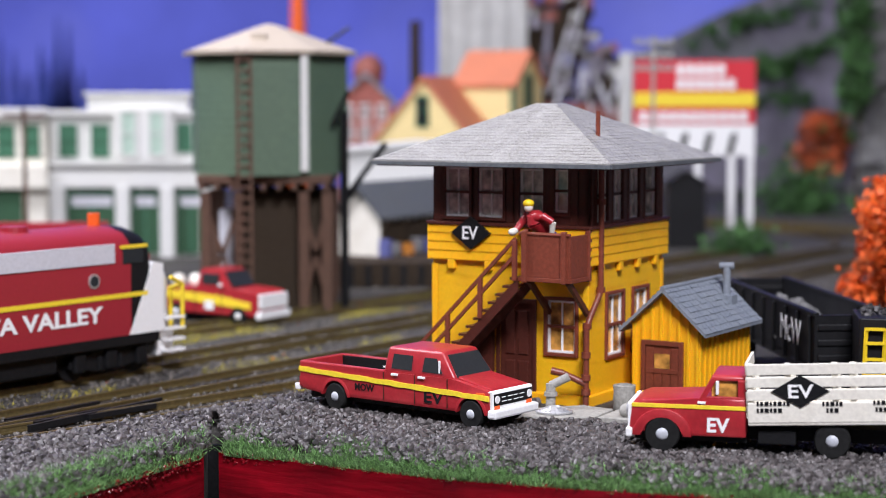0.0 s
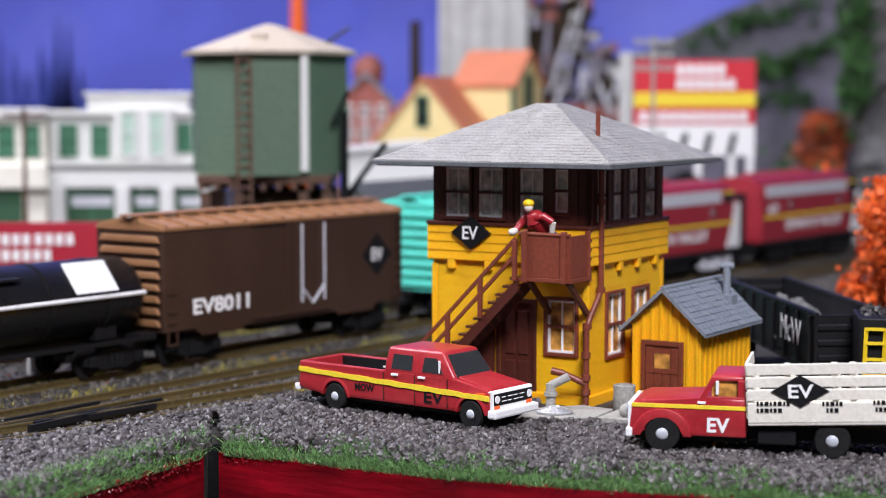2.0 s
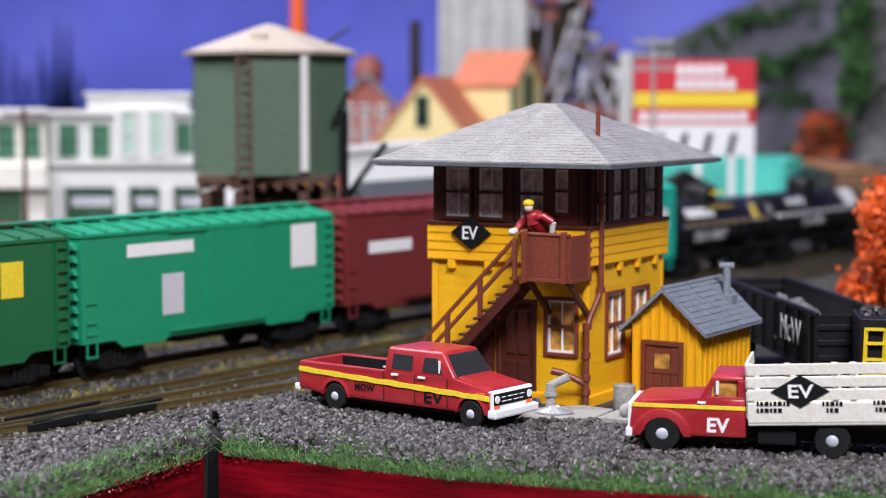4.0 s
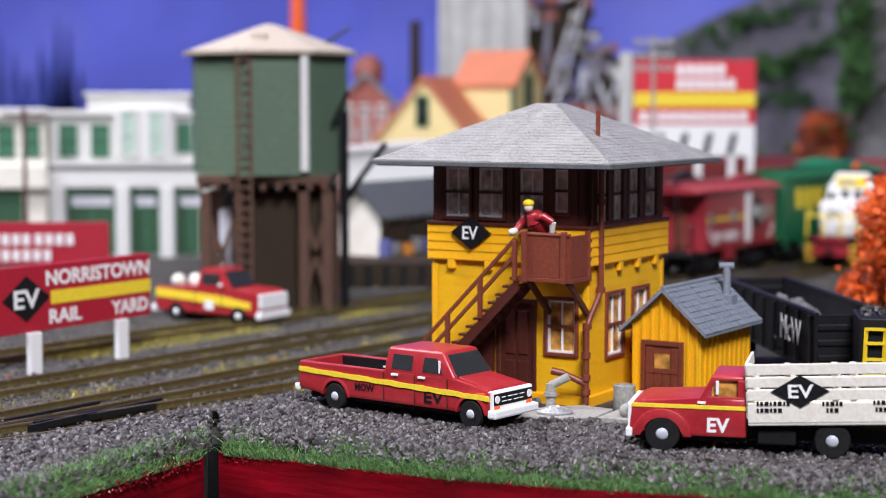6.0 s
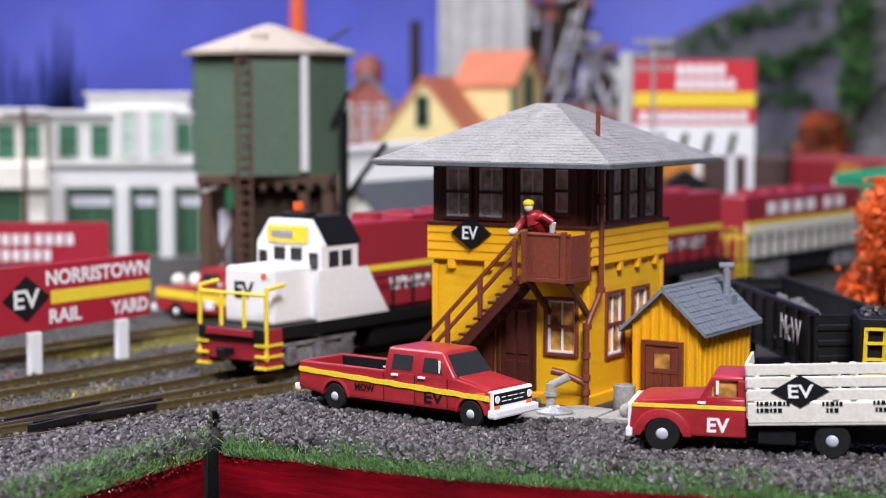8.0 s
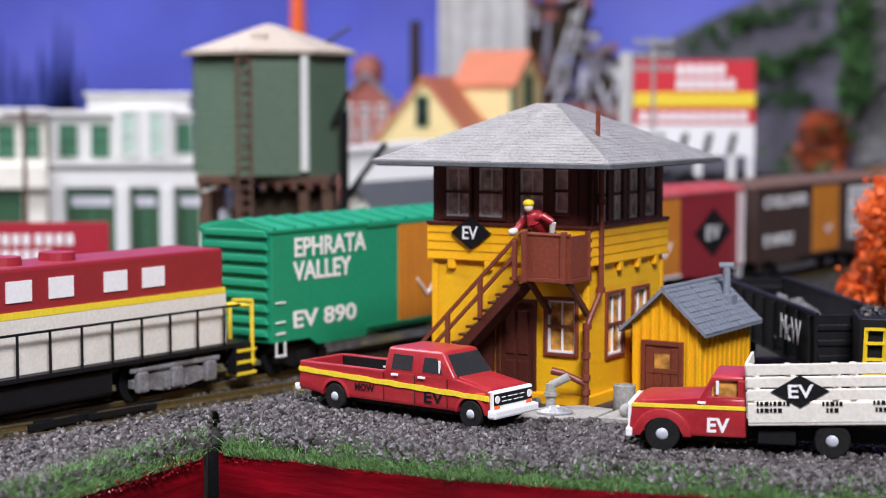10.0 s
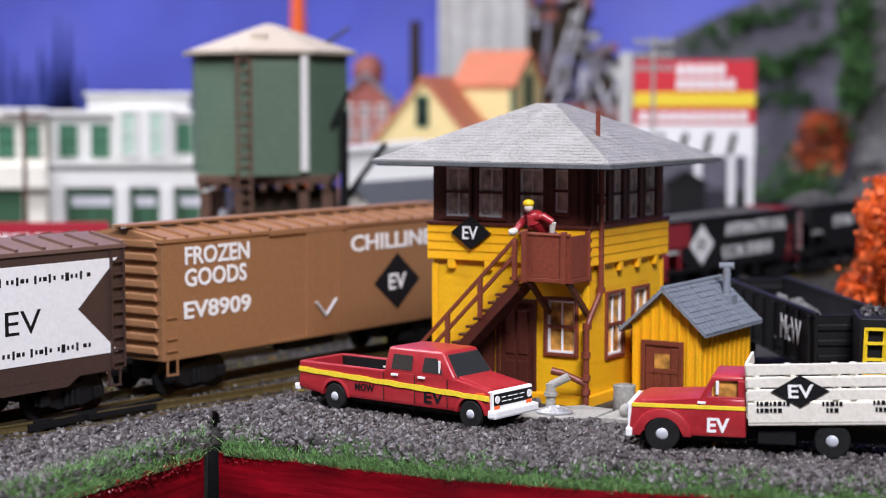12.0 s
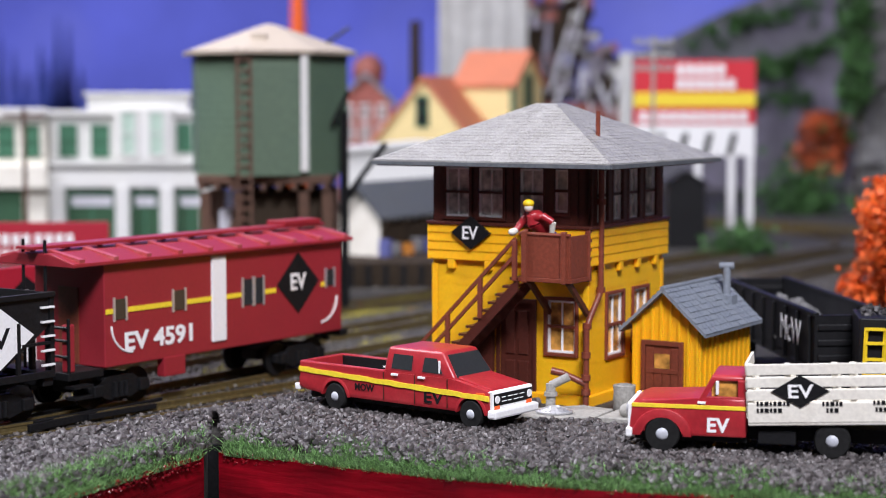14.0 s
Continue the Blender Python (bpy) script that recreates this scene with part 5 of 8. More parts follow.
def cab_unit(label, number, nose_white=True, silver=False, dark_cab=False, L=160.0, shift=0.0):
    """A streamlined diesel unit with its nose to the right."""
    c = thing("locomotive", label, "locomotive", group="train locomotives")
    h = L / 2
    sec = [(-16.5, 14), (16.5, 14), (16.5, 43), (15.6, 47), (12.5, 50.2), (6, 52.2), (0, 52.6), (-6, 52.2), (-12.5, 50.2), (-15.6, 47), (-16.5, 43)]
    rear, front = -h, h - 26
    bm = bmesh.new()
    prism(bm, sec, rear, front, axis="x")
    body = part("body", bm, LOCO_RED, c, "glossy red body", smooth=True)

    def loft(stations, sect, name, mat, parent, lab=""):
        bm = bmesh.new()
        rings = [[bm.verts.new((x, y * sy, 14 + (z - 14) * sz)) for y, z in sect] for x, sy, sz in stations]
        for a, b in zip(rings, rings[1:]):
            for i in range(len(sect)):
                bm.faces.new((a[i], a[(i + 1) % len(sect)], b[(i + 1) % len(sect)], b[i]))
        bm.faces.new(rings[0][::-1])
        bm.faces.new(rings[-1])
        return part(name, bm, mat, parent, lab, smooth=True)

    loft([(front, 1, 1), (front + 6, 1, 0.99), (front + 9, 0.995, 0.95)], sec, "cab_roof", BLACK if dark_cab else LOCO_RED, body)
    loft([(front + 0.2, 1.0, 0.70), (front + 9.5, 0.99, 0.70), (front + 15, 0.94, 0.69), (front + 21, 0.80, 0.62), (front + 25, 0.58, 0.50), (front + 26.5, 0.35, 0.40)], sec, "nose", WHITE, body, "white painted rounded nose")
    loft([(front + 6, 0.985, 0.90), (front + 9.5, 0.97, 0.90), (front + 11.5, 0.9, 0.74)], sec, "windscreen", GLASS, body)
    for s in (-1, 1):
        y = s * 16.6
        part("side_window", boxed(front - 4, front + 6, y - 0.25, y + 0.25, 39.5, 45.0, bevel=0.2), GLASS, body)
        part("window_surround", boxed(front - 5, front + 8, y - 0.3, y + 0.3, 45.0, 46.2), STRIPE, body, "yellow window surround")
        part("side_grille", boxed(-h + 6, front - 8, y - 0.35, y + 0.35, 40.2, 47.2 if s > 0 else 47.0, bevel=0.1), SILVER, body, "grey side grille band")
        part("side_stripe", boxed(-h + 3, front + 8, y - 0.2, y + 0.2, 27.6, 29.2), STRIPE, body, "yellow side stripe")
        for x in (-h + 40, front - 18):
            bm = bmesh.new()
            rod(bm, (x, y - 0.35, 34.5), (x, y + 0.35, 34.5), 2.6, k=18)
            p = part("porthole", bm, CHROME, body)
            bm = bmesh.new()
            rod(bm, (x, y - 0.5, 34.5), (x, y + 0.5, 34.5), 1.9, k=16)
            part("porthole_glass", bm, GLASS, p)
        bm = bmesh.new()
        prism(bm, [(front - 1, 14), (front + 16, 14), (front + 16, 38.5), (front + 11, 39.5)], min(y * 0.96, y + s * 0.15), max(y * 0.96, y + s * 0.15), axis="y")
        part("nose_flank", bm, WHITE, body, "white slanting nose panel")
        part("side_skirt", boxed(-h + 2, h - 12, s * 15.8, s * 16.4, 10.5, 14.2), BLACK, c)
        bogie(c, s * (h - 34), SILVER if silver else BLACK, 30, 6.0, loco=True)
    letters("EPHRATA VALLEY", 84, 5.8, WHITE, body, facing(-7 + shift, -16.75, 22.6), bold=0.03)
    letters(number, 16, 5.4, WHITE, body, facing(-h + 14 + shift * 0.4, -16.75, 33.0), bold=0.03)
    door = part("rear_doorway", boxed(-h - 1.6, -h, -6.2, 6.2, 14.2, 43, bevel=0.3), BLACK if not silver else WHITE, c, "rear diaphragm and door")
    part("door_leaf", boxed(-h - 1.8, -h - 1.4, -3.6, 3.6, 15.5, 38), LOCO_RED, door)
    for s in (-1, 1):
        z = 17
        while z < 44:
            part("end_louvre", boxed(-h - 0.7, -h, s * 7.5, s * 14.8, z, z + 1.4), LOCO_RED, body)
            z += 3.2
    for k in range(6):
        bm = bmesh.new()
        rod(bm, (-h + 18 + k * 15, 0, 51.5), (-h + 18 + k * 15, 0, 54.2), 5.0, 4.6, k=18)
        part("roof_fan", bm, LOCO_RED, body)
    part("fuel_tank", boxed(-20, 20, -14, 14, 3.6, 12, bevel=0.8), BLACK, c)
    part("frame", boxed(-h + 2, h - 10, -12, 12, 8.5, 14.2), BLACK, c)
    part("pilot", boxed(h - 10, h - 1, -13, 13, 4.0, 13.8, bevel=1.0), WHITE if dark_cab else BLACK, c)
    if dark_cab:
        for z in (5.5, 9.5, 13.5, 17.5):
            part("step", boxed(h - 8, h + 1.5, -16.5, -12.5, z, z + 0.9), WHITE, c)
        bm = bmesh.new()
        for p, q in (((h + 1, -15.5, 14), (h + 1, -15.5, 30)), ((h + 1, -15.5, 30), (h - 6, -16.5, 33)), ((h + 2.5, -8, 12), (h + 2.5, -8, 28)), ((h + 2.5, -8, 28), (h + 1, -15.5, 30))):
            rod(bm, p, q, 0.8, k=8)
        part("handrail", bm, STRIPE, c, "yellow end handrail")
        bm = bmesh.new()
        rod(bm, (front - 2, 0, 52), (front - 2, 0, 57), 2.2, k=12)
        part("beacon", bm, ORANGE, c)
    coupler(c, -h, -1)
    coupler(c, h, 1)
    return c, body


def hood_unit(label, L=184.0, white_cab=True, cream=False):
    """A road-switcher diesel with its short nose to the left."""
    c = thing("locomotive", label, "locomotive", group="train locomotives")
    h = L / 2
    ht = 47.0 if cream else 51.5
    dk = 14.2 if cream else 17.2
    part("frame", boxed(-h + 3, h - 3, -15.5, 15.5, 12.6, dk, bevel=0.3), BLACK, c, "black frame and walkway")
    long_hood = part("long_hood", boxed(-h + 57 if not cream else -h + 10, h - 10, -11.5, 11.5, dk, ht, bevel=1.2), LOCO_RED if not cream else DEEP_RED, c, "red long hood")
    x0 = -h + 57 if not cream else -h + 10
    for s in (-1, 1):
        y = s * 11.6
        if cream:
            part("lower_panel", boxed(x0 - 0.5, h - 9.5, y - 0.5, y + 0.5, 14.2, 31.5, bevel=0.2), CREAM, long_hood, "cream lower side")
            for k in range(6):
                xx = x0 + 26 + k * 17 + (6 if k > 3 else 0)
                part("lettering_bar", boxed(xx, xx + 10, y - 0.4, y + 0.4, 36.5, 43.0), WHITE, long_hood)
        part("side_stripe", boxed(x0, h - 10, y - 0.6, y + 0.6, 31.5, 33.6) if cream else boxed(x0, h - 10, y - 0.3, y + 0.3, 32.5, 34.8), STRIPE, long_hood, "yellow side stripe")
        k = 0
        while not cream and x0 + 4 + k * 9 < h - 16:
            part("hood_door", boxed(x0 + 4 + k * 9, x0 + 11.5 + k * 9, y - 0.25, y + 0.25, 18.4, 31, bevel=0.1), LOCO_RED, long_hood)
            k += 1
        bogie(c, s * (h - 36), TRUCK_GREY, 32, 6.0, loco=True)
        # walkway rail
        k = 0
        x = x0 - 4
        bm = bmesh.new()
        rod(bm, (x0 - 4, s * 15.2, dk + 13), (h - 6, s * 15.2, dk + 13), 0.45, k=6)
        part("handrail", bm, BLACK, c)
        while x < h - 4:
            bm = bmesh.new()
            rod(bm, (x, s * 15.2, dk - 0.2), (x, s * 15.2, dk + 13), 0.5, k=6)
            part("stanchion", bm, BLACK, c)
            x += 13
    if not cream:
        letters("EPHRATA VALLEY", 74, 5.6, WHITE, long_hood, facing(26, -12.1, 27.2), bold=0.03)
        hc = h + 5
        # cab
        bm = bmesh.new()
        prism(bm, [(-15.6, 17.2), (15.6, 17.2), (15.6, 45), (9.5, 54), (-9.5, 54), (-15.6, 45)], -hc + 40, -hc + 62, axis="x", bevel=0.6)
        cab = part("cab", bm, WHITE, c, "white cab with black roof")
        bm = bmesh.new()
        prism(bm, [(-16.0, 44.6), (-9.6, 54.0), (9.6, 54.0), (16.0, 44.6), (16.0, 45.4), (9.8, 54.7), (-9.8, 54.7), (-16.0, 45.4)], -hc + 43, -hc + 63, axis="x")
        part("cab_roof", bm, BLACK, cab, "black anti-glare roof")
        for s in (-1, 1):
            for dx in (44.5, 52):
                part("side_window", boxed(-hc + dx, -hc + dx + 5.5, s * 15.4, s * 16.0, 36.5, 42.5, bevel=0.2), GLASS, cab)
            part("front_window", boxed(-hc + 39.5, -hc + 40.4, s * 10.2, s * 14.0, 36.0, 42.0, bevel=0.2), GLASS, cab)
            part("front_window", boxed(-hc + 39.4, -hc + 40.4, s * 1.4, s * 6.6, 38.8, 43.6, bevel=0.2), GLASS, cab)
        part("number_board", boxed(-hc + 39.0, -hc + 40.6, -9.4, 9.4, 45.4, 51.6, bevel=0.3), STRIPE, cab, "yellow panel over the cab windows")
        part("number_glass", boxed(-hc + 38.8, -hc + 39.2, -3, 7, 47.0, 49.8), CHROME, cab)
        bm = bmesh.new()
        rod(bm, (-hc + 46, 0, 54), (-hc + 46, 0, 57), 1.2, k=10)
        rod(bm, (-hc + 46, 0, 57), (-hc + 46, 0, 60), 2.0, k=12)
        part("beacon", bm, ORANGE, cab, "orange roof beacon", smooth=True)
        bm = bmesh.new()
        box(bm, -hc + 43, -hc + 49, -6, 6, 54.4, 56.2, bevel=0.3)
        part("horn", bm, BLACK, cab)
        # short nose and the sloping white flank
        nose = part("short_hood", boxed(-h + 13, -hc + 40.2, -11.6, 11.6, 17.2, 37.8, bevel=1.4), WHITE, c, "white short nose with black letters")
        letters("EV", 9.0, 6.0, BLACK, nose, facing(-h + 12.8, 2.0, 29.5, -90), bold=0.02)
        bm = bmesh.new()
        rod(bm, (-h + 12.4, -7.5, 35.0), (-h + 13.2, -7.5, 35.0), 1.1, k=10)
        part("headlight", bm, ORANGE, nose)
        for s in (-1, 1):
            bm = bmesh.new()
            y = s * 15.95
            prism(bm, [(-hc + 38, 17.3), (-hc + 80, 17.3), (-hc + 67, 35.4), (-hc + 38, 36)], min(y - s * 0.8, y), max(y - s * 0.8, y), axis="y")
            part("flank_panel", bm, WHITE, cab, "white sloping flank panel")
    # end steps, plough and railings
    for e, h in ((-1, h - (0 if cream else 4)), (1, h)):
        pl = part("pilot", boxed(e * (h - 4), e * h, -15, 15, 5.5, dk - 0.2, bevel=0.4), LOCO_RED if not cream else BLACK, c, "red pilot plate with steps")
        part("anticlimber", boxed(e * (h - 1), e * (h + 2), -11, 11, dk - 3, dk - 0.4, bevel=0.3), LOCO_RED if not cream else BLACK, pl)
        for s in (-1, 1):
            part("step_well", boxed(e * (h - 9), e * (h - 0.4), s * 11.6, s * 16.0, 3.2, dk - 0.2, bevel=0.4), LOCO_RED if not cream else BLACK, pl)
            for z in (3.2, 7.2, 11.2):
                part("step", boxed(e * (h - 8.6), e * (h + 0.8), s * 11.2, s * 16.6, z - 0.3, z + 0.7), STRIPE, pl, "yellow step edge")
            bm = bmesh.new()
            for p, q in (((e * (h - 0.5), s * 15.8, 6), (e * (h - 0.5), s * 15.8, dk + 14)), ((e * (h - 0.5), s * 15.8, dk + 14), (e * (h - 10), s * 15.8, dk + 15)), ((e * (h - 0.5), s * 15.8, dk + 12), (e * (h - 0.5), s * 5.5, dk + 12)), ((e * (h - 0.5), s * 5.5, dk + 12), (e * (h - 0.5), s * 5.5, dk))):
                rod(bm, p, q, 0.75, k=8)
            part("end_railing", bm, STRIPE, c, "yellow end railing")
        bm = bmesh.new()
        rod(bm, (e * (h - 0.5), -5.5, dk + 12), (e * (h - 0.5), 5.5, dk + 12), 0.6, k=8)
        part("end_railing", bm, STRIPE, c)
        coupler(c, e * h, e)
    for k in range(4):
        bm = bmesh.new()
        x = x0 + 25 + k * 22
        rod(bm, (x, 0, ht - 0.4), (x, 0, ht + 2.5), 6.0, 5.6, k=20)
        part("roof_fan", bm, LOCO_RED, long_hood)
    part("dynamic_brake_housing", boxed(x0 + 40, x0 + 78, -11.0, 11.0, ht - 0.2, ht + 1.4, bevel=0.5), LOCO_RED, long_hood) if not cream else None
    part("fuel_tank", boxed(-24, 24, -13.5, 13.5, 3.4, 11.6, bevel=1.2), BLACK, c)
    return c, long_hood


def hopper(label, L=154.0, red_end=False, humps=2, seed=1):
    """An open coal hopper with slope sheets, side posts and a heaped load."""
    c = thing("hopper_car", label, "hopper car", group="coal hoppers")
    h = L / 2
    zt = 38.5
    for s in (-1, 1):
        bm = bmesh.new()
        y = s * 16.2
        prism(bm, [(-h + 2, zt), (-h + 2, 29), (-h + 24, 15), (h - 24, 15), (h - 2, 29), (h - 2, zt)], min(y, y + s * 0.8), max(y, y + s * 0.8), axis="y")
        sd = part("side_sheet", bm, BLACK, c, "black side sheet")
        part("top_chord", boxed(-h, h, s * 16.0, s * 18.2, zt - 0.6, zt + 1.0, bevel=0.2), BLACK, sd)
        part("side_sill", boxed(-h, h, s * 15.8, s * 17.6, 13.2, 15.4, bevel=0.2), BLACK, sd)
        if s > 0:
            for k in range(9):
                x = -h + 14 + k * (L - 28) / 8
                part("side_post", boxed(x - 0.7, x + 0.7, 16.8, 18.0, 15, zt), BLACK, sd)
    em = DEEP_RED if red_end else BLACK
    for s in (-1, 1):
        bm = bmesh.new()
        prism(bm, [(s * h, zt - 8), (s * (h - 26), 14), (s * (h - 27), 14), (s * (h - 1), zt - 8)], -16, 16, axis="y")
        part("slope_sheet", bm, em, c)
        part("end_sheet", boxed(s * (h - 1), s * h, -17, 17, zt - 9, zt + 0.6), em, c)
        part("end_sill", boxed(s * (h - 4), s * h, -16.5, 16.5, 10.5, 15.0, bevel=0.3), em if red_end else BLACK, c)
        for y in (-16.6, -8, 8, 16.6):
            part("corner_post", boxed(s * (h - 1.6), s * h, y - 0.8, y + 0.8, 14, zt), em, c)
        for y in (-16.9, 16.9):
            if red_end and s < 0:
                part("end_panel", boxed(-h, -h + 24, y - 0.25 + (0.2 if y > 0 else -0.4), y + 0.25, 26, zt), DEEP_RED, c, "red painted end panel")
            part("corner_post", boxed(s * (h - 14) - 0.7, s * (h - 14) + 0.7, y - 0.5, y + 0.5, 15, 31), em, c)
            part("end_rail", boxed(s * (h - 13), s * h, y - 0.5, y + 0.5, 23.5, 24.4), WHITE if s < 0 else BLACK, c)
        bogie(c, s * (h - 19), BLACK)
        coupler(c, s * h, s)
    z = 17
    while z < zt:
        part("rung", boxed(h - 5.4, h - 0.4, -18.2, -17.2, z, z + 0.6), WHITE, c)
        z += 4.4
    for k in (-1.5, -0.5, 0.5, 1.5):
        bm = bmesh.new()
        x = k * 19
        prism(bm, [(x - 8, 15.2), (x + 8, 15.2), (x + 2.2, 5.4), (x - 2.2, 5.4)], -14, 14, axis="y", bevel=0.2)
        part("hopper_bay", bm, BLACK, c)
    part("centre_sill", boxed(-h + 2, h - 2, -3, 3, 9, 13.5), BLACK, c)

    def heap(r):
        x, y = r.uniform(-h + 4, h - 4), r.uniform(-15.4, 15.4)
        k = 0.5 + 0.5 * math.cos(2 * math.pi * humps * (x + h) / L + math.pi) if humps else 0.35
        z = zt - 3.0 + (1 - (y / 16) ** 2) * 9.0 * k * (1 - abs(x / h) ** 6) + r.uniform(-0.5, 0.5)
        return np.array((x, y, z))

    v, f = stones(2600, heap, 1.0, seed)
    tagged(raw("coal_load", v, f, COAL, c), "heaped crushed coal", kind="stuff")
    part("load_base", boxed(-h + 2, h - 2, -16, 16, zt - 8, zt - 3.2), COAL, c)
    return c, c


def caboose(label, L=112.0, second=False):
    c = thing("caboose", label, "caboose", group="cabooses")
    b0, b1 = -L / 2 + 15, L / 2 - 4
    zt, zb = 46.5, 13.0
    body = part("body", boxed(b0, b1, -16, 16, zb, zt, bevel=0.4), DEEP_RED, c, "red wooden caboose body")
    bm = bmesh.new()
    prism(bm, [(-18.5, zt - 0.6), (18.5, zt - 0.6), (18.5, zt + 0.6), (8, zt + 3.4), (-8, zt + 3.4), (-18.5, zt + 0.6)], -L / 2, L / 2, axis="x", bevel=0.3)
    roof = part("roof", bm, DEEP_RED, c)
    for k in range(10):
        x = -L / 2 + 4 + k * (L - 8) / 9
        for s in (-1, 1):
            bm = bmesh.new()
            bar(bm, (x, s * 18.2, zt + 0.9), (x, s * 4, zt + 3.4), 2.2, 2.0)
            part("roof_rib", bm, PALE_RED, roof)
    part("running_board", boxed(-L / 2 - 3, L / 2 + 1, -4, 4, zt + 4.6, zt + 5.6, bevel=0.2), DEEP_RED, roof)
    part("running_board_rise", boxed(L / 2 - 22, L / 2 - 2, -4.5, 4.5, zt + 5.6, zt + 7.2, bevel=0.2), DEEP_RED, roof)
    for s in (-1, 1):
        y = s * 16.1
        for x0, x1, z0, z1 in ((b0 + 4.5, b0 + 9, 28, 34.5), (b0 + 31, b0 + 36, 28.5, 35), (b0 + 65, b0 + 69.5, 27, 36), (b0 + 71, b0 + 75, 27, 36), (b1 - 9, b1 - 5, 30, 36)):
            w = part("window", boxed(x0, x1, y - 0.2, y + 0.2, z0, z1), GLASS, body)
            part("window_frame", boxed(x0 - 0.8, x0, y - 0.35, y + 0.35, z0 - 0.6, z1 + 0.6), CHROME, w)
            part("window_frame", boxed(x1, x1 + 0.8, y - 0.35, y + 0.35, z0 - 0.6, z1 + 0.6), CHROME, w)
        for x0, x1 in ((b0 + 0.5, b0 + 3.6), (b0 + 10, b0 + 30), (b0 + 37, b0 + 64), (b0 + 76, b0 + 82), (b1 - 12, b1 - 10)):
            part("side_stripe", boxed(x0, x1, y - 0.2, y + 0.2, 30.0, 31.6), STRIPE, body, "yellow side stripe")
        part("bay_panel", boxed(b0 + 49, b0 + 56, y - 0.6, y + 0.6, 16, 45, bevel=0.3), WHITE, body, "white upright panel")
        part("toolbox", boxed(b0 + 26, b0 + 36, s * 13, s * 16.4, 7.0, 13.4, bevel=0.3), DEEP_RED, c)
        bm = bmesh.new()
        for a0, cx in ((180, b0 + 12), (270, b1 - 12)):
            for i in range(8):
                a, b = radians(a0 + i * 11.25), radians(a0 + (i + 1) * 11.25)
                rod(bm, (cx + 9 * math.cos(a), y, 26 + 9 * math.sin(a)), (cx + 9 * math.cos(b), y, 26 + 9 * math.sin(b)), 0.4, k=6)
        part("curved_grab", bm, WHITE, body)
        bogie(c, s * (L / 2 - 24), BLACK, 20)
        coupler(c, s * L / 2, s)
    letters("EV 4591", 31, 6.2, WHITE, body, facing(b0 + 24, -16.3, 20.5), bold=0.03)
    d = diamond("diamond_emblem", 23, 22, BLACK, body, facing(b1 - 25, -16.25, 32.5), 0.12, "black diamond emblem with white letters")
    letters("EV", 8.4, 6.0, WHITE, d, facing(b1 - 25, -16.45, 33.0), bold=0.02)
    part("platform", boxed(-L / 2, b0, -15.5, 15.5, 10.5, 13.0, bevel=0.3), BLACK, c)
    part("platform", boxed(b1, L / 2, -15.5, 15.5, 10.5, 13.0, bevel=0.3), BLACK, c)
    for s in (-1, 1):
        bm = bmesh.new()
        for z in (18, 23, 27):
            rod(bm, (-L / 2 + 0.8, s * 15, z), (-L / 2 + 0.8, s * 5, z), 0.5, k=6)
        rod(bm, (-L / 2 + 0.8, s * 15, 12), (-L / 2 + 0.8, s * 15, 30), 0.6, k=6)
        rod(bm, (-L / 2 + 0.8, s * 5, 12), (-L / 2 + 0.8, s * 5, 54), 0.6, k=6)
        part("end_railing", bm, BLACK, c)
        for z in (4.5, 8):
            part("step", boxed(-L / 2 + 1, -L / 2 + 9, s * 13, s * 17, z, z + 0.9), BLACK, c)
    part("end_door", boxed(b0 - 0.4, b0 + 0.2, -4.5, 4.5, 13.5, 38), RAIL_BROWN, body)
    part("brake_stand", boxed(-L / 2 + 1, -L / 2 + 4, -14.5, -11.5, 13, 28, bevel=0.5), DEEP_RED, c)
    return c, body


# Train on the rear track, running away to the right: thing, right end and left end along the track at 1.5 s.
TRAIN_A = []
u, _ = cab_unit("red streamlined diesel locomotive with black cab roof and white front", "437", dark_cab=True, L=158, shift=4)
TRAIN_A.append((u, 498, 340))
u, _ = cab_unit("red streamlined diesel locomotive with white nose and silver bogies", "218", silver=True, L=168)
TRAIN_A.append((u, 321, 153))
u, b = boxcar("teal steel boxcar with black lettering and red diamond emblem", 125, TEAL, door_x=(-13, 15), rung_mat=TEAL)
letters("EPHRATA\nVALLEY", 36, 14.5, BLACK, b, face(-39, 40.5, 0.1), bold=0.01)
letters("EV 8000", 32, 5.6, BLACK, b, face(-39, 21.5, 0.1), bold=0.01)
d = diamond("diamond_emblem", 31, 25, WHITE, b, face(37.5, 33), 0.12, "white-bordered red diamond emblem")
d2 = diamond("emblem_field", 20, 16.5, DEEP_RED, d, face(37.5, 33, 0.15), 0.12)
letters("EV", 9.5, 5.8, WHITE, d, face(37.5, 33, 0.35), bold=0.03)
for k in range(5):
    plate("door_bar", 24, 1.1, OXIDE if k % 2 else CHROME, b, face(1, 46 - k * 6.4, 0.8), 0.3)
TRAIN_A.append((u, 139, 14))
u, b = boxcar("dark brown boxcar with black diamond emblem and white door bars", 143, CAR_BROWN, door_x=(-4, 22), roof_mat=TAN, end_mat=TAN)
letters("EV8011", 31, 6.0, WHITE, b, face(-41, 21.0, 0.1), bold=0.03)
badge(b, 55, 33, 20, 18)
for x in (5, 19):
    plate("door_bar", 1.0, 31, SILVER, b, face(x, 33, 0.9), 0.4)
check_mark(b, 12, 19.5, SILVER, 1.0)
TRAIN_A.append((u, -15, -158))
u, b = tank_car("black tank car with white handrail and diamond placard", 146, WHITE)
letters("EVRR", 26, 5.2, WHITE, b, on_tank(-36, 39), bold=0.03)
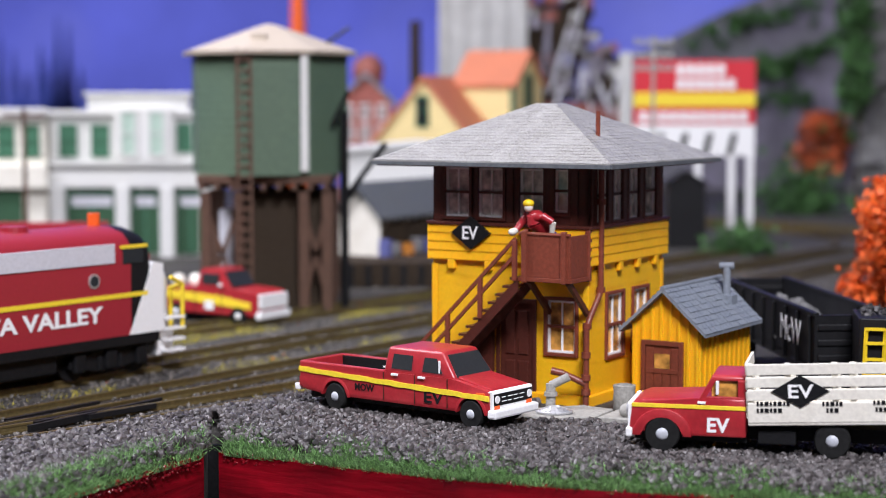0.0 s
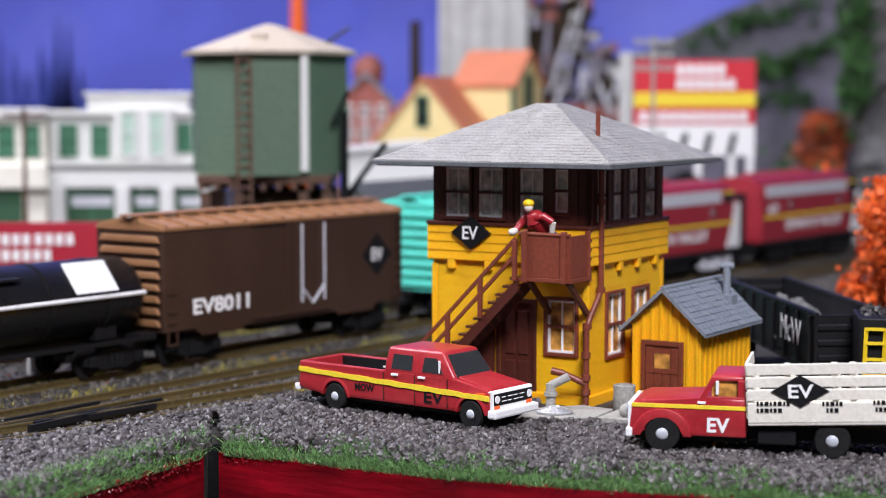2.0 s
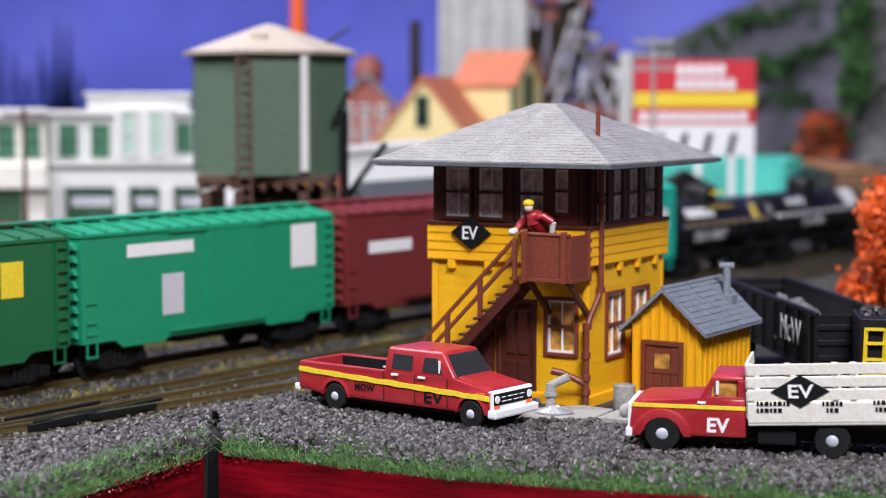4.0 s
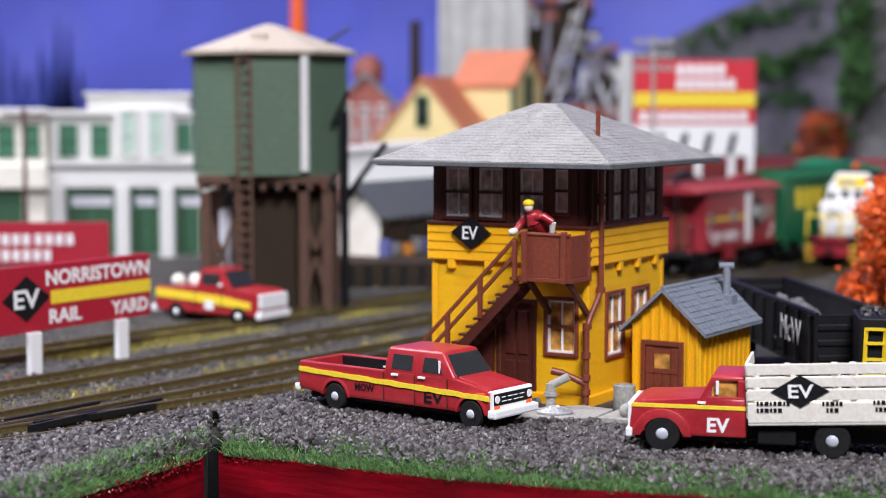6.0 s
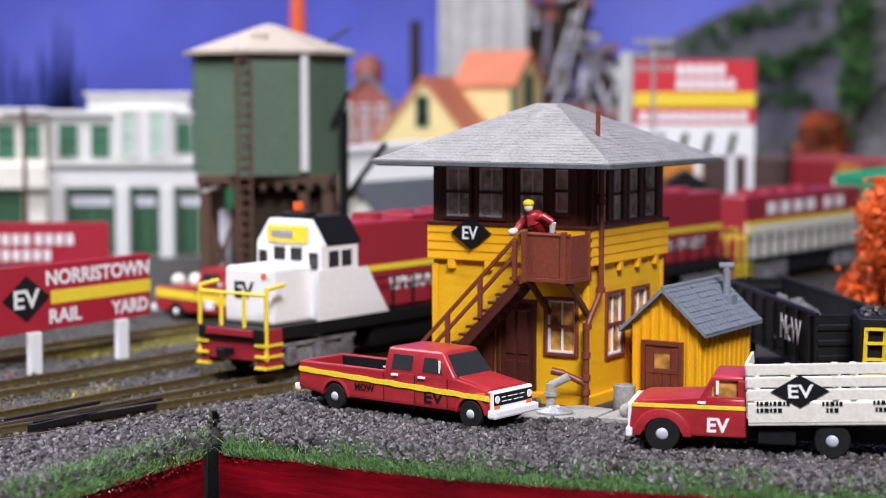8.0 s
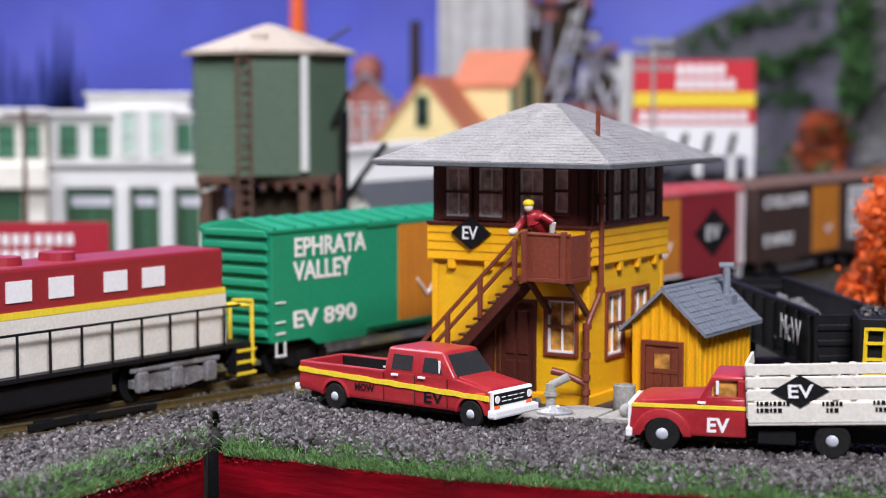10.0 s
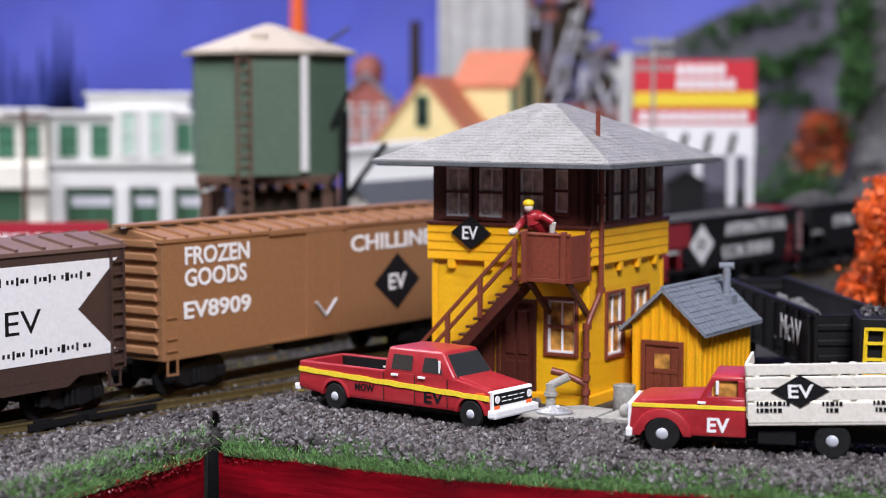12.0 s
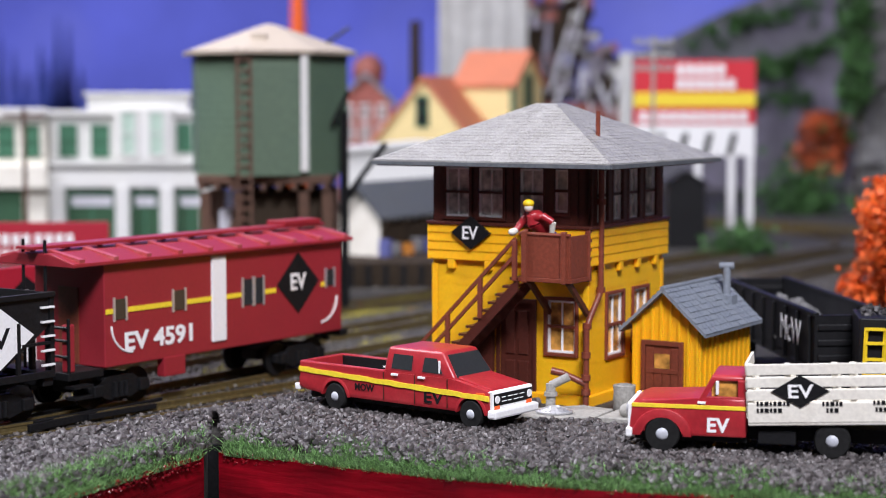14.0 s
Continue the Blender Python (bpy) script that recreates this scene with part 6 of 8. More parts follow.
letters("TLX 892", 32, 5.2, WHITE, b, on_tank(-16, -14), bold=0.03)
plate("placard", 20, 13, WHITE, b, on_tank(44, 38), 0.2, "white diamond placard")
TRAIN_A.append((u, -160, -306))
u, b = tank_car("black tank car with yellow-dotted handrail and yellow shield", 124, STRIPE, dotted=True)
plate("lettering_bar", 33, 6.0, WHITE, b, on_tank(-28, 36), 0.15)
letters("TILX 5037", 40, 5.6, WHITE, b, on_tank(-18, -18), bold=0.03)
sh = plate("shield", 9, 13, BLUE_CLOTH, b, on_tank(38, 26), 0.12, "blue-edged yellow shield")
plate("shield_field", 7, 10.5, STRIPE, sh, on_tank(38, 26), 0.25)
TRAIN_A.append((u, -308, -432))
u, b = boxcar("jade green boxcar with white oval emblem and black band", 137, TEAL_DEEP, door_x=(-2, 26), roof_mat=TEAL_DEEP, end_mat=BLACK, notch=True)
bm = bmesh.new()
lathe(bm, [(14.5, -0.05), (14.5, 0.12)], k=36)
em = part("oval_emblem", moved(bm, face(-42, 35) @ Matrix.Diagonal((1, 0.82, 1, 1))), WHITE, b, "white oval emblem with a black band")
plate("emblem_band", 36, 7.2, BLACK, em, face(-42, 35, 0.1), 0.12)
plate("emblem_bar", 30, 3.8, WHITE, em, face(-42, 35, 0.22), 0.1)
for z in (43, 27.4):
    plate("emblem_bar", 16, 2.2, SIGN_RED, em, face(-42, z, 0.1), 0.1)
bars(b, 50, 37.5, 22, 4.6, WHITE)
bars(b, 51, 29, 21, 7.5, WHITE, 2)
bars(b, 50, 20, 17, 5.6, WHITE, 3)
bars(b, -31, 18.5, 8, 7.5, WHITE, 3)
bars(b, -46, 19, 8, 6.5, WHITE, 3)
TRAIN_A.append((u, -437, -574))
u, b = boxcar("oxide red boxcar with white keystone emblem", 140, OXIDE, door_x=(-14, 14))
plate("emblem", 11, 13, WHITE, b, face(34, 38), 0.12, "white keystone emblem")
plate("emblem_field", 7, 8, OXIDE, b, face(34, 38, 0.1), 0.12)
bars(b, 46, 26, 28, 3.0, WHITE)
bars(b, 40, 16, 9, 7.0, WHITE, 3)
bars(b, 54, 16, 13, 7.0, WHITE, 3)
bars(b, -40, 36, 30, 5, WHITE)
TRAIN_A.append((u, -580, -720))
u, b = boxcar("bright green boxcar with white panel and small white lettering", 137, CAR_GREEN, door_x=(-6, 24))
plate("panel", 15, 17, WHITE, b, face(50, 40), 0.12, "white square panel")
bars(b, -30, 44, 34, 4.6, WHITE)
bars(b, -24, 27, 11, 15, SILVER)
TRAIN_A.append((u, -729, -866))
u, b = boxcar("dark green boxcar with a broad yellow lettering band", 147, DARK_GREEN, door_x=(-14, 14))
for k in range(8):
    plate("lettering_bar", 9.5, 12, STRIPE, b, face(-52 + k * 13.2 + (8 if k > 4 else 0), 38), 0.12)
TRAIN_A.append((u, -872, -1019))
u, b = caboose("red caboose with yellow stripe at the end of the first train", 108)
TRAIN_A.append((u, -1025, -1133))

# Train on the near track, running to the left: thing, left end and right end along the track at 10.3 s.
TRAIN_B = []
u, _ = hood_unit("red road-switcher locomotive with white cab and yellow railings", 184)
TRAIN_B.append((u, -565, -381))
u, _ = hood_unit("second red road-switcher locomotive with white cab", 184)
TRAIN_B.append((u, -376, -192))
u, _ = hood_unit("red and cream cabless locomotive with yellow stripe", 176, cream=True)
TRAIN_B.append((u, -184, -8))
u, b = fifty_foot("green fifty-foot boxcar with orange door and black diamond emblem", CAR_GREEN, "EV 890", "EPHRATA\nVALLEY")
badge(b, 55, 31.5, 41, 24.5)
check_mark(b, 2, 25, WHITE)
TRAIN_B.append((u, 1, 179))
u, b = fifty_foot("red fifty-foot boxcar with orange door and black diamond emblem", DEEP_RED, "EV 893", "EPHRATA\nVALLEY", roof_mat=PALE_RED)
badge(b, 55, 31.5, 41, 25)
check_mark(b, 2, 25, WHITE)
plate("door_sill", 34, 1.2, WHITE, b, face(2, 12.6, 0.9), 0.5)
TRAIN_B.append((u, 193, 371))
u, b = fifty_foot("brown refrigerator boxcar with orange door and white pennant", REEFER_BROWN, "EV8903", "CHILLINER", roof_mat=REEFER_ROOF, white_rungs=False, L=174)
bm = bmesh.new()
prism(bm, [(-25, -15), (26, -15), (9, 0), (26, 15), (-25, 15)], -0.05, 0.12, axis="z")
pn = part("pennant", moved(bm, face(58, 33)), WHITE, b, "white swallow-tailed pennant with black letters")
letters("EV", 14, 7.2, BLACK, pn, face(45, 31, 0.1), bold=0.0)
for z, w, x in ((43.5, 36, 54), (21.5, 38, 53)):
    k = 0
    xx = x - w / 2
    while xx < x + w / 2:
        plate("script_bar", 0.9 if k % 4 else 1.5, 1.3 if k % 3 else 2.6, BLACK, pn, face(xx, z, 0.1), 0.08)
        xx += 1.9 if k % 5 else 3.2
        k += 1
check_mark(b, 2, 25, SILVER, 0.7)
TRAIN_B.append((u, 387, 561))
u, b = boxcar("tan refrigerator boxcar with black diamond emblem", 168.5, TAN, zt=52, zb=12, door_x=(-12, 9), rung_mat=TAN, notch=False)
letters("FROZEN\nGOODS", 32, 13.5, WHITE, b, face(-58, 42.5, 0.1), bold=0.025)
letters("EV8909", 33, 6.0, WHITE, b, face(-58, 28.0, 0.1), bold=0.025)
letters("CHILLINER", 59, 6.2, WHITE, b, face(43.5, 44.5, 0.1), bold=0.025)
badge(b, 42.5, 28.5, 29, 21.5)
check_mark(b, -1.5, 22, SILVER, 0.8)
TRAIN_B.append((u, 578, 746.5))
u, b = hopper("black coal hopper with yellow line and white lettering", 154, humps=2, seed=21)
letters("ECM MINING", 56, 6.2, WHITE, b, facing(9, -17.2, 31.3), bold=0.025)
letters("ECM2017", 40, 6.4, WHITE, b, facing(-25, -17.8, 18.4), bold=0.03)
part("side_stripe", moved(boxed(-47, 66, -17.3, -16.9, 23.0, 25.0), Matrix.Identity(4)), STRIPE, b, "yellow stripe")
TRAIN_B.append((u, 751, 905))
u, b = hopper("black coal hopper with red ends and white diamond", 154, red_end=True, humps=0, seed=22)
badge(b, -40, 26, 26, 20, board=WHITE, ink=BLACK, off=0.15, lab="white diamond emblem with black letters")
letters("ANTHRACITE COAL", 72, 6.4, WHITE, b, facing(22, -17.2, 32.0), bold=0.025)
letters("E.C.M. EV2018", 56, 6.4, WHITE, b, facing(12, -17.2, 20.5), bold=0.025)
TRAIN_B.append((u, 919, 1073))
u, b = hopper("black coal hopper with white number and diamond", 154, humps=2, seed=23)
letters("EV1964", 27, 6.2, WHITE, b, facing(-34, -17.2, 29), bold=0.03)
badge(b, 54, 27, 30, 21, board=WHITE, ink=BLACK, off=0.15, lab="white diamond emblem with black letters")
TRAIN_B.append((u, 1089, 1243))
u, b = caboose("red caboose with white panel and black diamond emblem", 138)
TRAIN_B.append((u, 1250, 1388))


def gone_a(t):
    """How far the first train has run by t, in mm, from 1.5 s."""
    if t <= 3.2:
        return 323 * (t - 1.5)
    if t <= 5.3:
        u = (t - 3.2) / 2.1
        return 549 + 2.1 * (323 * u + (345 - 323) * u * u / 2) + 58 * (3 * u * u - 2 * u ** 3)
    return 549 + 2.1 * 334 + 58 + 345 * (t - 5.3)


def gone_b(t):
    """How far the second train has run by t, in mm, from 10.3 s."""
    if t >= 10.3:
        if t <= 12.3:
            return 318 * (t - 10.3)
        u = min(t, 12.8) - 12.3
        return 636 + 320 * u + 50 * u * u + 370 * max(0, t - 12.8)
    if t >= 8.1:
        u = t - 8.1
        return -624 + 262 * u + (305.3 - 262) * u * u / 4.4
    return -624 + 262 * (t - 8.1)


def motions():
    """Both trains, keyed along their tracks from the clip's start to its end."""
    times = sorted({0.0, 1 / 30, 2 / 30, *[0.2 * i for i in range(1, 70)], 14 - 2 / 30, 14 - 1 / 30, 14.0})
    for ob, right, left in TRAIN_A:
        walk(ob, [(t, on_rails("a", (right + left) / 2 + gone_a(t), right - left)) for t in times])
    for ob, left, right in TRAIN_B:
        walk(ob, [(t, on_rails("b", (right + left) / 2 - gone_b(t), right - left)) for t in times])
# ---- the room and the painted backdrop ----
tagged(part("backdrop", boxed(-4200, 2400, 2100, 2130, -1000, 1500), BACK_BLUE), "plain wall painted as a deep blue sky", "backdrop", kind="structure")
tagged(part("wall_west", boxed(-4230, -4200, -1800, 2100, -1000, 1500), ROOM_WALL), "plain light wall of the layout room", "wall", kind="structure")
tagged(part("wall_east", boxed(2400, 2430, -1800, 2100, -1000, 1500), ROOM_WALL), "plain light wall of the layout room", "wall", kind="structure")
tagged(part("wall_south", boxed(-4200, 2400, -1830, -1800, -1000, 1500), ROOM_WALL), "plain light wall of the layout room", "wall", kind="structure")
tagged(part("floor", boxed(-4230, 2430, -1830, 2130, -1030, -1000), ROOM_FLOOR), "dark floor of the layout room", "floor", kind="structure")
tagged(part("ceiling", boxed(-4230, 2430, -1830, 2130, 1500, 1530), ROOM_WALL), "plain white ceiling of the layout room", "ceiling", kind="structure")

rng = random.Random(9)


def painted_trees(x0, x1, z0, z1, n, y=2096):
    pts = [(x0, z0)]
    for i in range(n):
        x = x0 + (x1 - x0) * (i + 0.5) / n
        pts += [(x - (x1 - x0) / n * 0.5, z0 + (z1 - z0) * rng.uniform(0.1, 0.35)), (x, z0 + (z1 - z0) * rng.uniform(0.6, 1.0))]
    pts += [(x1, z0 + (z1 - z0) * 0.15), (x1, z0)]
    bm = bmesh.new()
    prism(bm, pts, y - 2, y, axis="y")
    return tagged(part("backdrop_trees", bm, TREE_BLUE), "dark blue tree silhouettes painted on the backdrop", "backdrop", kind="structure")


painted_trees(-540, -415, 40, 185, 8)
painted_trees(-470, -430, 40, 200, 3)
painted_trees(-410, -250, 40, 110, 9)
painted_trees(-280, -235, 40, 195, 3)
bm = bmesh.new()
prism(bm, [(190, -40), (190, 135), (260, 165), (330, 200), (420, 235), (560, 270), (900, 330), (1500, 300), (2390, 250), (2390, -40)], 2060, 2090, axis="y")
tagged(part("backdrop_hill", bm, LAVENDER), "painted lavender-grey hillside on the backdrop", "backdrop", kind="structure")


def leaf_cloud(name, count, size, place, mat, parent=None, label="", seed=1):
    """Many small leaf clumps as one mesh."""
    r = np.random.RandomState(seed)
    vs, fs = [], []
    for i in range(count):
        p = np.array(place(r), float)
        s = size * r.uniform(0.5, 1.3)
        d = r.normal(size=(6, 3))
        d /= np.linalg.norm(d, axis=1)[:, None]
        k = len(vs)
        for j in range(6):
            vs.append(tuple(p + d[j] * s))
        fs += [(k, k + 1, k + 2), (k + 1, k + 3, k + 2), (k + 2, k + 3, k + 4), (k, k + 4, k + 5), (k + 3, k + 5, k + 1)]
    ob = raw(name, vs, fs, mat, parent)
    if label:
        tagged(ob, label)
    return ob


def tree(label, x, y, z0, height, width, mat, count, size, seed, trunk=0.25):
    """A tapered trunk with limbs and a crown of many clumps gathered round the limb ends."""
    t = thing("tree", label, "tree", x, y, z0)
    r = random.Random(seed)
    bm = bmesh.new()
    rod(bm, (0, 0, -1), (width * 0.03, 0, height * trunk), width * 0.05, width * 0.04, k=8)
    rod(bm, (width * 0.03, 0, height * trunk), (0, 0, height * 0.9), width * 0.04, width * 0.012, k=8)
    ends = []
    for i in range(16):
        a, f = r.uniform(0, 6.28), r.uniform(trunk, 0.85)
        reach = width * 0.5 * (1.0 - 0.55 * abs(f - 0.45)) * r.uniform(0.5, 1.0)
        p = (math.cos(a) * reach, math.sin(a) * reach, height * (f + 0.12))
        rod(bm, (0, 0, height * f), p, width * 0.018, width * 0.006, k=5)
        ends.append(p)
    part("trunk", bm, BARK, t)
    ends += [(0, 0, height * 0.95), (0, 0, height * 0.8)]

    def place(q):
        e = ends[q.randint(len(ends))]
        return (e[0] + max(-1.6, min(1.6, q.normal())) * width * 0.13, e[1] + max(-1.6, min(1.6, q.normal())) * width * 0.13, min(height, max(height * trunk * 0.7, e[2] + q.normal() * height * 0.07)))

    leaf_cloud("crown", count, size, place, mat, t, "crown of small uneven leaf clumps", seed)
    return t


tree("bright orange autumn tree of clumped foam foliage", 188, 742, BED_Z, 68, 34, ORANGE_LEAF, 5600, 1.7, 4, 0.12)
tree("rust-red autumn tree at the foot of the hill", 348, 1650, BED_Z, 88, 44, RUST_LEAF, 700, 4.0, 5, 0.3)
tree("tall dark green tree against the rock", 370, 1600, BED_Z, 205, 34, GREEN_LEAF, 620, 4.6, 6, 0.35)


def bush(label, x, y, z, w, h, mat, count, size, seed):
    ob = leaf_cloud("bush", count, size, lambda q: (q.normal() * w * 0.3, q.normal() * w * 0.25, abs(q.normal()) * h * 0.42 + size * 0.4), mat, None, "", seed)
    ob.matrix_world = pose(x * MM, y * MM, z * MM)
    return tagged(ob, label, "bush")


bush("low green bush beside the rear track", 196, 1170, BED_Z, 34, 22, GREEN_LEAF, 420, 2.6, 1)
bush("low dark green bush under the rust tree", 318, 1590, BED_Z, 60, 50, GREEN_LEAF, 420, 4.5, 2)
bush("yellow-green bush behind the gondola", 158, 700, BED_Z, 26, 14, GREEN_LEAF, 500, 1.6, 3)
for i, (x0, z0, x1, z1, n) in enumerate(((275, 160, 350, 186, 40), (350, 125, 440, 158, 110), (350, 90, 420, 100, 40), (330, 186, 430, 205, 50), (262, 80, 300, 92, 30))):
    ob = leaf_cloud("hill_foliage", n, 7.0, lambda q, a=(x0, z0), b=(x1, z1): (lambda u: (a[0] + (b[0] - a[0]) * u + q.normal() * 5, 2046 + q.normal() * 5, a[1] + (b[1] - a[1]) * u + q.normal() * 7))(q.rand()), GREEN_LEAF, None, "", 30 + i)
    tagged(ob, "dark green foliage band on the hillside", "foliage", kind="stuff")


def rock_face():
    bm = bmesh.new()
    bmesh.ops.create_grid(bm, x_segments=26, y_segments=34, size=1)
    for v_ in bm.verts:
        x, z = v_.co.x * 130, v_.co.y * 120 + 110
        d = noise.fractal((x * 0.02, z * 0.02, 1.7), 0.6, 2.0, 5) * 26
        v_.co = Vector((500 + x - d * 0.3, 1560 + abs(x) * 0.5 - d - (120 - z) * 0.25, z))
    ob = part("rock_face", bm, ROCK)
    ob.modifiers.new("thick", "SOLIDIFY").thickness = 0.02
    return tagged(ob, "grey cast rock face at the end of the valley", "rock", kind="structure")


rock_face()


# ---- town behind the tracks ----
def facade_window(parent, x, z, w, h, m, frame_mat, pane_mat, arch=False):
    wd = part("window", moved(boxed(x - w / 2, x + w / 2, -0.4, 0.6, z - h / 2, z + h / 2), m), pane_mat, parent)
    bm = bmesh.new()
    for a, b, c, d in ((x - w / 2 - 1, x - w / 2, z - h / 2, z + h / 2), (x + w / 2, x + w / 2 + 1, z - h / 2, z + h / 2), (x - w / 2 - 1, x + w / 2 + 1, z + h / 2, z + h / 2 + 1.6), (x - w / 2 - 1.4, x + w / 2 + 1.4, z - h / 2 - 1.4, z - h / 2), (x - w / 2, x + w / 2, z - 0.4, z + 0.4)):
        box(bm, a, b, -1.2, 0.4, c, d)
    part("window_frame", moved(bm, m), frame_mat, wd)
    return wd


def storefront():
    t = thing("storefront_building", "white two-storey storefront building with green windows and shop bays", "building", 0, 0, BED_Z)
    I = Matrix.Translation((0, 1148.6, 0))
    part("wall", boxed(-252, -152, 1150, 1235, 0, 93, bevel=0.5), OFFWHITE, t, "white clapboard upper wall")
    part("parapet", boxed(-228, -163, 1147, 1160, 93, 103.5, bevel=0.6), OFFWHITE, t)
    part("parapet_cap", boxed(-230, -161, 1145.5, 1161, 103.5, 106, bevel=0.5), OFFWHITE, t)
    part("cornice", boxed(-254, -150, 1145, 1151, 91, 94.5, bevel=0.5), OFFWHITE, t)
    part("fascia_band", boxed(-254, -150, 1143, 1151, 45, 56, bevel=0.6), OFFWHITE, t)
    part("ledge", boxed(-255, -149, 1141, 1151, 59, 61.5, bevel=0.4), OFFWHITE, t)
    # Cream puts the warm light on this side face into the colour.
    part("wing", boxed(-400, -253, 1138, 1235, 0, 92, bevel=0.5), CREAM, t, "wing with a corner cornice, cream for its warm-lit side")
    part("wing_cornice", boxed(-402, -251, 1134, 1139, 89, 96, bevel=0.5), OFFWHITE, t)
    part("wing_band", boxed(-402, -251, 1131, 1139, 45, 60, bevel=0.6), CREAM, t)
    wall = part("upper_wall", boxed(-251.5, -152.5, 1149.2, 1150.4, 62, 90), OFFWHITE, t)
    for x, z, w, h in ((-240.5, 75, 9.5, 18), (-220, 75, 9.5, 18), (-166, 77, 8, 16)):
        facade_window(wall, x, z, w, h, I, WINDOW_GREEN, WINDOW_GREEN)
    bay = part("bay", boxed(-210, -173, 1143, 1150, 62, 96, bevel=0.6), OFFWHITE, t, "projecting white bay with tall windows")
    for x in (-201, -183):
        facade_window(bay, x, 80, 8.5, 27, Matrix.Translation((0, 1143, 0)), OFFWHITE, PALE_GREEN)
    for x in (-278, -262):
        facade_window(wall, x, 75, 9, 18, Matrix.Translation((0, 1138, 0)), WINDOW_GREEN, WINDOW_GREEN)
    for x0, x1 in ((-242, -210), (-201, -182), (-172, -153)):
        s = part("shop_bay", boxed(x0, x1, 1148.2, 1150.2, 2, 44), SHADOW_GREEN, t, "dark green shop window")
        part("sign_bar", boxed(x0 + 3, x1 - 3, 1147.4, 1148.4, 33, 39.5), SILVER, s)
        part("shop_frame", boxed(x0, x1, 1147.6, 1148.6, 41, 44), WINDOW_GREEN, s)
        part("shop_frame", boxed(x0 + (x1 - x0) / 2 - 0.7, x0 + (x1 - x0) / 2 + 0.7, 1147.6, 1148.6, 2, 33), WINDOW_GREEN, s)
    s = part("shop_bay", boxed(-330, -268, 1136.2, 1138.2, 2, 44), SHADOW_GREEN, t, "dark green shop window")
    for x in (-258, -247, -205.5, -177, -151):
        part("column", boxed(x - 4.5, x + 4.5, 1142, 1150, 0, 46, bevel=0.5), CREAM if x < -250 else OFFWHITE, t)


PALE_GREEN = material("pale_green_glass", (0.42, 0.55, 0.46), 0.4, grain=0.05)
storefront()


def utility_pole(label, x, y, h, arms, mat):
    t = thing("utility_pole", label, "utility pole", x, y, BED_Z)
    bm = bmesh.new()
    rod(bm, (0, 0, 0), (0, 0, h), 1.5, 1.0, k=10)
    part("post", bm, mat, t, smooth=True)
    for i in range(arms):
        z = h - 5 - i * 8
        a = part("crossarm", boxed(-12, 12, -0.9, 0.9, z, z + 1.8, bevel=0.2), mat, t)
        for k in range(6):
            bm = bmesh.new()
            rod(bm, (-11 + k * 4.4, 0, z + 1.8), (-11 + k * 4.4, 0, z + 4.2), 0.9, k=8)
            part("insulator", bm, CHROME, a)
    return t


utility_pole("thin brown utility pole before the storefronts", -234, 1000, 96, 1, TIMBER)
utility_pole("pale grey utility pole with three crossarms", 129, 1100, 140, 3, CONCRETE)


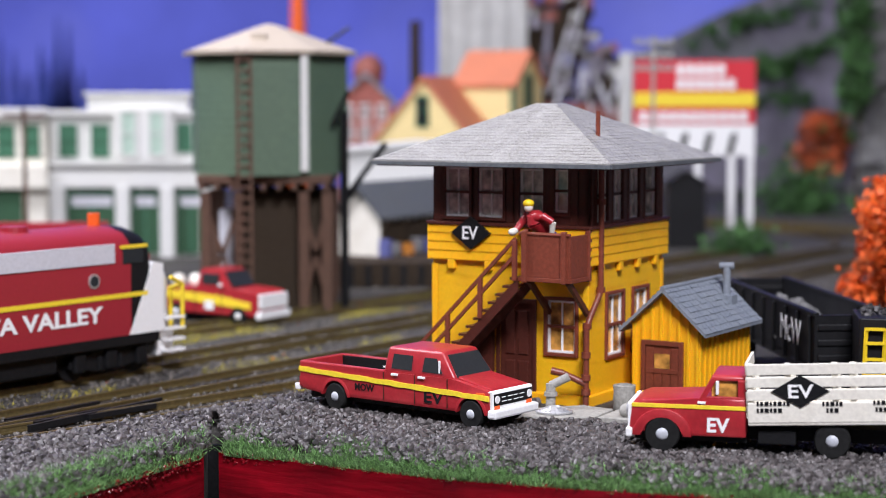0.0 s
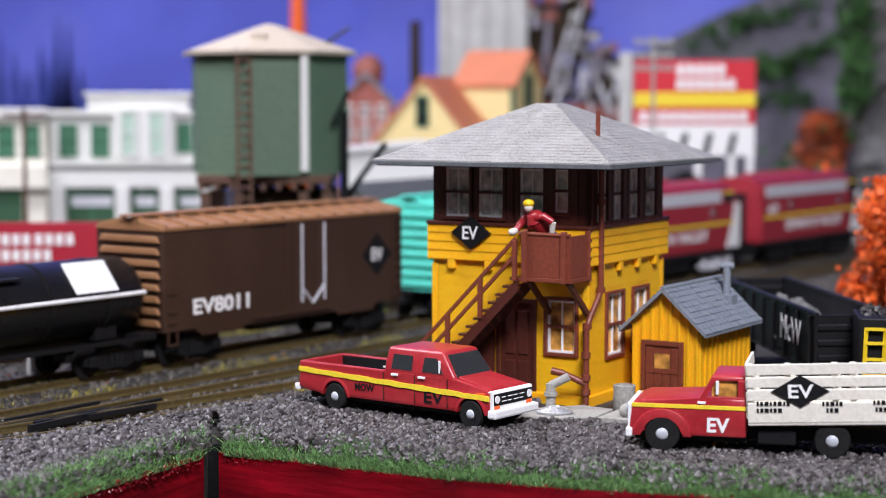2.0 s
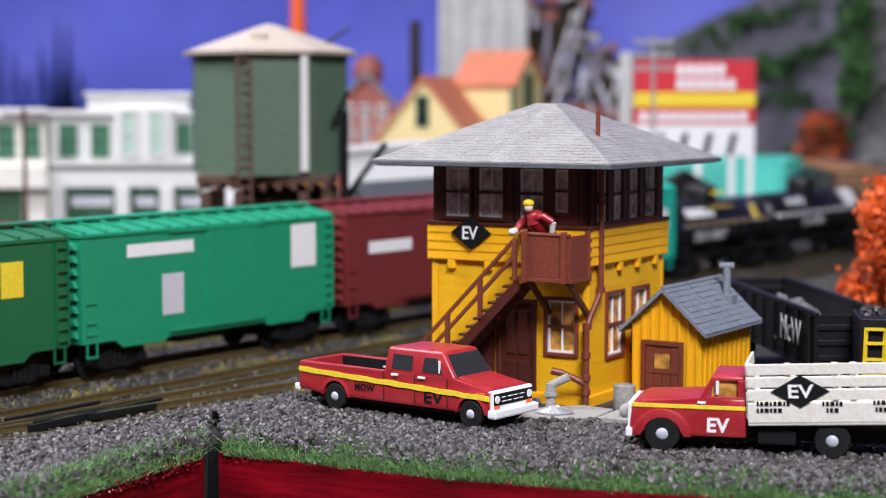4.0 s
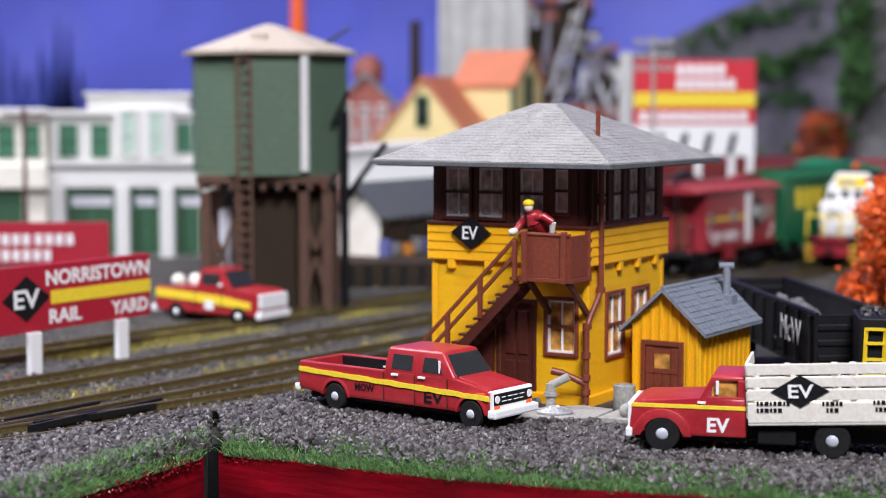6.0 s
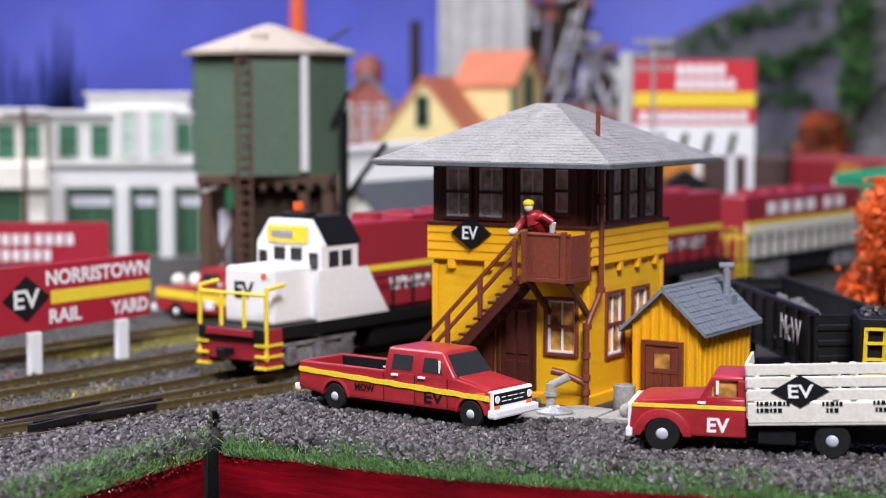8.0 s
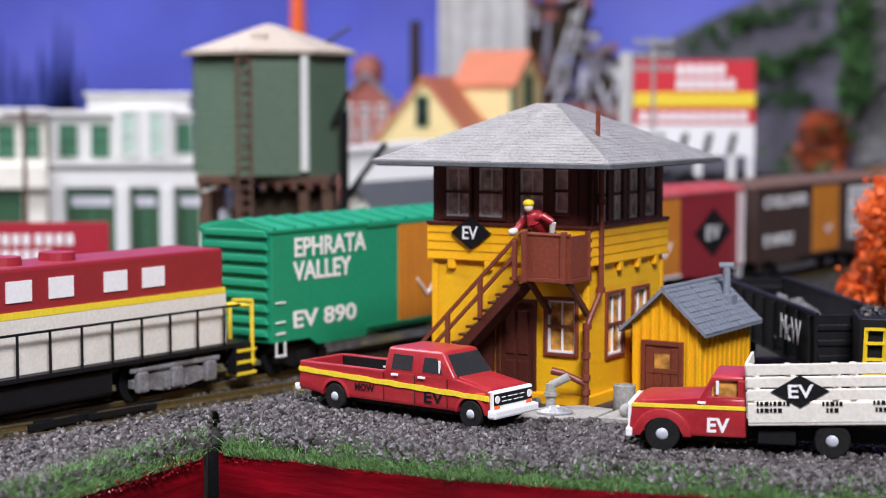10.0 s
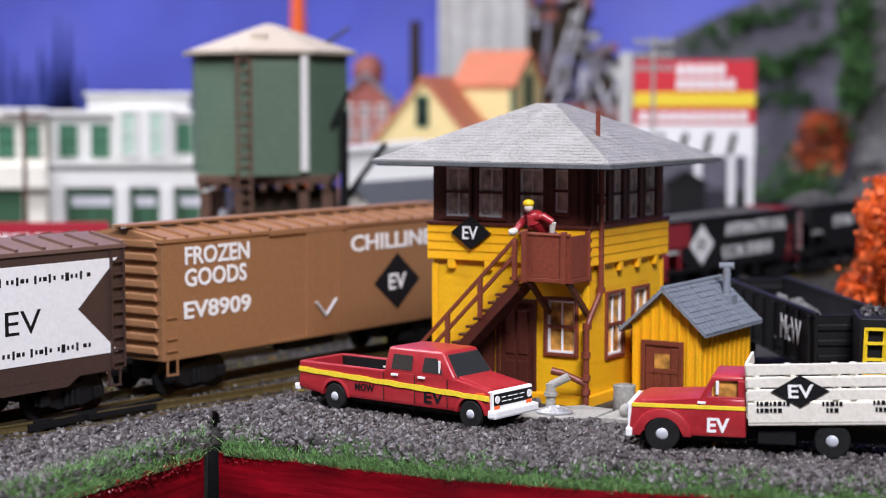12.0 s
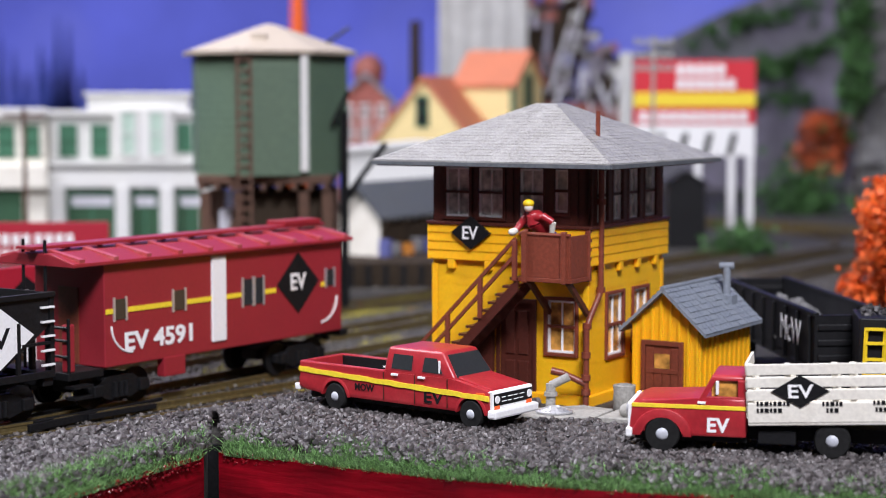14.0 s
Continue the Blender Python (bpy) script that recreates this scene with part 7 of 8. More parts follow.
def water_tank():
    t = thing("water_tank", "green wooden water tank on brown timber legs with cream roof", "water tank", -85.5, 882, BED_Z)
    r, z0, z1 = 39.4, 65, 123
    bm = bmesh.new()
    lathe(bm, [(r - 0.6, z0), (r - 0.6, z1)], k=8, a0=radians(35))
    tank = part("tank", bm, TANK_GREEN, t, "green eight-sided clapboard tank")
    n = 15
    for k in range(n):
        za, zb = z0 + (z1 - z0) * k / n, z0 + (z1 - z0) * (k + 1) / n
        bm = bmesh.new()
        lathe(bm, [(r - 1.2, za), (r + 0.12, za), (r - 0.1, zb), (r - 1.2, zb)], k=8, a0=radians(35))
        part("clapboard", bm, TANK_GREEN, tank)
    bm = bmesh.new()
    lathe(bm, [(r + 4.6, z1 - 0.5), (r + 4.9, z1 + 1.2), (3, z1 + 14.6), (0.6, z1 + 15)], k=8, a0=radians(35))
    roof = part("roof", bm, TANK_ROOF, t, "cream conical roof")
    part("roof_hatch", boxed(-6, 1, -26, -16, z1 + 5.5, z1 + 9.5, bevel=0.4), TANK_ROOF, roof)
    bm = bmesh.new()
    rod(bm, (27, -8, z1 + 4), (40, -8, z1 + 13), 0.8, k=6)
    part("roof_bracket", bm, BLACK, roof)
    lx, ly = -8.0, -r - 0.4
    bm = bmesh.new()
    for d in (-3.2, 3.2):
        bar(bm, (lx + d, ly, 2), (lx + d, ly, z1 + 2), 1.2, 1.2)
    lad = part("ladder", bm, TIMBER, t, "brown timber ladder")
    for k in range(24):
        part("rung", boxed(lx - 3.2, lx + 3.2, ly - 0.5, ly + 0.5, 4 + k * 5, 5.1 + k * 5), TIMBER, lad)
    part("gauge_board", boxed(18.2, 21.8, -35.8, -31.6, z0 + 2, z1 - 1, bevel=0.2), OFFWHITE, t, "white level gauge board")
    part("deck", boxed(-32, 32, -32, 32, z0 - 4, z0, bevel=0.4), TIMBER, t, "timber deck beams")
    for k in range(9):
        part("joist", boxed(-31 + k * 7.4, -28.5 + k * 7.4, -32, 32, z0 - 7, z0 - 4), TIMBER, t)
    for x in (-28, -12, 19, 30):
        for y in (-28, 0, 28):
            part("post", boxed(x - 2.4, x + 2.4, y - 2.4, y + 2.4, 0, z0 - 8, bevel=0.3), TIMBER, t)
    for a, b in (((-28, -29, 4), (-12, -29, 50)), ((-12, -29, 4), (-28, -29, 50)), ((19, -29, 5), (30, -29, 50)), ((30, -29, 5), (19, -29, 50))):
        bm = bmesh.new()
        bar(bm, a, b, 1.6, 2.0)
        part("brace", bm, TIMBER, t)
    # Dark box stands in for the unlit space and hides what lies behind.
    part("dark_infill", boxed(-10, 27, -20, 26, 0, 57, bevel=0.5), BARK, t, "dark box added for the shaded space between the legs")
    part("white_drum", boxed(-24, -17, -12, -5, 16, 48, bevel=2.0), SILVER, t)
    bm = bmesh.new()
    rod(bm, (38, -20, z1 - 28), (38, -20, 20), 2.0, k=10)
    rod(bm, (38, -20, z0 - 12), (58, -22, 80), 1.4, k=8)
    rod(bm, (40, -20, z1 - 18), (32, -22, z1 - 34), 1.0, k=8)
    part("spout", bm, BLACK, t, "black swinging spout and counterweight arm", smooth=True)
    bm = bmesh.new()
    rod(bm, (38, -20, 20), (38, -20, 0), 2.2, k=10)
    part("standpipe", bm, BLACK, t)


water_tank()


def yard_sign():
    t = thing("yard_sign", "red yard sign with yellow band on two white posts", "sign", -152, 652, BED_Z, 58.0)
    b = part("board", boxed(-26, 65, -1.2, 1.2, 15.5, 40, bevel=0.2), SIGN_RED, t, "red painted board")
    part("yellow_band", boxed(10, 65.1, -1.45, 1.3, 25.0, 30.0), STRIPE, b, "yellow band")
    d = diamond("diamond_emblem", 24, 17, BLACK, b, facing(-2.6, -1.3, 28.0), 0.2, "black diamond with white letters")
    letters("EV", 13, 7.0, WHITE, d, facing(-2.6, -1.6, 28.0), bold=0.02)
    letters("NORRISTOWN", 57, 5.8, WHITE, b, facing(36, -1.35, 34.8), bold=0.03)
    letters("RAIL", 17, 5.4, WHITE, b, facing(17.5, -1.35, 20.4), bold=0.03)
    letters("YARD", 21, 5.4, WHITE, b, facing(53, -1.35, 20.4), bold=0.03)
    for x in (0, 47):
        part("post", boxed(x - 3, x + 3, -3.5, 0.4 - 1.5, 0, 15.6, bevel=0.4), WHITE, t, "square white post")
    return t


yard_sign()


def rear_sign():
    t = thing("rear_sign", "red sign with faded white lettering before the storefronts", "sign", -196, 905, BED_Z, 4.0)
    b = part("board", boxed(-40, 26, -1, 1, 17, 39, bevel=0.2), SIGN_RED, t)
    for x0, x1, z in ((-38, -14, 27.5), (-11, 6, 27.5), (-38, -6, 19.5)):
        x = x0
        while x < x1:
            part("lettering_bar", boxed(x, x + 3.6, -1.4, -0.9, z, z + 5.6), WHITE, b)
            x += 5.2
    for x in (-34, 20):
        part("post", boxed(x - 2, x + 2, -1.8, 0.9, 0, 17.5, bevel=0.2), WHITE, t)


rear_sign()


def yard_pickup():
    t = thing("pickup_truck", "small red and yellow pickup truck with white bumper in the yard", "pickup truck", -122, 812, BED_Z, -32.0)
    Wd = 21.0
    bm = bmesh.new()
    prism(bm, car_side([(44, 4.5), (47, 5.4), (47, 14.5), (44, 15.6), (28, 16.6), (12, 16.4), (-12, 15.6), (-12.4, 6), (-9, 4.8)], (0, 36), 5.2, 4.4), 0, Wd, axis="y", bevel=0.5)
    body = part("body", bm, RED, t, "red hood and lower body")
    bm = bmesh.new()
    a = [bm.verts.new((x, y, 16.0)) for x, y in ((11, 0.8), (31, 0.8), (31, Wd - 0.8), (11, Wd - 0.8))]
    b = [bm.verts.new((x, y, 24.5)) for x, y in ((12.4, 2.4), (25, 2.4), (25, Wd - 2.4), (12.4, Wd - 2.4))]
    bm.faces.new(a[::-1])
    bm.faces.new(b)
    for i in range(4):
        bm.faces.new((a[i], a[(i + 1) % 4], b[(i + 1) % 4], b[i]))
    bmesh.ops.bevel(bm, geom=list(bm.edges), offset=0.8, segments=2, affect="EDGES", clamp_overlap=True)
    cab = part("cab", bm, RED, t, smooth=True)
    bm = bmesh.new()
    prism(bm, [(30.6, 16.8), (25.8, 23.4), (26.4, 23.7), (31.3, 17.0)], 2.8, Wd - 2.8, axis="y")
    part("windscreen", bm, GLASS, cab)
    part("side_window", boxed(14.5, 24, 0.9, 2.2, 17.4, 22.6, bevel=0.3), GLASS, cab)
    part("bed_floor", boxed(-11, 10, 2, Wd - 2, 12, 15.9), BLACK, body)
    bm = bmesh.new()
    prism(bm, [(-12, 10.8), (8, 10.0), (20, 9.0), (43, 7.6), (43, 10.6), (26, 13.0), (8, 14.0), (-12, 14.8)], -0.3, 0.3, axis="y", bevel=0.12)
    part("side_panel", bm, STRIPE, body, "yellow sweeping side panel")
    for x in (11.2, 26.5):
        part("door_seam", boxed(x - 0.15, x + 0.15, -0.35, 0.2, 5.0, 16.2), BROWN, body)
    part("mirror", boxed(25.5, 26.7, -1.2, 0.4, 17.0, 18.8, bevel=0.2), WHITE, cab)
    for k in range(3):
        bm = bmesh.new()
        ball(bm, (-6 + k * 6, 9 + (k % 2) * 5, 17.5), 3.4, sub=2)
        part("sack", bm, CREAM, t, smooth=True)
    part("grille", boxed(46.4, 48.4, 0.5, Wd - 0.5, 8.0, 14.4, bevel=0.5), WHITE, t, "white grille and bumper")
    part("front_bumper", boxed(46, 49, -0.8, Wd + 0.8, 3.4, 6.8, bevel=0.6), WHITE, t)
    part("rear_bumper", boxed(-15, -12, 0, Wd, 4, 7, bevel=0.4), WHITE, t)
    part("underbody", boxed(-10, 44, 3, Wd - 3, 2.8, 5.5), BLACK, t)
    part("door_emblem", boxed(17, 22, -0.45, 0.1, 6.4, 10.6), WHITE, body)
    for x in (0, 36):
        wheel(t, x, 1.2, 4.4, 3.0, hub=WHITE)
        wheel(t, x, Wd - 1.2, 4.4, 3.0, near=False)


yard_pickup()


def freight_shed():
    t = thing("freight_shed", "cream freight shed with grey roof on a dark platform", "shed", 0, 0, BED_Z)
    part("platform", boxed(-72, 40, 955, 1060, 0, 14, bevel=0.4), BARK, t, "dark timber platform")
    for k in range(12):
        part("platform_post", boxed(-70 + k * 9.5, -67 + k * 9.5, 953, 956, 0, 13), BLACK, t)
    turn = Matrix.Translation((-34.6, 985, 0)) @ Matrix.Rotation(radians(-31), 4, "Z")
    bm = bmesh.new()
    prism(bm, [(-31, 14), (-3.5, 14), (-3.5, 36.5), (-17.2, 51), (-31, 36.5)], 5, 118, axis="y")
    wall = part("wall", moved(bm, turn), CREAM, t, "cream boarded gable end")
    for k in range(5):
        # Dark plate on the wall paints the shade inside each bay.
        part("bay_shade", moved(boxed(-4, -3.1, 9 + k * 21, 26 + k * 21, 15, 33), turn), BARK, wall, "dark panel for the shaded inside of an open loading bay")
        part("bay_post", moved(boxed(-3.6, -1.6, 5.5 + k * 21, 8 + k * 21, 14, 36), turn), BARK, wall)
        bm = bmesh.new()
        bar(bm, (-2.6, 6.5 + k * 21, 27), (1.5, 6.5 + k * 21, 34.5), 1.2, 1.2)
        part("brace", moved(bm, turn), BARK, wall)
    bm = bmesh.new()
    prism(bm, [(-36, 33.2), (-17.2, 53.2), (0, 34.4), (0, 35.8), (-17.2, 55.2), (-36, 34.6)], 0, 122, axis="y")
    roof = part("roof", moved(bm, turn), DARK_ROOF, t, "grey sheet roof with wide eaves")
    for k in range(14):
        bm = bmesh.new()
        bar(bm, (0, 1 + k * 9.2, 36.2), (-17.2, 1 + k * 9.2, 55.4), 0.7, 0.5)
        part("roof_seam", moved(bm, turn), DARK_ROOF, roof)


freight_shed()
# Duller drum colours carry the shade under the shed's eaves.
for x, y, h, m, lab in ((-32, 990, 12, BLUE_SHEET, "blue drum"), (-27, 1000, 9, TRUCK_GREY, "grey drum"), (-20, 1006, 8, ORANGE_DOOR, "orange crate drum darkened for shade"), (-15, 1018, 11, TRUCK_GREY, "grey drum"), (-8, 1026, 10, BLUE_SHEET, "blue drum")):
    bm = bmesh.new()
    h *= 0.8
    lathe(bm, [(3.6, 0), (3.9, 0.4), (3.6, h * 0.33), (3.9, h * 0.36), (3.6, h * 0.66), (3.9, h * 0.69), (3.7, h - 0.3), (3.3, h)], k=16)
    o = part("drum", bm, m, None, smooth=True)
    o.matrix_world = pose(x * MM, y * MM, (BED_Z + 14) * MM)
    tagged(o, lab + " standing on the freight platform", "drum", "drums on the platform")


def plain_house(label, x0, x1, y0, y1, ze, zp, wall_mat, roof_mat, along="y", over=4.0, turn=0):
    """A gabled house; along names the ridge's direction."""
    t = thing("house", label, "house", (x0 + x1) / 2, (y0 + y1) / 2, BED_Z, turn)
    w, d = (x1 - x0) / 2, (y1 - y0) / 2
    bm = bmesh.new()
    if along == "y":
        prism(bm, [(-w, 0), (w, 0), (w, ze), (0, zp), (-w, ze)], -d, d, axis="y")
    else:
        prism(bm, [(-d, 0), (d, 0), (d, ze), (0, zp), (-d, ze)], -w, w, axis="x")
    wall = part("wall", bm, wall_mat, t)
    half, ln = (w, d) if along == "y" else (d, w)
    k = (zp - ze) / half
    bm = bmesh.new()
    prism(bm, [(-half - over, ze - k * over), (0, zp), (half + over, ze - k * over), (half + over, ze - k * over + 2.4), (0, zp + 2.8), (-half - over, ze - k * over + 2.4)], -ln - over, ln + over, axis="y" if along == "y" else "x")
    part("roof", bm, roof_mat, t)
    return t, wall


h, w = plain_house("pale yellow gabled house with orange roof", -42, 52, 1285, 1395, 60, 116, HOUSE_YELLOW, ORANGE_ROOF, turn=-20)
facade_window(w, -1, 93, 8, 20, Matrix.Translation((0, -55, 0)), WINDOW_GREEN, BLACK)
for k in range(16):
    part("clapboard", boxed(-46.8, 46.8, -55.5, -54.8, 4 + k * 3.9, 4.5 + k * 3.9), HOUSE_YELLOW, w)
h, w = plain_house("tall yellow wing with a bright orange gable roof", 20, 66, 1330, 1390, 113, 136, HOUSE_YELLOW, ORANGE_ROOF, along="x", over=3, turn=-24)
facade_window(w, 0, 108, 13, 22, Matrix.Translation((23, 0, 0)) @ Matrix.Rotation(radians(90), 4, "Z"), WINDOW_GREEN, BLACK)
part("corner_board", boxed(20.5, 23.5, -30.5, -27.5, 0, 112), WINDOW_GREEN, w)
h, w = plain_house("white stuccoed store behind the freight shed", -64, 30, 1120, 1200, 68, 72, OFFWHITE, OFFWHITE)
h, w = plain_house("red brick house with white-framed windows", -80, -40, 1380, 1430, 100, 120, BRICK, SHED_GREY)
for i in range(3):
    for j in range(3):
        facade_window(w, -13 + i * 13, 60 + j * 16, 5, 9, Matrix.Translation((0, -25, 0)), WHITE, GLASS)
bm = bmesh.new()
ball(bm, (-60, 1440, 118), 13, 1, 1, 1.1)
rod(bm, (-60, 1440, BED_Z), (-60, 1440, 112), 11, 11, k=20)
tagged(part("storage_tank", bm, BRICK, smooth=True), "dull brick-red domed storage tank behind the brick house", "tank")
bm = bmesh.new()
rod(bm, (-22, 1432, BED_Z), (-22, 1432, 158), 5.5, 4.2, k=16)
tagged(part("chimney_stack", bm, BARK, smooth=True), "tall dark brick chimney stack", "chimney")
bm = bmesh.new()
rod(bm, (-126, 1565, BED_Z), (-126, 1565, 215), 13, 5.0, k=20)
tagged(part("orange_tower", bm, ORANGE, smooth=True), "tall tapering bright orange mast", "mast")
bm = bmesh.new()
box(bm, -4, 74, 1570, 1640, BED_Z, 250, bevel=1.5)
silo = thing("concrete_silo", "tall pale grey concrete silo block", "silo", 0, 0, 0)
CONCRETE_PALE = material("pale_concrete", (0.52, 0.52, 0.50), 0.8, grain=0.05, scale=60, wear=(0.42, 0.42, 0.42), wear_scale=12)
part("shell", bm, CONCRETE_PALE, silo)
for k in range(5):
    part("pilaster", boxed(-2 + k * 17.5, 2 + k * 17.5, 1567.5, 1571, BED_Z, 250), CONCRETE_PALE, silo)

DUSKY = material("dusky_steel", (0.20, 0.19, 0.24), 0.6, grain=0.15, scale=60, wear=(0.30, 0.22, 0.22), wear_scale=20)
works = thing("coal_breaker", "dusky grey industrial works of stacked sheds, ducts and pipes", "factory", 112, 1590, BED_Z)
r2 = random.Random(12)
part("base", boxed(-42, 42, -18, 40, 0, 98), BRICK, works, "dull red lower building")
part("tower_core", boxed(-38, 16, -8, 18, 96, 186, bevel=1), BARK, works, "dark steel tower core")
part("lower_core", boxed(16, 44, -8, 18, 96, 134, bevel=1), DUSKY, works)
for k in range(120):
    x = r2.uniform(-40, 46)
    z = r2.uniform(92, 190 - max(0.0, x - 10) * 1.5)
    s_ = r2.uniform(4, 13)
    part("module", boxed(x - s_ / 2, x + s_ / 2, -16 + r2.uniform(-4, 6), 14, z, z + s_ * r2.uniform(0.5, 1.3), bevel=0.4), [DUSKY, BARK, CONCRETE_PALE, BARK, DUSKY, BLUE_SHEET, BRICK, BARK][k % 8], works)
for k in range(22):
    bm = bmesh.new()
    x = r2.uniform(-40, 40)
    rod(bm, (x, -21, r2.uniform(85, 110)), (x + r2.uniform(-22, 22), -18, r2.uniform(120, 188 - max(0.0, x) * 1.2)), r2.uniform(0.9, 2.2), k=8)
    part("duct", bm, [BARK, DUSKY, SILVER][k % 3], works, smooth=True)


def billboard():
    t = thing("billboard", "red billboard with yellow stripe above a white lettered panel", "billboard", 175, 1252, BED_Z)
    b = part("board", boxed(-42, 43, -1.2, 1.2, 84, 129, bevel=0.3), SIGN_SCARLET, t, "red board")
    part("yellow_stripe", boxed(-42, 43, -1.6, 1.3, 96.5, 106.5), STRIPE, b)
    for x0, x1, z0, z1 in ((-12, 18, 118, 126), (-12, 24, 108.5, 116), (-38, 36, 86, 93)):
        x = x0
        while x < x1:
            part("lettering_bar", boxed(x, x + 5.4, -1.8, -1.1, z0, z1), WHITE, b)
            x += 7.0
    lo = part("lower_panel", boxed(-42, 43, -1, 1, 62, 84, bevel=0.3), WHITE, t, "white lower panel with dark lettering")
    for k in range(4):
        x = -22 + k * 17
        bm = bmesh.new()
        prism(bm, [(x - 6, 63), (x - 1.5, 63), (x + 2, 78), (x - 2.5, 78)], -1.4, -0.9, axis="y")
        part("lettering_bar", bm, BLACK, lo)
    for x in (-38, 3.6, 27, 40):
        part("post", boxed(x - 2.2, x + 2.2, -2, 2, 0, 62, bevel=0.4), WHITE, t, "white post")
    part("side_panel", boxed(-52, -43, -1, 1, 62, 134, bevel=0.3), CONCRETE_PALE, t)


billboard()
hut = thing("coal_hut", "small black hut beside the rear track", "hut", 166, 1225, BED_Z)
bm = bmesh.new()
prism(bm, [(-13, 0), (13, 0), (13, 44), (0, 52), (-13, 44)], -10, 10, axis="y", bevel=0.4)
part("wall", bm, BLACK, hut)
bm = bmesh.new()
prism(bm, [(-15.5, 42.6), (0, 52.4), (15.5, 42.6), (15.5, 44), (0, 54), (-15.5, 44)], -12, 12, axis="y")
part("roof", bm, BLACK, hut)


# ---- beside the tower ----
def gondola():
    t = thing("gondola_car", "black gondola car loaded with grey rocks", "gondola car", 127.5, 637, -2.0, 95.0)
    L, W = 122.0, 25.0
    part("floor", boxed(-L / 2, L / 2, -W / 2, W / 2, 8, 11), BLACK, t)
    for s in (-1, 1):
        y = s * W / 2
        sd = part("side", boxed(-L / 2, L / 2, min(y, y - s * 1.2), max(y, y - s * 1.2), 10, 27), BLACK, t, "black ribbed side")
        part("top_chord", boxed(-L / 2, L / 2, min(y + s * 0.5, y - s * 1.6), max(y + s * 0.5, y - s * 1.6), 26.4, 27.8, bevel=0.2), BLACK, sd)
        for k in range(9):
            x = -L / 2 + 4 + k * (L - 8) / 8
            part("rib", boxed(x - 0.8, x + 0.8, min(y, y + s * 1.1), max(y, y + s * 1.1), 9, 26.4, bevel=0.2), BLACK, sd)
        e = part("end", boxed(s * L / 2 - 0.8, s * L / 2 + 0.8, -W / 2, W / 2, 10, 27), BLACK, t)
        for k in range(3):
            part("end_rib", boxed(s * L / 2 - 1.4, s * L / 2 + 1.4, -W / 2 + 1, W / 2 - 1, 12 + k * 5, 14 + k * 5, bevel=0.3), BLACK, e)
        bogie(t, s * (L / 2 - 18), BLACK, 20)
    letters("McW", 24, 8.5, WHITE, t, facing(-38, W / 2 + 1.25, 19.5, 180), bold=0.0)

    def heap(r):
        x, y = r.uniform(-20, 55), r.uniform(-11, 11)
        return np.array((x, y, 15 + 8 * (1 - (y / 12) ** 2) * (0.5 + 0.5 * math.sin(x * 0.1)) + r.uniform(-1, 1)))

    v_, f_ = stones(500, heap, 1.9, 31)
    tagged(raw("rock_load", v_, f_, ROCK, t), "loose grey rocks", kind="stuff")
    part("load_base", boxed(-50, 58, -11, 11, 11, 15), BLACK, t)


gondola()
wagon = thing("work_wagon", "black work wagon end with a yellow ladder", "wagon", 143, 548, -1.0, -8.0)
part("body", boxed(-14, 30, 0, 26, 6, 28, bevel=0.4), BLACK, wagon)
part("floor_beam", boxed(-15, 30, -1, 27, 4, 7, bevel=0.3), BLACK, wagon)
for x in (-10, 18):
    for y in (3, 22):
        bm = bmesh.new()
        lathe(bm, [(1.5, -1), (4.4, -1), (4.4, 1), (1.5, 1)], k=18)
        part("wheel", moved(bm, Matrix.Translation((x, y, 4.4)) @ Matrix.Rotation(radians(90), 4, "X")), BLACK, wagon)
bm = bmesh.new()
for x in (-12.6, -6.8):
    bar(bm, (x, -1.6, 8), (x + 0.6, -1.0, 25), 0.9, 0.9)
lad = part("ladder", bm, HELMET, wagon, "bright yellow ladder")
for z in (10, 15, 20, 24.4):
    part("rung", boxed(-12.4, -6.4, -1.8, -1.0, z, z + 0.9), HELMET, lad)
leaf_cloud("load", 300, 1.4, lambda q: (q.uniform(-12, 28), q.uniform(3, 24), 28 + q.rand() * 1.5), COAL, wagon, "black scrap load", 5)

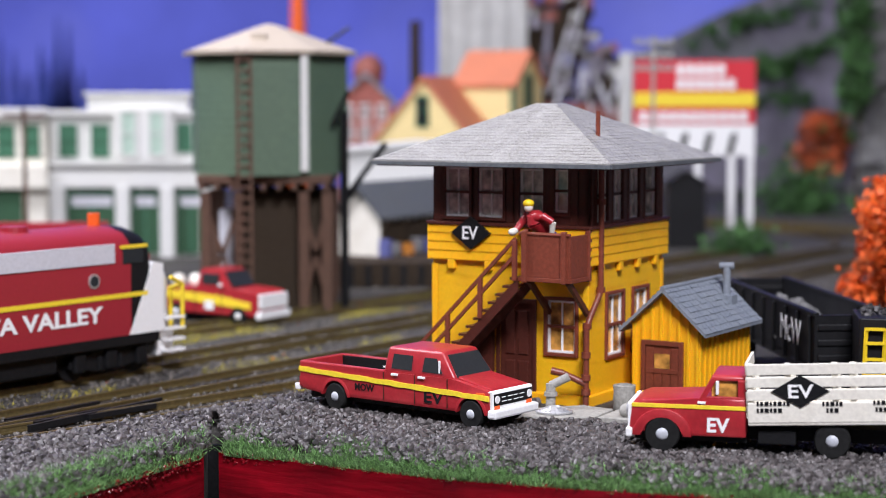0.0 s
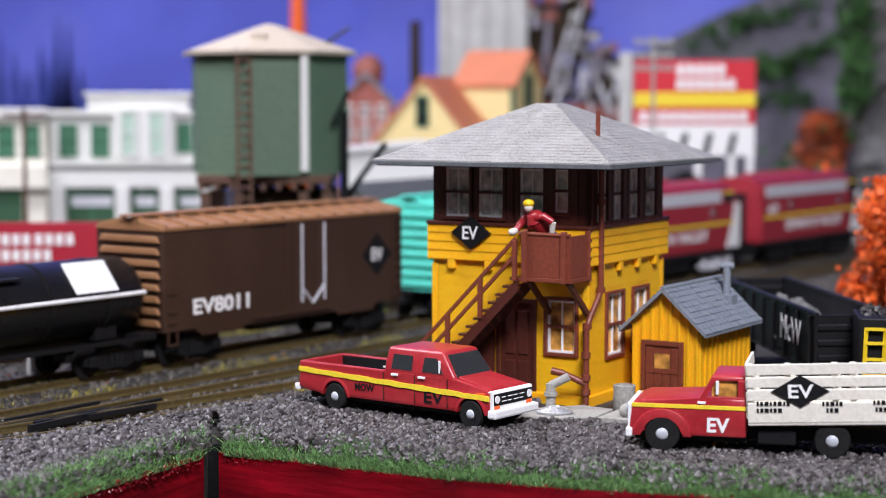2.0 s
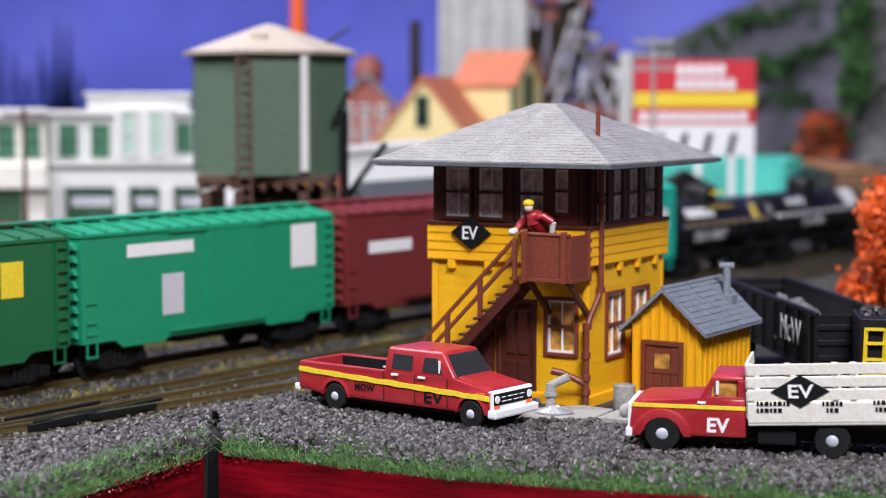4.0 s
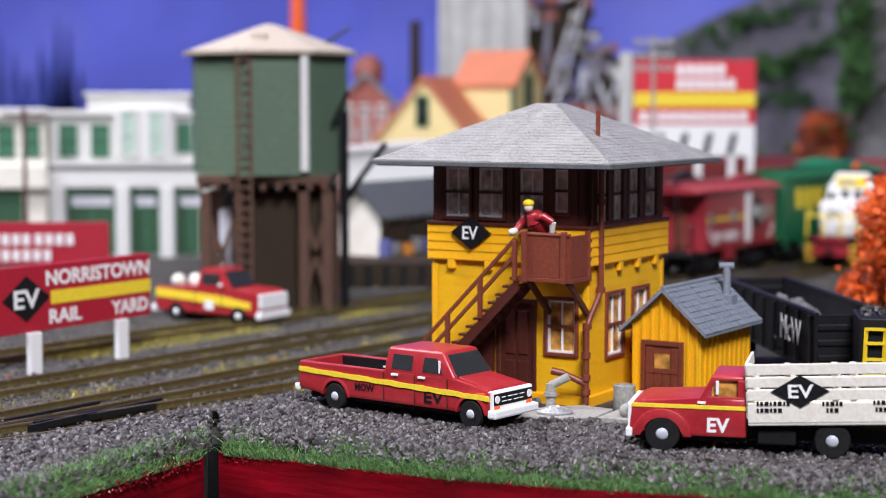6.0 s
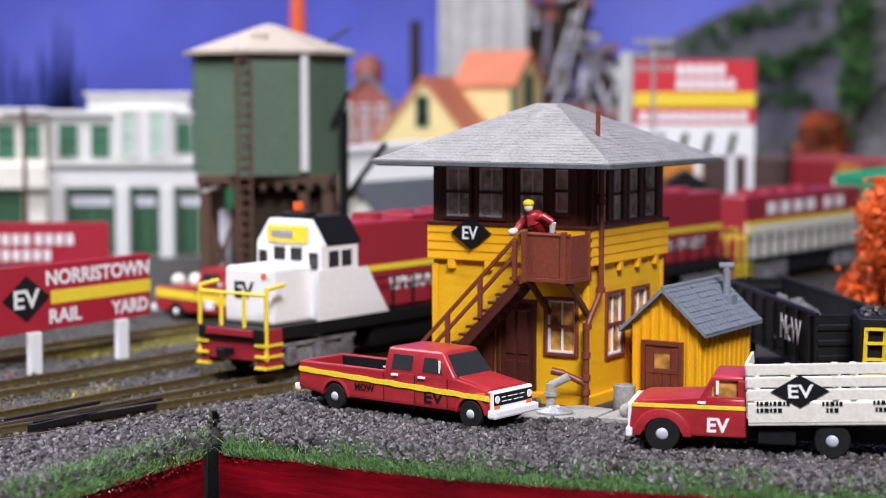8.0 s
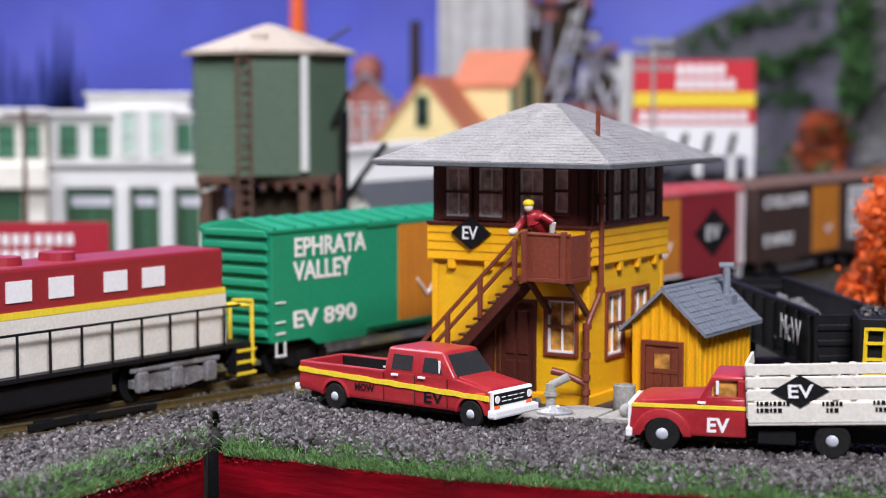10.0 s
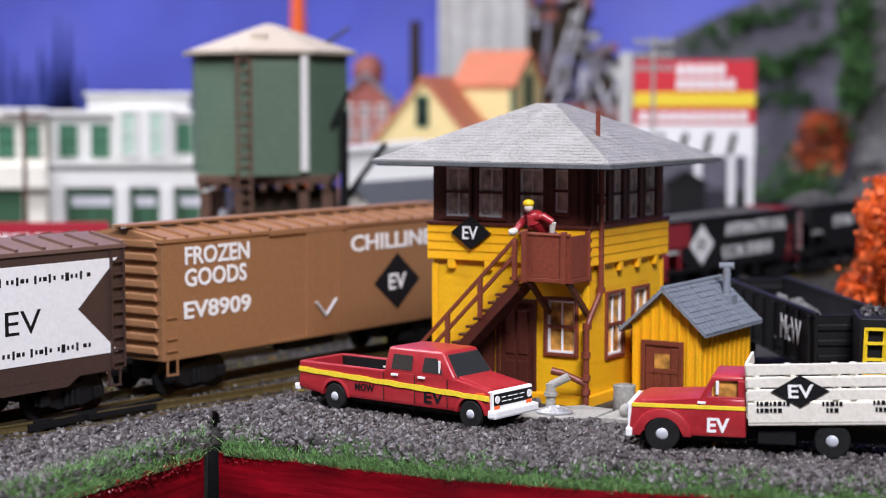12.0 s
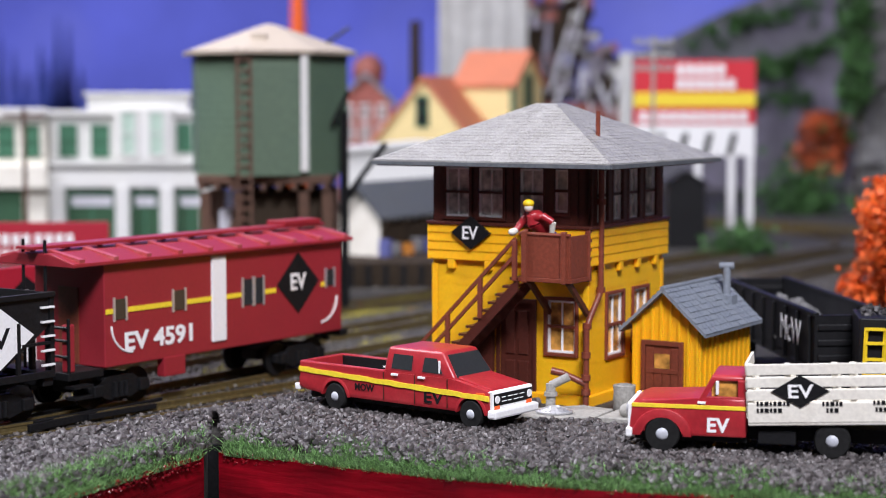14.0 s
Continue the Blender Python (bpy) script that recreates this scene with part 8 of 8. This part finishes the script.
for pts, lab in (([(22, 538), (43, 545.5), (52, 538), (45, 524), (24, 523)], "cracked grey concrete slab at the tower foot"), ([(46, 524.5), (53, 537.5), (64, 534), (72, 522), (62, 516)], "smaller concrete slab before the shed")):
    bm = bmesh.new()
    prism(bm, pts, -1.2, 0.7, axis="z", bevel=0.3)
    tagged(part("concrete_slab", bm, CONCRETE), lab, "slab")
bm = bmesh.new()
lathe(bm, [(3.2, 0), (3.5, 0.5), (3.3, 2.6), (3.5, 3.0), (3.3, 5.4), (3.5, 7.6), (2.7, 7.8), (2.6, 5.8), (0.4, 5.6)], k=20)
o = part("barrel", bm, CONCRETE, smooth=True)
o.matrix_world = pose(55.5 * MM, 541 * MM, 0, 0, 0, 0)
tagged(o, "open grey barrel beside the shed door", "barrel")
bm = bmesh.new()
rod(bm, (0, 0, 0), (0, 0, 8), 1.5, k=12)
rod(bm, (0, 0, 7.4), (5.5, -0.6, 10.2), 1.3, k=12)
rod(bm, (0, 0, 4.2), (0, 0, 5.4), 2.1, k=12)
o = part("standpipe", bm, CONCRETE, smooth=True)
o.matrix_world = pose(33.0 * MM, 541.5 * MM, 0)
tagged(o, "grey bent water standpipe at the tower foot", "standpipe")
bm = bmesh.new()
for k in range(4):
    for i in range(20):
        a, b = 2 * math.pi * i / 20, 2 * math.pi * (i + 1) / 20
        rr = 5.2 - k * 1.1
        rod(bm, (rr * math.cos(a), rr * 0.8 * math.sin(a), 0.6 + k * 0.35), (rr * math.cos(b), rr * 0.8 * math.sin(b), 0.6 + k * 0.35), 0.55, k=6)
o = part("hose_coil", bm, CHROME, smooth=True)
o.matrix_world = pose(33.5 * MM, 531 * MM, 0.6 * MM)
tagged(o, "coiled grey hose lying on the concrete slab", "hose")
for x, y in ((54.5, 524.5), (58.6, 523.5)):
    bm = bmesh.new()
    ball(bm, (0, 0, 2.0), 2.3, 1, 1, 1, sub=2)
    o = part("boulder", bm, CONCRETE, smooth=True)
    o.matrix_world = pose(x * MM, y * MM, 0.5 * MM)
    tagged(o, "rounded grey boulder on the slab", "boulder", "boulders on the slab")

motions()
